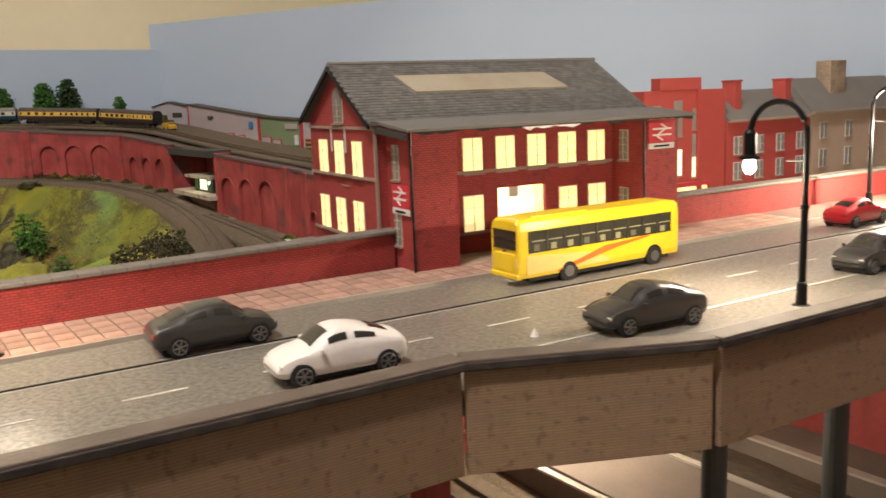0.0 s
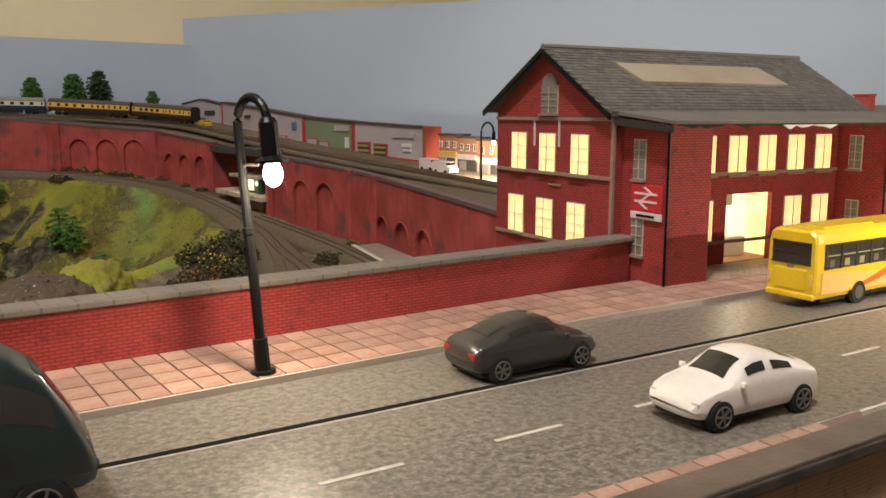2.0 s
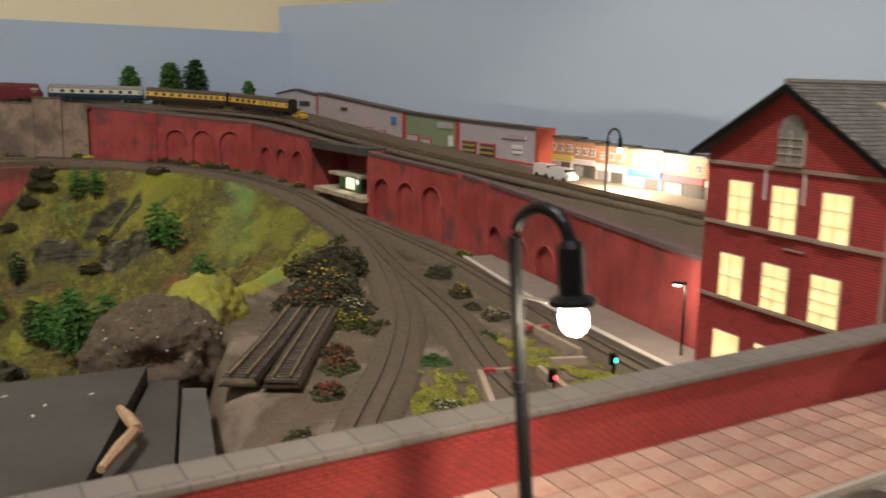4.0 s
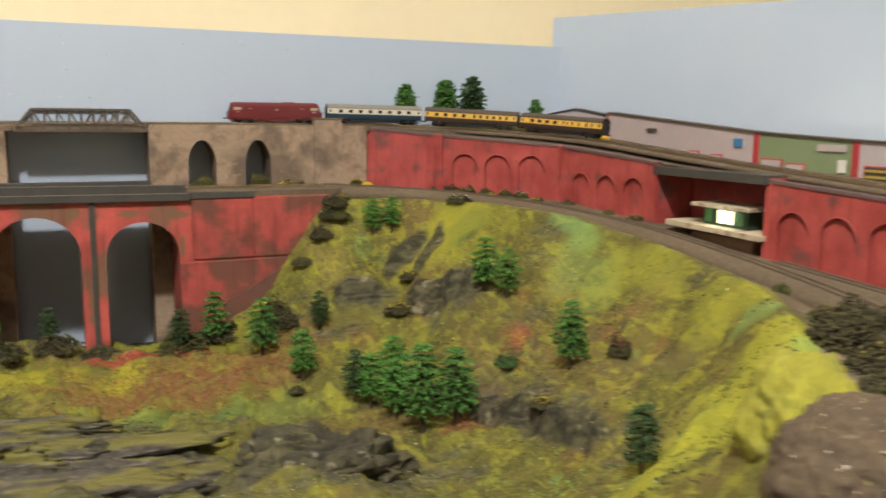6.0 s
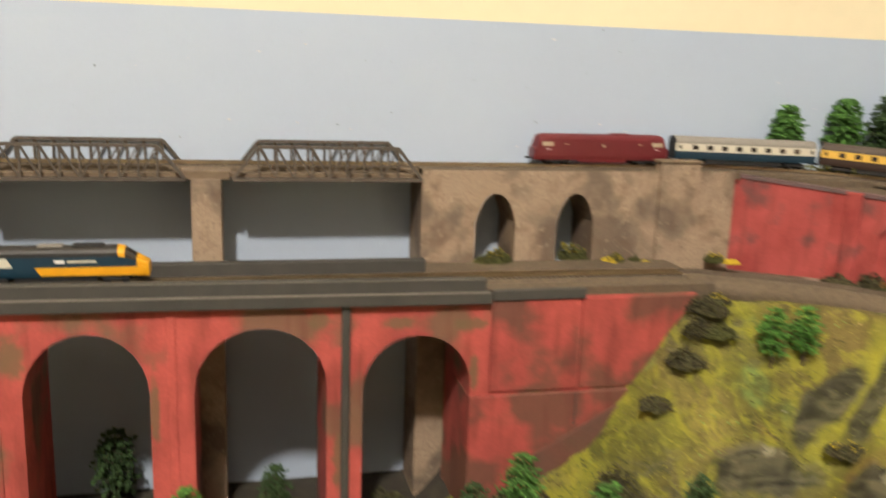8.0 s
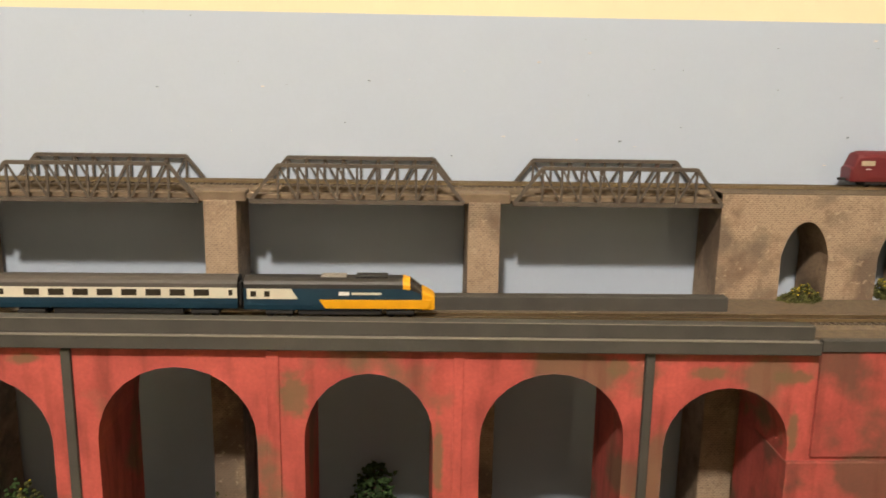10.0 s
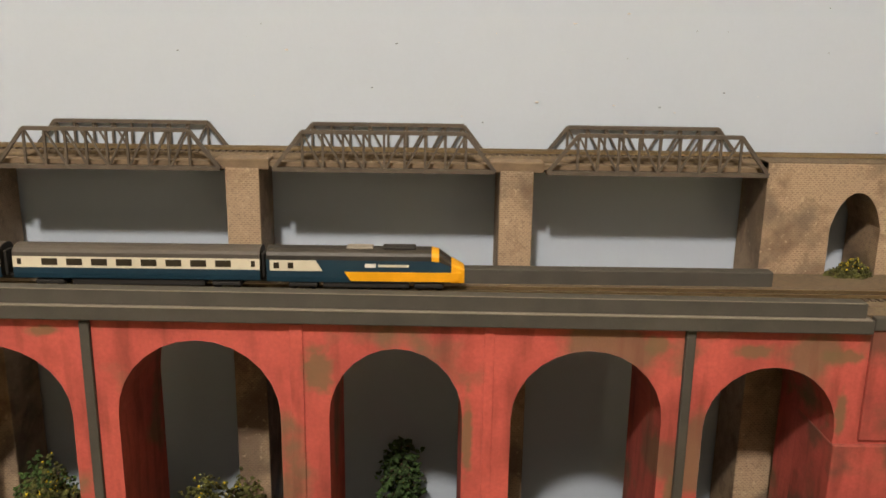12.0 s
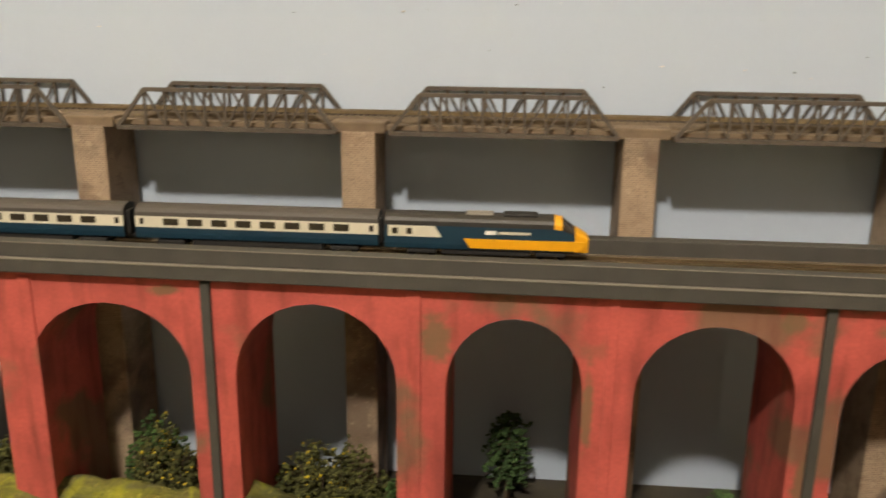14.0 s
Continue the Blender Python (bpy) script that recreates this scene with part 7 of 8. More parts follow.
BUS_GLASS = plain("smoky_bus_glass", (0.040, 0.037, 0.024), 0.12, spec=0.6)
BUS_BAR = plain("dull_cream_window_bar", (0.30, 0.27, 0.15), 0.5)

BUS_SEAT = plain("dim_bus_seat", (0.12, 0.11, 0.07), 0.6)


def bus(m):
    Y = paint("bright_yellow_bus_paint", (0.85, 0.58, 0.014), 0.33)
    O = paint("orange_stripe", (0.80, 0.16, 0.01), 0.4)
    P = paint("pale_yellow_panel", (0.85, 0.56, 0.16), 0.4)
    c = thing("toy_bus", m, "bright yellow single-deck toy bus with an orange stripe", "bus")
    L, W, z0, z1 = 0.0755, 0.0172, 0.0030, 0.0225
    half = lambda k, d: [(W / 2 * 0.94 * k, z0), (W / 2 * k, z0 + 0.002), (W / 2 * k, 0.0125), (W / 2 * 0.985 * k, 0.0190 - d), (W / 2 * 0.93 * k, 0.0215 - d), (W / 2 * 0.75 * k, z1 - d)]
    rings = []
    for x, k, d in ((-L / 2, 0.94, 0.0008), (-L / 2 + 0.0008, 0.985, 0.0002), (-L / 2 + 0.003, 1, 0), (L / 2 - 0.003, 1, 0), (L / 2 - 0.0006, 0.98, 0.0003), (L / 2, 0.93, 0.001)):
        h = half(k, d)
        rings.append([(x, y, z) for y, z in h] + [(x, -y, z) for y, z in h[::-1]])
    part("body", loft(B(), rings), Y, c)
    for side in (-1, 1):
        y = side * W / 2
        part("window_band", boxed(-L / 2 + 0.0042, L / 2 - 0.0045, y - 0.0002, y + 0.0002, 0.0113, 0.0186, 0.00015), BUS_GLASS, c, "smoky window band")
        for k in range(9):
            x = -L / 2 + 0.0044 + k * 0.0074
            part("window_pillar", boxed(x - 0.0004, x + 0.0004, y - 0.0004, y + 0.0004, 0.0113, 0.0186), CAR_BLACK, c)
            part("window_bar", boxed(x + 0.0008, x + 0.0066, y - 0.00035, y + 0.00035, 0.0150, 0.0154), BUS_BAR, c)
            part("seat_back", boxed(x + 0.0016, x + 0.0040, y - 0.00030, y + 0.00030, 0.0119, 0.0140), BUS_BAR if k % 3 else BUS_SEAT, c)
        part("pale_panel", prism(B(), [(-L / 2 + 0.003, 0.0042), (0.004, 0.0042), (-0.004, 0.0085), (-L / 2 + 0.003, 0.0105)], y - 0.00022, y + 0.00022), P, c)
        part("orange_stripe", prism(B(), [(-0.022, 0.0042), (-0.017, 0.0042), (0.006, 0.0088), (0.022, 0.0108), (0.022, 0.0113), (0.000, 0.0100)], y - 0.00030, y + 0.00030), O, c, "sweeping orange stripe")
        for x in (-0.0165, 0.0245):
            part("wheel_arch", wheel_mesh(B(), x, side * (W / 2 - 0.0009), 0.0034, 0.0040, 0.0022, 18), CAR_GLASS, c, "dark wheel arch")
            t = part("tyre", wheel_mesh(B(), x, side * (W / 2 - 0.0007), 0.0033, 0.0033, 0.0024, 18), TYRE, c)
            part("rim", wheel_mesh(B(), x, side * (W / 2 - 0.0005), 0.0033, 0.0020, 0.0024, 12), ALLOY, t)
    part("rear_window", boxed(-L / 2 - 0.0002, -L / 2 + 0.0005, -0.0068, 0.0068, 0.0128, 0.0188, 0.0003), BUS_GLASS, c)
    for z in (0.0128, 0.0160, 0.0188):
        part("window_rail", boxed(-L / 2 - 0.0004, -L / 2 + 0.0004, -0.0068, 0.0068, z - 0.00025, z + 0.00025), CAR_BLACK, c)
    part("engine_cover", boxed(-L / 2 - 0.0004, -L / 2 + 0.0004, -0.0055, 0.0055, 0.0052, 0.0112, 0.0003), Y, c)
    part("rear_bumper", boxed(-L / 2 - 0.0007, -L / 2 + 0.001, -0.0083, 0.0083, 0.0028, 0.0044, 0.0003), Y, c)
    for y in (-0.0072, 0.0072):
        part("tail_light", boxed(-L / 2 - 0.0004, -L / 2 + 0.0004, y - 0.0005, y + 0.0005, 0.0068, 0.0098), P, c)
    part("badge", boxed(-L / 2 - 0.0004, -L / 2 + 0.0003, -0.001, 0.001, 0.0116, 0.0123), CHROME, c)
    part("windscreen", boxed(L / 2 - 0.0005, L / 2 + 0.0002, -0.0074, 0.0074, 0.0105, 0.0190, 0.0003), CAR_GLASS, c)
    part("roof_panel", boxed(-0.030, -0.005, -0.005, 0.005, z1 - 0.0002, z1 + 0.0005, 0.0003), Y, c)
    part("chassis", boxed(-0.033, 0.033, -0.0075, 0.0075, 0.0016, 0.0034), TYRE, c)
    return c


bus(on_road(0.2425, -0.0475, 0.0, 0.8) @ Matrix.Diagonal((1.03, 0.97, 1.045, 1)))
speck = part("paper_scrap", tube(B(), [(0, 0, 0), (0, 0, 0.0022)], [0.0012, 0.0002], 5), SIGN_WHITE)
speck.matrix_basis = on_road(0.172, -0.106)
tagged(speck, "tiny white paper scrap lying on the road", "scrap")

# ---------------------------------------------------------------- town behind the upper line
def at_ground(x, y):
    return ret_top(min(y, 1.69))


SHED_GREY = material("pale_grey_shed_cladding", (0.44, 0.41, 0.42), 0.7, second=(0.38, 0.33, 0.35), scale=40, amount=0.5)
SHED_PINK = material("pinkish_grey_shed_cladding", (0.46, 0.38, 0.38), 0.7, second=(0.38, 0.35, 0.36), scale=40, amount=0.5)
SHED_GREEN = material("sage_green_shed_cladding", (0.19, 0.25, 0.13), 0.7, second=(0.23, 0.28, 0.17), scale=40, amount=0.5)
SHED_RED = plain("red_shed_trim", (0.44, 0.04, 0.05), 0.6)
SHED_BASE = plain("pale_shed_plinth", (0.42, 0.36, 0.30), 0.8)
SHUTTER = plain("dark_shutter", (0.06, 0.05, 0.04), 0.7)
SLATS = plain("yellow_slats", (0.40, 0.30, 0.06), 0.7)
SIGN_BLUE = plain("blue_sign_paint", (0.06, 0.20, 0.42), 0.5)
BRICK_ORANGE = brickwork("red_end_brick_paper", (0.42, 0.07, 0.035), (0.34, 0.06, 0.03), (0.25, 0.07, 0.05))
S0, S1 = Vector((0.523, 1.62, 0)), Vector((0.537, 1.04, 0))
SHED_TURN = math.degrees(math.atan2(S1.y - S0.y, S1.x - S0.x))


def shed_top(s):
    return float(np.interp(s, [-0.05, 0.0, 0.15, 0.285, 0.418, 0.58], [1.074, 1.071, 1.058, 1.0485, 1.043, 1.0385]))


def warehouse(a, b, mat, label, doors, sign):
    """A low-relief clad shed from a to b along the row; local x runs along the row, -y faces the railway."""
    d = (S1 - S0).normalized()
    o = S0 + d * a
    w = thing("warehouse", pose(o.x, o.y, 0, 0, 0, SHED_TURN), label, "warehouse", "low-relief warehouses")
    n = b - a
    zt = lambda x: shed_top(a + x)
    base = lambda x: zt(x) - 0.0545
    part("wall", skirted_wall(B(), [(0, base(0)), (n, base(n))], zt, 0.0, 0.016), mat, w)
    part("plinth", skirted_wall(B(), [(0.0005, base(0)), (n - 0.0005, base(n))], lambda x: base(x) + 0.015, -0.0008, 0.0), SHED_BASE, w)
    part("red_rail", skirted_wall(B(), [(0, base(0) + 0.0152), (n, base(n) + 0.0152)], lambda x: base(x) + 0.0175, -0.0012, 0.0), SHED_RED, w)
    part("roof_edge", skirted_wall(B(), [(0, zt(0)), (n, zt(n))], lambda x: zt(x) + 0.0018, -0.002, 0.018), ROOF_BROWN, w, "dark brown roof edge")
    for x in (0.0, n - 0.003):
        part("red_post", boxed(x, x + 0.003, -0.0014, 0.0, base(x), zt(x) - 0.0005), SHED_RED, w)
    for x, ww, hh, kind in doors:
        z = base(x)
        f = part("door_frame", boxed(x - 0.0015, x + ww + 0.0015, -0.0016, 0.0, z, z + hh + 0.0015), SHED_RED, w)
        part("door", boxed(x, x + ww, -0.0021, -0.0010, z, z + hh), SHUTTER if kind else SHED_GREY, f)
        if kind:
            for k in range(5):
                zz = z + hh * (k + 0.25) / 5
                part("slat", boxed(x + 0.0005, x + ww - 0.0005, -0.0030, -0.0018, zz, zz + hh * 0.085), SLATS, f)
    for x, ww, z, hh, m in sign:
        zz = zt(x) - z
        part("sign_board", boxed(x, x + ww, -0.0018, 0.0, zz - hh, zz, 0.0002), m, w)
    return w


warehouse(0.0, 0.284, SHED_PINK, "pinkish grey low-relief warehouse with red trim", [(0.175, 0.016, 0.022, 0), (0.215, 0.016, 0.022, 0)], [(0.250, 0.013, 0.009, 0.010, SIGN_BLUE), (0.09, 0.02, 0.012, 0.005, SHUTTER)])
warehouse(0.2855, 0.4165, SHED_GREEN, "sage green low-relief warehouse with red trim", [(0.010, 0.027, 0.026, 0), (0.046, 0.022, 0.024, 0)], [(0.085, 0.035, 0.006, 0.007, SHED_PINK), (0.112, 0.009, 0.020, 0.013, SIGN_WHITE)])
warehouse(0.418, 0.573, SHED_GREY, "pale grey low-relief warehouse with slatted loading doors", [(0.012, 0.027, 0.030, 1), (0.050, 0.027, 0.030, 1)], [(0.090, 0.045, 0.008, 0.006, SHED_PINK), (0.110, 0.018, 0.020, 0.004, SIGN_WHITE), (0.112, 0.016, 0.026, 0.003, SIGN_WHITE)])
d = (S1 - S0).normalized()
o = S0 + d * 0.5735
end = part("brick_end_wall", boxed(0.0, 0.007, -0.004, 0.018, 0.965, 1.0405, 0.0004), BRICK_ORANGE)
end.matrix_basis = pose(o.x, o.y, 0, 0, 0, SHED_TURN)
tagged(end, "red brick end wall of the warehouse row", "wall")


def gabled_shed():
    w = thing("gabled_shed", pose(0.499, 1.742, 0, 0, 0, -78), "pale low-relief shed with a shallow grey gable", "shed")
    n, z0 = 0.115, 1.02
    part("front", prism(B(), [(0, z0), (n, z0), (n, 1.068), (n / 2, 1.076), (0, 1.0685)], 0.0, 0.010), SHED_GREY, w)
    part("roof", prism(B(), [(-0.002, 1.0685), (n / 2, 1.0765), (n + 0.002, 1.068), (n + 0.002, 1.0695), (n / 2, 1.0782), (-0.002, 1.0700)], -0.002, 0.012), ROOF_BROWN, w)
    part("doorway", boxed(0.02, 0.05, -0.001, 0.0, z0, 1.055), SHUTTER, w)
    part("window", boxed(0.07, 0.10, -0.001, 0.0, 1.05, 1.058), SHUTTER, w)
    return w


gabled_shed()
yl = thing("parked_van", pose(0.470, 1.560, 1.032, 0, 0, -85), "small yellow toy van near the warehouses", "van")
part("body", prism(B(), [(-0.014, 0.002), (0.014, 0.002), (0.0145, 0.006), (0.009, 0.0075), (0.006, 0.0115), (-0.014, 0.0115)], -0.006, 0.006), paint("yellow_van_paint", (0.70, 0.42, 0.02)), yl)
for x in (-0.008, 0.008):
    for y in (-0.006, 0.006):
        part("wheel", wheel_mesh(B(), x, y, 0.0022, 0.0022, 0.0014), TYRE, yl)
part("windscreen", boxed(0.0055, 0.0080, -0.0055, 0.0055, 0.0078, 0.0105), CAR_GLASS, yl)


def shop(y1, width, fascia, front, label):
    """One shop of the parade: brick upper storey with two windows, fascia, glazed front."""
    z = at_ground(0.55, y1 - width / 2) - 0.004
    s = thing("corner_shop", pose(0.552, y1, z, 0, 0, -90), label, "shop", "parade of low-relief shops")
    part("wall", boxed(0, width, 0, 0.016, 0, 0.0375, 0.0002), BRICK_SHOP, s)
    part("shop_front", boxed(0.0012, width - 0.0012, -0.0012, 0, 0.0, 0.0145), front, s)
    part("fascia", boxed(0.0008, width - 0.0008, -0.0026, 0, 0.0145, 0.0200, 0.0003), fascia, s)
    for k in range(2):
        a = 0.003 + k * (width - 0.006) / 2
        part("shop_window", boxed(a + 0.001, a + (width - 0.006) / 2 - 0.001, -0.0018, -0.0008, 0.003, 0.013), SHUTTER if k else SHOP_GLASS, s)
    for k in range(3):
        x = width * (k + 0.5) / 3 - 0.003
        window_unit(s, pose(x, 0, 0.0245), 0.006, 0.0065, SHUTTER, SIGN_WHITE, (1, 1))
    part("roof_edge", boxed(-0.0005, width + 0.0005, -0.0025, 0.018, 0.0375, 0.0395, 0.0004), ROOF_DARK, s)
    return s


BRICK_SHOP = brickwork("orange_brown_brick_paper", (0.34, 0.15, 0.075), (0.27, 0.115, 0.06), (0.28, 0.16, 0.1))
SHOP_GLASS = plain("dim_shop_glass", (0.25, 0.22, 0.2), 0.15)
SHOP_BLUE = plain("blue_shop_paint", (0.05, 0.15, 0.36), 0.5)
SHOP_WHITE = plain("pale_shop_paint", (0.55, 0.50, 0.46), 0.6)
y = 1.045
for width, fascia, front, label in ((0.040, SLATS, SHOP_WHITE, "brown brick shop with a yellow fascia"), (0.034, SHED_PINK, SHUTTER, "brown brick shop with a grey fascia"), (0.045, SHOP_WHITE, SHOP_WHITE, "brown brick shop with a pale front"), (0.046, SHOP_BLUE, SHOP_BLUE, "brown brick shop with a blue front"), (0.050, SHED_RED, SHUTTER, "brown brick shop with a red fascia"), (0.045, SHOP_WHITE, SHED_GREY, "brown brick shop with a pale fascia"), (0.05, SHED_GREEN, SHUTTER, "brown brick shop with a green fascia")):
    shop(y, width, fascia, front, label)
    y -= width + 0.0008
for k, (x, yy, turn) in enumerate(((0.503, 0.987, -92), (0.500, 0.957, -88))):
    v = thing("parked_van", pose(x, yy, at_ground(x, yy) + 0.0005, 0, 0, turn), "white toy van parked before the shops", "van", "vans by the shops")
    part("body", prism(B(), [(-0.014, 0.002), (0.014, 0.002), (0.0145, 0.006), (0.010, 0.0075), (0.007, 0.0125), (-0.014, 0.0130)], -0.006, 0.006), CAR_WHITE, v)
    for dx in (-0.008, 0.008):
        for dy in (-0.006, 0.006):
            part("wheel", wheel_mesh(B(), dx, dy, 0.0022, 0.0022, 0.0014), TYRE, v)
    part("windscreen", boxed(0.0068, 0.0090, -0.0055, 0.0055, 0.0078, 0.0118), CAR_GLASS, v)
street_lamp(pose(0.490, 0.885, at_ground(0.49, 0.885) - 0.006, 0, 0, 10), 0.018, 2.2, "SPOT")


def terrace():
    """Houses and shops across the road, seen over the street wall."""
    T = pose(0.563, 0.555, 0.985, 0, 0, -3.4)
    R = brickwork("bright_red_brick_paper", (0.40, 0.05, 0.04), (0.33, 0.04, 0.035), (0.3, 0.08, 0.06))
    TAN = material("tan_house_paper", (0.42, 0.30, 0.22), 0.8, second=(0.34, 0.24, 0.17), scale=60, amount=0.4)
    h = thing("red_office_block", T, "tall bright red office block with a stepped parapet", "building")
    part("wall", boxed(-0.0830, -0.0020, 0.0, 0.045, -0.02, 0.0795, 0.0003), R, h)
    part("parapet", boxed(-0.0690, -0.0285, -0.001, 0.008, 0.0795, 0.0880, 0.0003), R, h)
    part("pier", boxed(-0.0330, -0.0280, -0.002, 0.0, -0.02, 0.0795), R, h)
    for x, z, hh, lit in ((-0.075, 0.055, 0.014, 0), (-0.0545, 0.048, 0.024, 0), (-0.036, 0.052, 0.014, 0), (-0.0545, 0.020, 0.018, 1), (-0.036, 0.034, 0.014, 0), (-0.0365, 0.018, 0.014, 1)):
        window_unit(h, pose(x, 0, z), 0.0075, hh, LIT_WHITE if lit else FRAME_DIM, FRAME_DIM, (0, 1))
    part("fascia", boxed(-0.062, -0.020, -0.003, 0.0, 0.0115, 0.0145), SHED_RED, h)
    part("shop_window", boxed(-0.062, -0.022, -0.0015, 0.0, 0.000, 0.0110), LIT, h, "lit shop window")
    for a, b, wall, label, ridge, eave, big in ((0.0, 0.0965, R, "red brick terrace house with a grey slate roof", 0.0778, 0.0557, False), (0.097, 0.230, TAN, "tan rendered terrace house with a grey roof", 0.0850, 0.0580, True)):
        t = thing("terrace_house", T, label, "house", "terrace houses")
        part("wall", boxed(a, b, 0.0, 0.045, -0.02, eave, 0.0003), wall, t)
        part("roof", prism(B(), [(-0.003, eave), (0.0225, ridge), (0.048, eave)], a, b, "x"), SKIRT, t)
        part("gutter", boxed(a, b, -0.004, -0.001, eave - 0.001, eave + 0.0008), STRING, t)
        n = 4
        for k in range(n):
            x = a + (b - a) * (k + 0.5) / n - 0.004
            for z in (0.031, 0.012):
                if not big or z > 0.02:
                    window_unit(t, pose(x, 0, z + (0.006 if big else 0)), 0.0085, 0.0125, FRAME_DIM, SIGN_WHITE, (1, 1))
            if big:
                window_unit(t, pose(x, 0, 0.014), 0.0085, 0.0140, FRAME_DIM, SIGN_WHITE, (1, 1))
        if big:
            part("chimney", boxed(a + 0.038, a + 0.059, 0.010, 0.024, 0.060, 0.0985, 0.0006), STONE, t)
        else:
            for x in (0.0150, 0.0730):
                part("chimney", boxed(a + x, a + x + 0.0075, 0.006, 0.018, 0.055, 0.084, 0.0005), R, t)
                part("chimney_cap", boxed(a + x - 0.0006, a + x + 0.0081, 0.0054, 0.0186, 0.084, 0.0853, 0.0003), R, t)
    return h


terrace()

# ---------------------------------------------------------------- signal box in the wall's opening
CONCRETE = material("cream_concrete_card", (0.50, 0.42, 0.30), 0.8, second=(0.40, 0.33, 0.23), scale=80, amount=0.5, stain=(0.2, 0.15, 0.1), stain_scale=60)
back = part("recess_wall", boxed(0.450, 0.456, 1.175, 1.360, 0.88, 1.012), RED_WALL)
tagged(back, "shaded red wall behind the signal box", "wall", "", "structure")
for yy in (1.345, 1.184):
    ob = part("recess_cheek", boxed(0.404, 0.450, yy, yy + 0.005, 0.88, 1.010), RED_WALL)
    tagged(ob, "red return wall of the recess", "wall", "", "structure")
slab_top = part("recess_lintel", boxed(0.398, 0.456, 1.186, 1.350, 1.004, 1.0125), GREY_CARD)
tagged(slab_top, "dark grey deck edge over the recess", "beam", "", "structure")


def signal_box():
    b = thing("signal_box", pose(0.405, 1.246, 0, 0, 0, -88), "small lit signal box with a flat cream roof", "signal box")
    part("base", boxed(-0.045, 0.040, 0.002, 0.030, 0.925, 0.948, 0.0005), BRICK_BROWN, b)
    part("ledge", prism(B(), [(-0.070, 0.953), (0.060, 0.951), (0.060, 0.956), (-0.070, 0.9585)], -0.012, 0.032), CONCRETE, b, "long cream concrete ledge")
    part("cabin", boxed(-0.030, 0.030, 0.004, 0.028, 0.957, 0.9755, 0.0004), plain("dark_cabin", (0.03, 0.05, 0.03), 0.5), b)
    for x, w, m in ((-0.028, 0.009, "g"), (-0.010, 0.012, "w"), (0.0045, 0.007, "w"), (0.0155, 0.010, "g")):
        part("window", boxed(x, x + w, 0.0030, 0.0045, 0.9605, 0.9735), LIT_WHITE if m == "w" else plain("green_lit_pane", (0.10, 0.24, 0.10), 0.2), b)
    part("roof", boxed(-0.040, 0.040, -0.006, 0.032, 0.9757, 0.9795, 0.0006), CONCRETE, b)
    return b


signal_box()
lamp("signal_box_bulb", "POINT", 0.006, (0.9, 1.0, 0.75), (0.398, 1.246, 0.968), 0.003)

# ---------------------------------------------------------------- platform, yard and mound
PLAT = material("grey_brown_platform", (0.24, 0.19, 0.15), 0.85, second=(0.17, 0.14, 0.11), scale=60, amount=0.5)
EDGE = material("pale_platform_edge", (0.58, 0.52, 0.44), 0.8, second=(0.42, 0.37, 0.3), scale=120, amount=0.4)
plat = part("platform", prism(B(), [(0.388, 0.957), (0.419, 0.957), (0.360, 0.66), (0.344, 0.50), (0.344, 0.05), (0.322, 0.05), (0.306, 0.30), (0.308, 0.50), (0.320, 0.64), (0.347, 0.80)], 0.905, 0.9290, "z"), PLAT)
tagged(plat, "low grey station platform beside the retaining wall", "platform", "", "structure")
for (ax, ay), (bx, by) in (((0.388, 0.957), (0.347, 0.80)), ((0.347, 0.80), (0.320, 0.64)), ((0.320, 0.64), (0.308, 0.50)), ((0.308, 0.50), (0.306, 0.30)), ((0.306, 0.30), (0.322, 0.05))):
    n = math.hypot(bx - ax, by - ay)
    ob = part("platform_edge", boxed(0, n, 0.0, 0.0045, 0.9292, 0.9302, 0.0002), EDGE)
    ob.matrix_basis = pose(ax - 0.0005, ay, 0, 0, 0, math.degrees(math.atan2(by - ay, bx - ax)))
    tagged(ob, "pale worn edge of the station platform", "platform edge", "platform edges", "structure")
island = part("platform", prism(B(), [(0.224, 0.42), (0.266, 0.42), (0.264, 0.05), (0.214, 0.05)], 0.915, 0.9345, "z"), PLAT)
tagged(island, "narrow grey island platform under the road", "platform", "", "structure")
for x in (0.2165, 0.2610):
    ob = part("platform_edge", boxed(x, x + 0.003, 0.05, 0.418, 0.9347, 0.9355), EDGE)
    tagged(ob, "pale worn edge of the island platform", "platform edge", "platform edges", "structure")
PIER = plain("grey_green_pillar_paint", (0.075, 0.08, 0.075), 0.5)
for x, y, mat, label in ((0.226, 0.305, PIER, "dark grey round pillar under the road bridge"), (0.276, 0.297, PIER, "dark grey round pillar under the road bridge"), (0.1465, 0.335, RED_WALL, "dark red square pillar under the road bridge")):
    if mat is PIER:
        b = tube(B(), [(x, y, 0.90), (x, y, 0.9935)], 0.0037, 16)
    else:
        b = boxed(x - 0.004, x + 0.004, y - 0.004, y + 0.004, 0.90, 0.9935, 0.0005)
    ob = part("bridge_pillar", b, mat)
    tagged(ob, label, "pillar", "bridge pillars", "structure")
far_abut = part("bridge_abutment", boxed(0.332, 0.345, 0.10, 0.42, 0.90, 0.994), RED_WALL)
tagged(far_abut, "red painted abutment under the road bridge", "wall", "", "structure")
near_abut = part("bridge_abutment", boxed(-0.40, 0.10, 0.33, 0.45, 0.74, 0.9935), BRICK_BROWN)
tagged(near_abut, "brown stone-paper abutment under the road bridge", "wall", "", "structure")

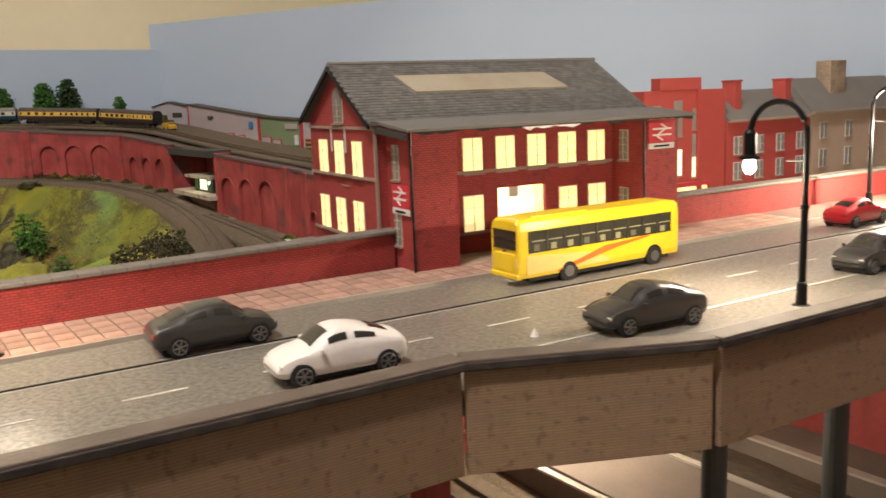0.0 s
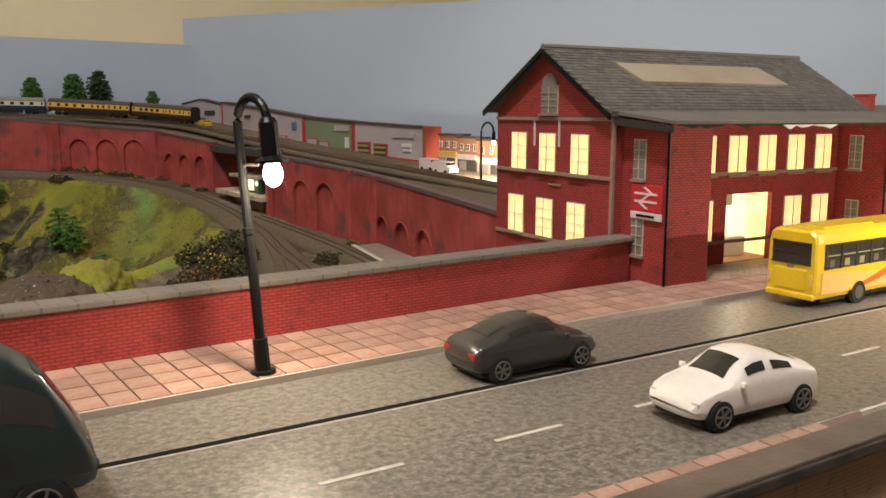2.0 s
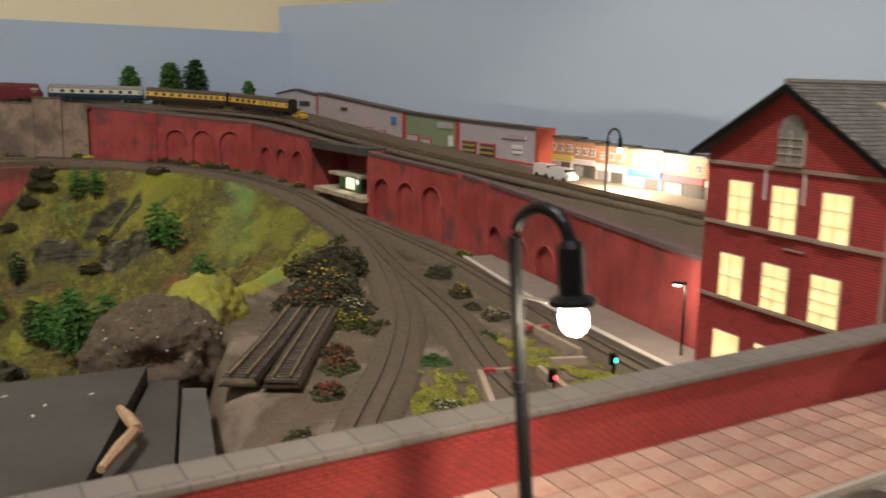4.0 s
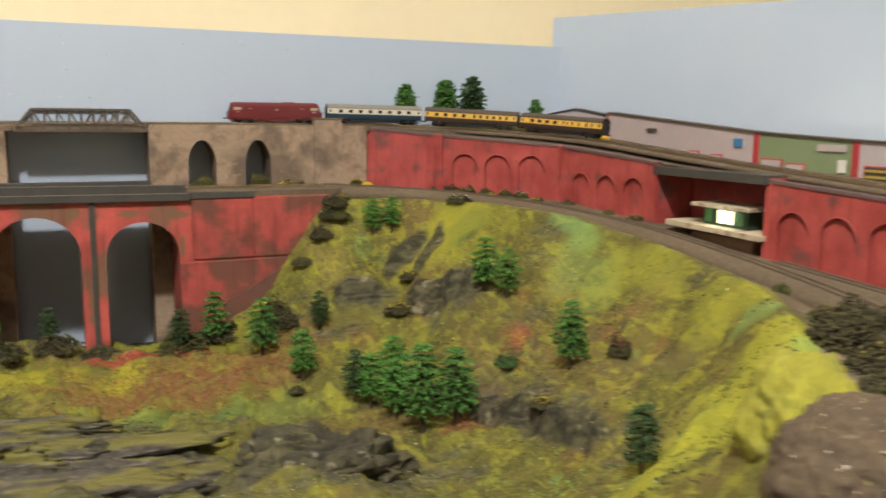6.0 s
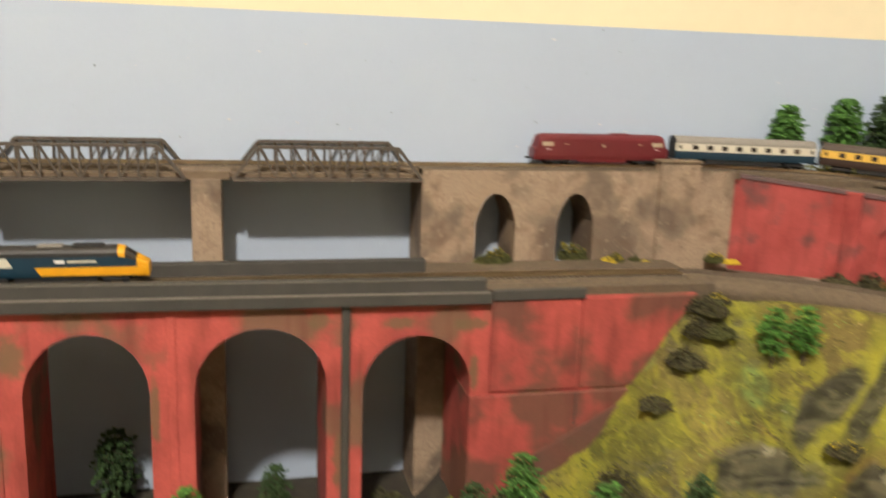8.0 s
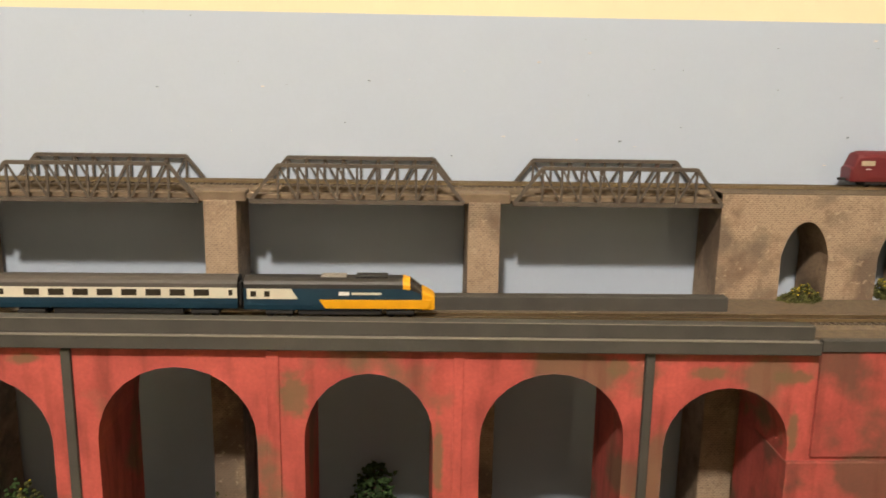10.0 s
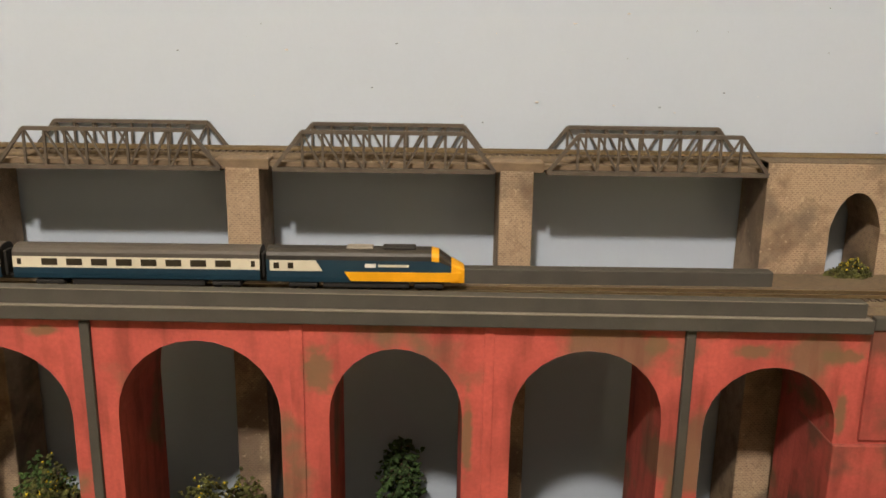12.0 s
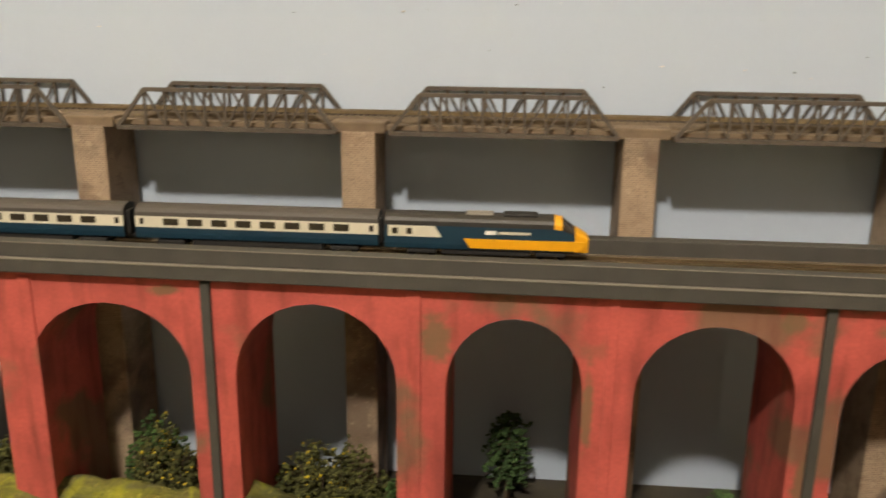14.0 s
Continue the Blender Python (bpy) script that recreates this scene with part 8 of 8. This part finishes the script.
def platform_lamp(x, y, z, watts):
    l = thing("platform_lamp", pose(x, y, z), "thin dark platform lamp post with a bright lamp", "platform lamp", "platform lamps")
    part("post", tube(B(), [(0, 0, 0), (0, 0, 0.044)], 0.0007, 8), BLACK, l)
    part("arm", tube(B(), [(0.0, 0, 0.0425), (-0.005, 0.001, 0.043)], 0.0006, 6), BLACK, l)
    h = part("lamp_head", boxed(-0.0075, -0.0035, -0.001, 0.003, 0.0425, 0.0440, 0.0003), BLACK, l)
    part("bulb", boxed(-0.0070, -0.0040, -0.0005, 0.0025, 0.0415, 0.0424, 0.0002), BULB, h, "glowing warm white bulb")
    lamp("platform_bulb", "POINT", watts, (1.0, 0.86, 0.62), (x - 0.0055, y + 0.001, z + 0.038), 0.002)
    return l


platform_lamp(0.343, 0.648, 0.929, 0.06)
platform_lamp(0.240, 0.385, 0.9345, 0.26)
BOARD_GREY = material("scratched_grey_board", (0.066, 0.060, 0.053), 0.6, second=(0.042, 0.037, 0.032), scale=22, amount=0.75, fine=500, fine_amount=0.25, bump=0.3, bump_scale=300, stain=(0.035, 0.031, 0.027), stain_scale=30, stain_cut=0.60, stain_amount=0.6)
board = part("grey_board", prism(B(), [(-0.091, 0.455), (-0.051, 0.455), (0.069, 0.764), (-0.091, 0.780)], 0.740, 0.931, "z"), BOARD_GREY)
tagged(board, "flat scratched grey board covering part of the layout", "board")
PALE_BOARD = material("worn_pale_grey_board", (0.105, 0.098, 0.088), 0.7, second=(0.065, 0.060, 0.052), scale=30, amount=0.7, fine=500, fine_amount=0.25, bump=0.3, bump_scale=300)
flap = part("grey_board", prism(B(), [(-0.0495, 0.455), (0.0705, 0.762), (0.0830, 0.755), (0.004, 0.455)], 0.760, 0.9240, "z"), BOARD_GREY)
tagged(flap, "narrow lower grey board beside the larger one", "board")
flap = part("grey_board", prism(B(), [(0.005, 0.455), (0.0800, 0.735), (0.0905, 0.730), (0.028, 0.455)], 0.760, 0.9262, "z"), PALE_BOARD)
tagged(flap, "worn pale grey plank lying beside the yard", "board")
rng = random.Random(9)
for k in range(24):
    y, a = rng.uniform(0.60, 0.765), rng.uniform(0, 180)
    x = rng.uniform(-0.086, 0.389 * (y - 0.764) + 0.064)
    ob = part("scratch_fleck", prism(B(), [(-0.0017, -0.0004), (0.0003, -0.0008), (0.0019, -0.0002), (0.0010, 0.0006), (-0.0009, 0.0003)], 0.0, 0.0003, "z"), SIGN_WHITE if k % 3 else BLACK)
    ob.matrix_basis = pose(x, y, 0.9310, 0, 0, a)
    tagged(ob, "tiny pale chip on the grey board", "chip", "chips on the grey board")
TWIG = material("bare_tan_wood", (0.46, 0.30, 0.17), 0.8, second=(0.34, 0.2, 0.11), scale=200, amount=0.5)
st = thing("wooden_stick", pose(0.0405, 0.676, 0.9310), "broken tan wooden stick lying on the grey board", "stick")
part("upper_piece", tube(B(), [(0.0035, 0.026, 0.0022), (0.0040, 0.012, 0.0030), (0.0050, -0.004, 0.0026)], [0.0018, 0.0028, 0.0026], 7), TWIG, st)
part("lower_piece", tube(B(), [(0.0035, -0.005, 0.0022), (-0.0050, -0.020, 0.0026), (-0.0150, -0.037, 0.0022)], [0.0024, 0.0028, 0.0018], 7), TWIG, st)

BROWN_ROCK = material("brown_plaster_mound", (0.125, 0.088, 0.055), 0.95, second=(0.060, 0.045, 0.030), scale=55, amount=0.7, fine=500, fine_amount=0.4, bump=0.6, bump_scale=220, stain=(0.30, 0.25, 0.17), stain_scale=90, stain_cut=0.66)


def plaster_mound():
    """A rounded plaster dome with a low arched hollow in its foot and an upright crease beside it."""
    bm = B()
    bmesh.ops.create_icosphere(bm, subdivisions=6, radius=1.0)
    hollows = [(Vector((-0.42, -0.88, 0.20)).normalized(), 0.24, 0.22), (Vector((-0.10, -0.98, 0.16)).normalized(), 0.18, 0.16), (Vector((0.52, -0.84, 0.22)).normalized(), 0.12, 0.11), (Vector((0.50, -0.70, 0.50)).normalized(), 0.09, 0.06), (Vector((0.48, -0.86, 0.02)).normalized(), 0.13, 0.13)]
    for v in bm.verts:
        n = v.co.normalized()
        k = 1 + 0.07 * noise.noise(n * 2.1 + Vector((4.4, 0, 0))) + 0.06 * noise.noise(n * 6.0) + 0.035 * noise.noise(n * 15.0) + 0.02 * noise.noise(n * 34.0)
        for way, wide, deep in hollows:
            k -= 1.35 * deep * math.exp(-((n - way).length / wide) ** 4)
        v.co = Vector((n.x * 0.041 * k, n.y * 0.033 * k, n.z * 0.036 * k))
    rng = random.Random(8)
    spots = [tuple(v.co) for v in rng.sample(list(bm.verts), 700) if v.co.z > 0.002 and v.co.y < 0.012]
    ob = part("plaster_mound", bm, BROWN_ROCK, smooth=True)
    ob.matrix_basis = pose(0.082, 0.805, 0.922, 0, 0, 12)
    v, f = clumps(spots[:46], rng, 0.0004, 0.0013, 0.5)
    raw("plaster_chips", v, f, TUFT[8], ob, "pale loose plaster chips")
    v, f = clumps([p for p in spots[46:] if p[2] > 0.004 and noise.noise(Vector(p) * 90) > 0.05], rng, 0.0006, 0.0016, 0.5)
    raw("turf_crumbs", v, f, TUFT[1], ob, "olive turf crumbs")
    return tagged(ob, "brown plaster mound with a dark hollow at its foot", "mound")


plaster_mound()
MOSS = material("bright_moss_mat", (0.33, 0.31, 0.035), 0.95, stain=(0.17, 0.155, 0.07), stain_scale=30, stain_cut=0.54, stain_amount=0.7, second=(0.16, 0.17, 0.03), scale=80, amount=0.6, fine=900, fine_amount=0.3, bump=0.9, bump_scale=900)
hump_moss = rock(5.2, 0.028, 0.046, 0.033, "bright yellow green mossy hump beside the mound", 0.0, True, 0.6)
hump_moss.data.materials[0] = MOSS
hump_moss.matrix_basis = pose(0.128, 0.876, 0.917, 0, 0, -38)
tagged(hump_moss, "", "hump")


def moss_mat(x, y, rx, ry, turn, seed):
    """Loose moss tufts in a ragged, thinning patch."""
    rng = random.Random(seed)
    places = []
    while len(places) < 2600:
        px, py = rng.uniform(-1.3, 1.3), rng.uniform(-1.3, 1.3)
        edge = math.hypot(px, py) + 0.9 * noise.noise(Vector((px * 2.1 + seed, py * 2.1, 0.3))) + 0.4 * noise.noise(Vector((px * 6 + seed, py * 6, 0.7)))
        if edge < 0.85 + 0.25 * rng.random():
            places.append((px * rx, py * ry, 0.0006 * rng.random()))
    v, f = clumps(places, rng, 0.0004, 0.0012, 0.5)
    ob = raw("moss_patch", v, f, MOSS, None, "yellow green moss strewn on the yard earth", "stuff")
    ob.matrix_basis = pose(x, y, 0.9228, 0, 0, turn)
    return tagged(ob, "", "moss", "moss mats in the yard")


moss_mat(0.190, 0.660, 0.017, 0.052, -30, 1)
moss_mat(0.281, 0.712, 0.012, 0.030, -8, 4)
moss_mat(0.285, 0.648, 0.014, 0.022, -12, 7)
BEAM = material("pale_timber_edging", (0.42, 0.33, 0.24), 0.85, second=(0.3, 0.22, 0.15), scale=150, amount=0.5)
for (ax, ay), (bx, by) in (((0.313, 0.771), (0.303, 0.690)), ((0.229, 0.686), (0.195, 0.616)), ((0.276, 0.684), (0.296, 0.676)), ((0.262, 0.676), (0.246, 0.610))):
    n = math.hypot(bx - ax, by - ay)
    ob = part("timber_edging", boxed(0, n, -0.0018, 0.0018, 0.9215, 0.9275, 0.0004), BEAM)
    ob.matrix_basis = pose(ax, ay, 0, 0, 0, math.degrees(math.atan2(by - ay, bx - ax)))
    tagged(ob, "pale timber edging strip beside the tracks", "edging", "timber edging strips")
for ax, ay, bx, by in ((0.228, 0.685, 0.254, 0.678), (0.303, 0.745, 0.320, 0.741)):
    n = math.hypot(bx - ax, by - ay)
    t = thing("crossing_barrier", pose(ax, ay, 0.9245, 0, 0, math.degrees(math.atan2(by - ay, bx - ax))), "low red and pale crossing board between rails", "barrier", "crossing boards")
    part("board", boxed(0, n, -0.0015, 0.0015, 0, 0.0030, 0.0003), BEAM, t)
    for k in range(2):
        part("red_end", boxed(n * (0.05 + 0.62 * k), n * (0.33 + 0.62 * k), -0.0017, 0.0017, 0.0008, 0.0033), SHED_RED, t)


def colour_signal(x, y, glow, label):
    s = thing("colour_light_signal", pose(x, y, 0.923, 0, 0, 30), label, "signal", "colour light signals")
    part("post", tube(B(), [(0, 0, 0), (0, 0, 0.0055)], 0.0008, 6), BLACK, s)
    part("head", boxed(-0.0024, 0.0024, -0.001, 0.0022, 0.0052, 0.0122, 0.0004), BLACK, s)
    b = B()
    bmesh.ops.create_uvsphere(b, u_segments=10, v_segments=6, radius=0.0013, matrix=Matrix.Translation((0, -0.0010, 0.0078)))
    part("lens", b, glow, s, "glowing lens", True)
    return s


colour_signal(0.250, 0.648, glowing("red_signal_glow", (1.0, 0.03, 0.03), 9.0), "small black signal showing a glowing red light")
colour_signal(0.298, 0.655, glowing("green_signal_glow", (0.05, 1.0, 0.55), 6.0), "small black signal showing a glowing green light")

# small marks on the sky board: chips, dents and pin holes
rng = random.Random(21)
pale_v, pale_f, dark_v, dark_f = [], [], [], []
for k in range(70):
    x, z, r = rng.uniform(-1.0, 0.3), rng.uniform(1.065, 1.172), rng.uniform(0.0003, 0.0010)
    v, f = (pale_v, pale_f) if k % 2 else (dark_v, dark_f)
    if k % 2 == 0:
        r *= 0.6
    b, n = len(v), 7
    for i in range(n):
        a = 2 * math.pi * i / n
        q = r * rng.uniform(0.5, 1.3)
        v.append((x + 1.8 * q * math.cos(a), 1.7404, z + 0.7 * q * math.sin(a)))
    v.append((x, 1.7396, z))
    f += [(b + i, b + (i + 1) % n, b + n) for i in range(n)]
ob = raw("paint_chips", pale_v, pale_f, SIGN_WHITE, None, "pale filler blobs on the painted sky board", "stuff")
tagged(ob, "", "paint chips")
ob = raw("paint_chips", dark_v, dark_f, GREY_CARD, None, "dark pin holes in the painted sky board", "stuff")
tagged(ob, "", "paint chips")
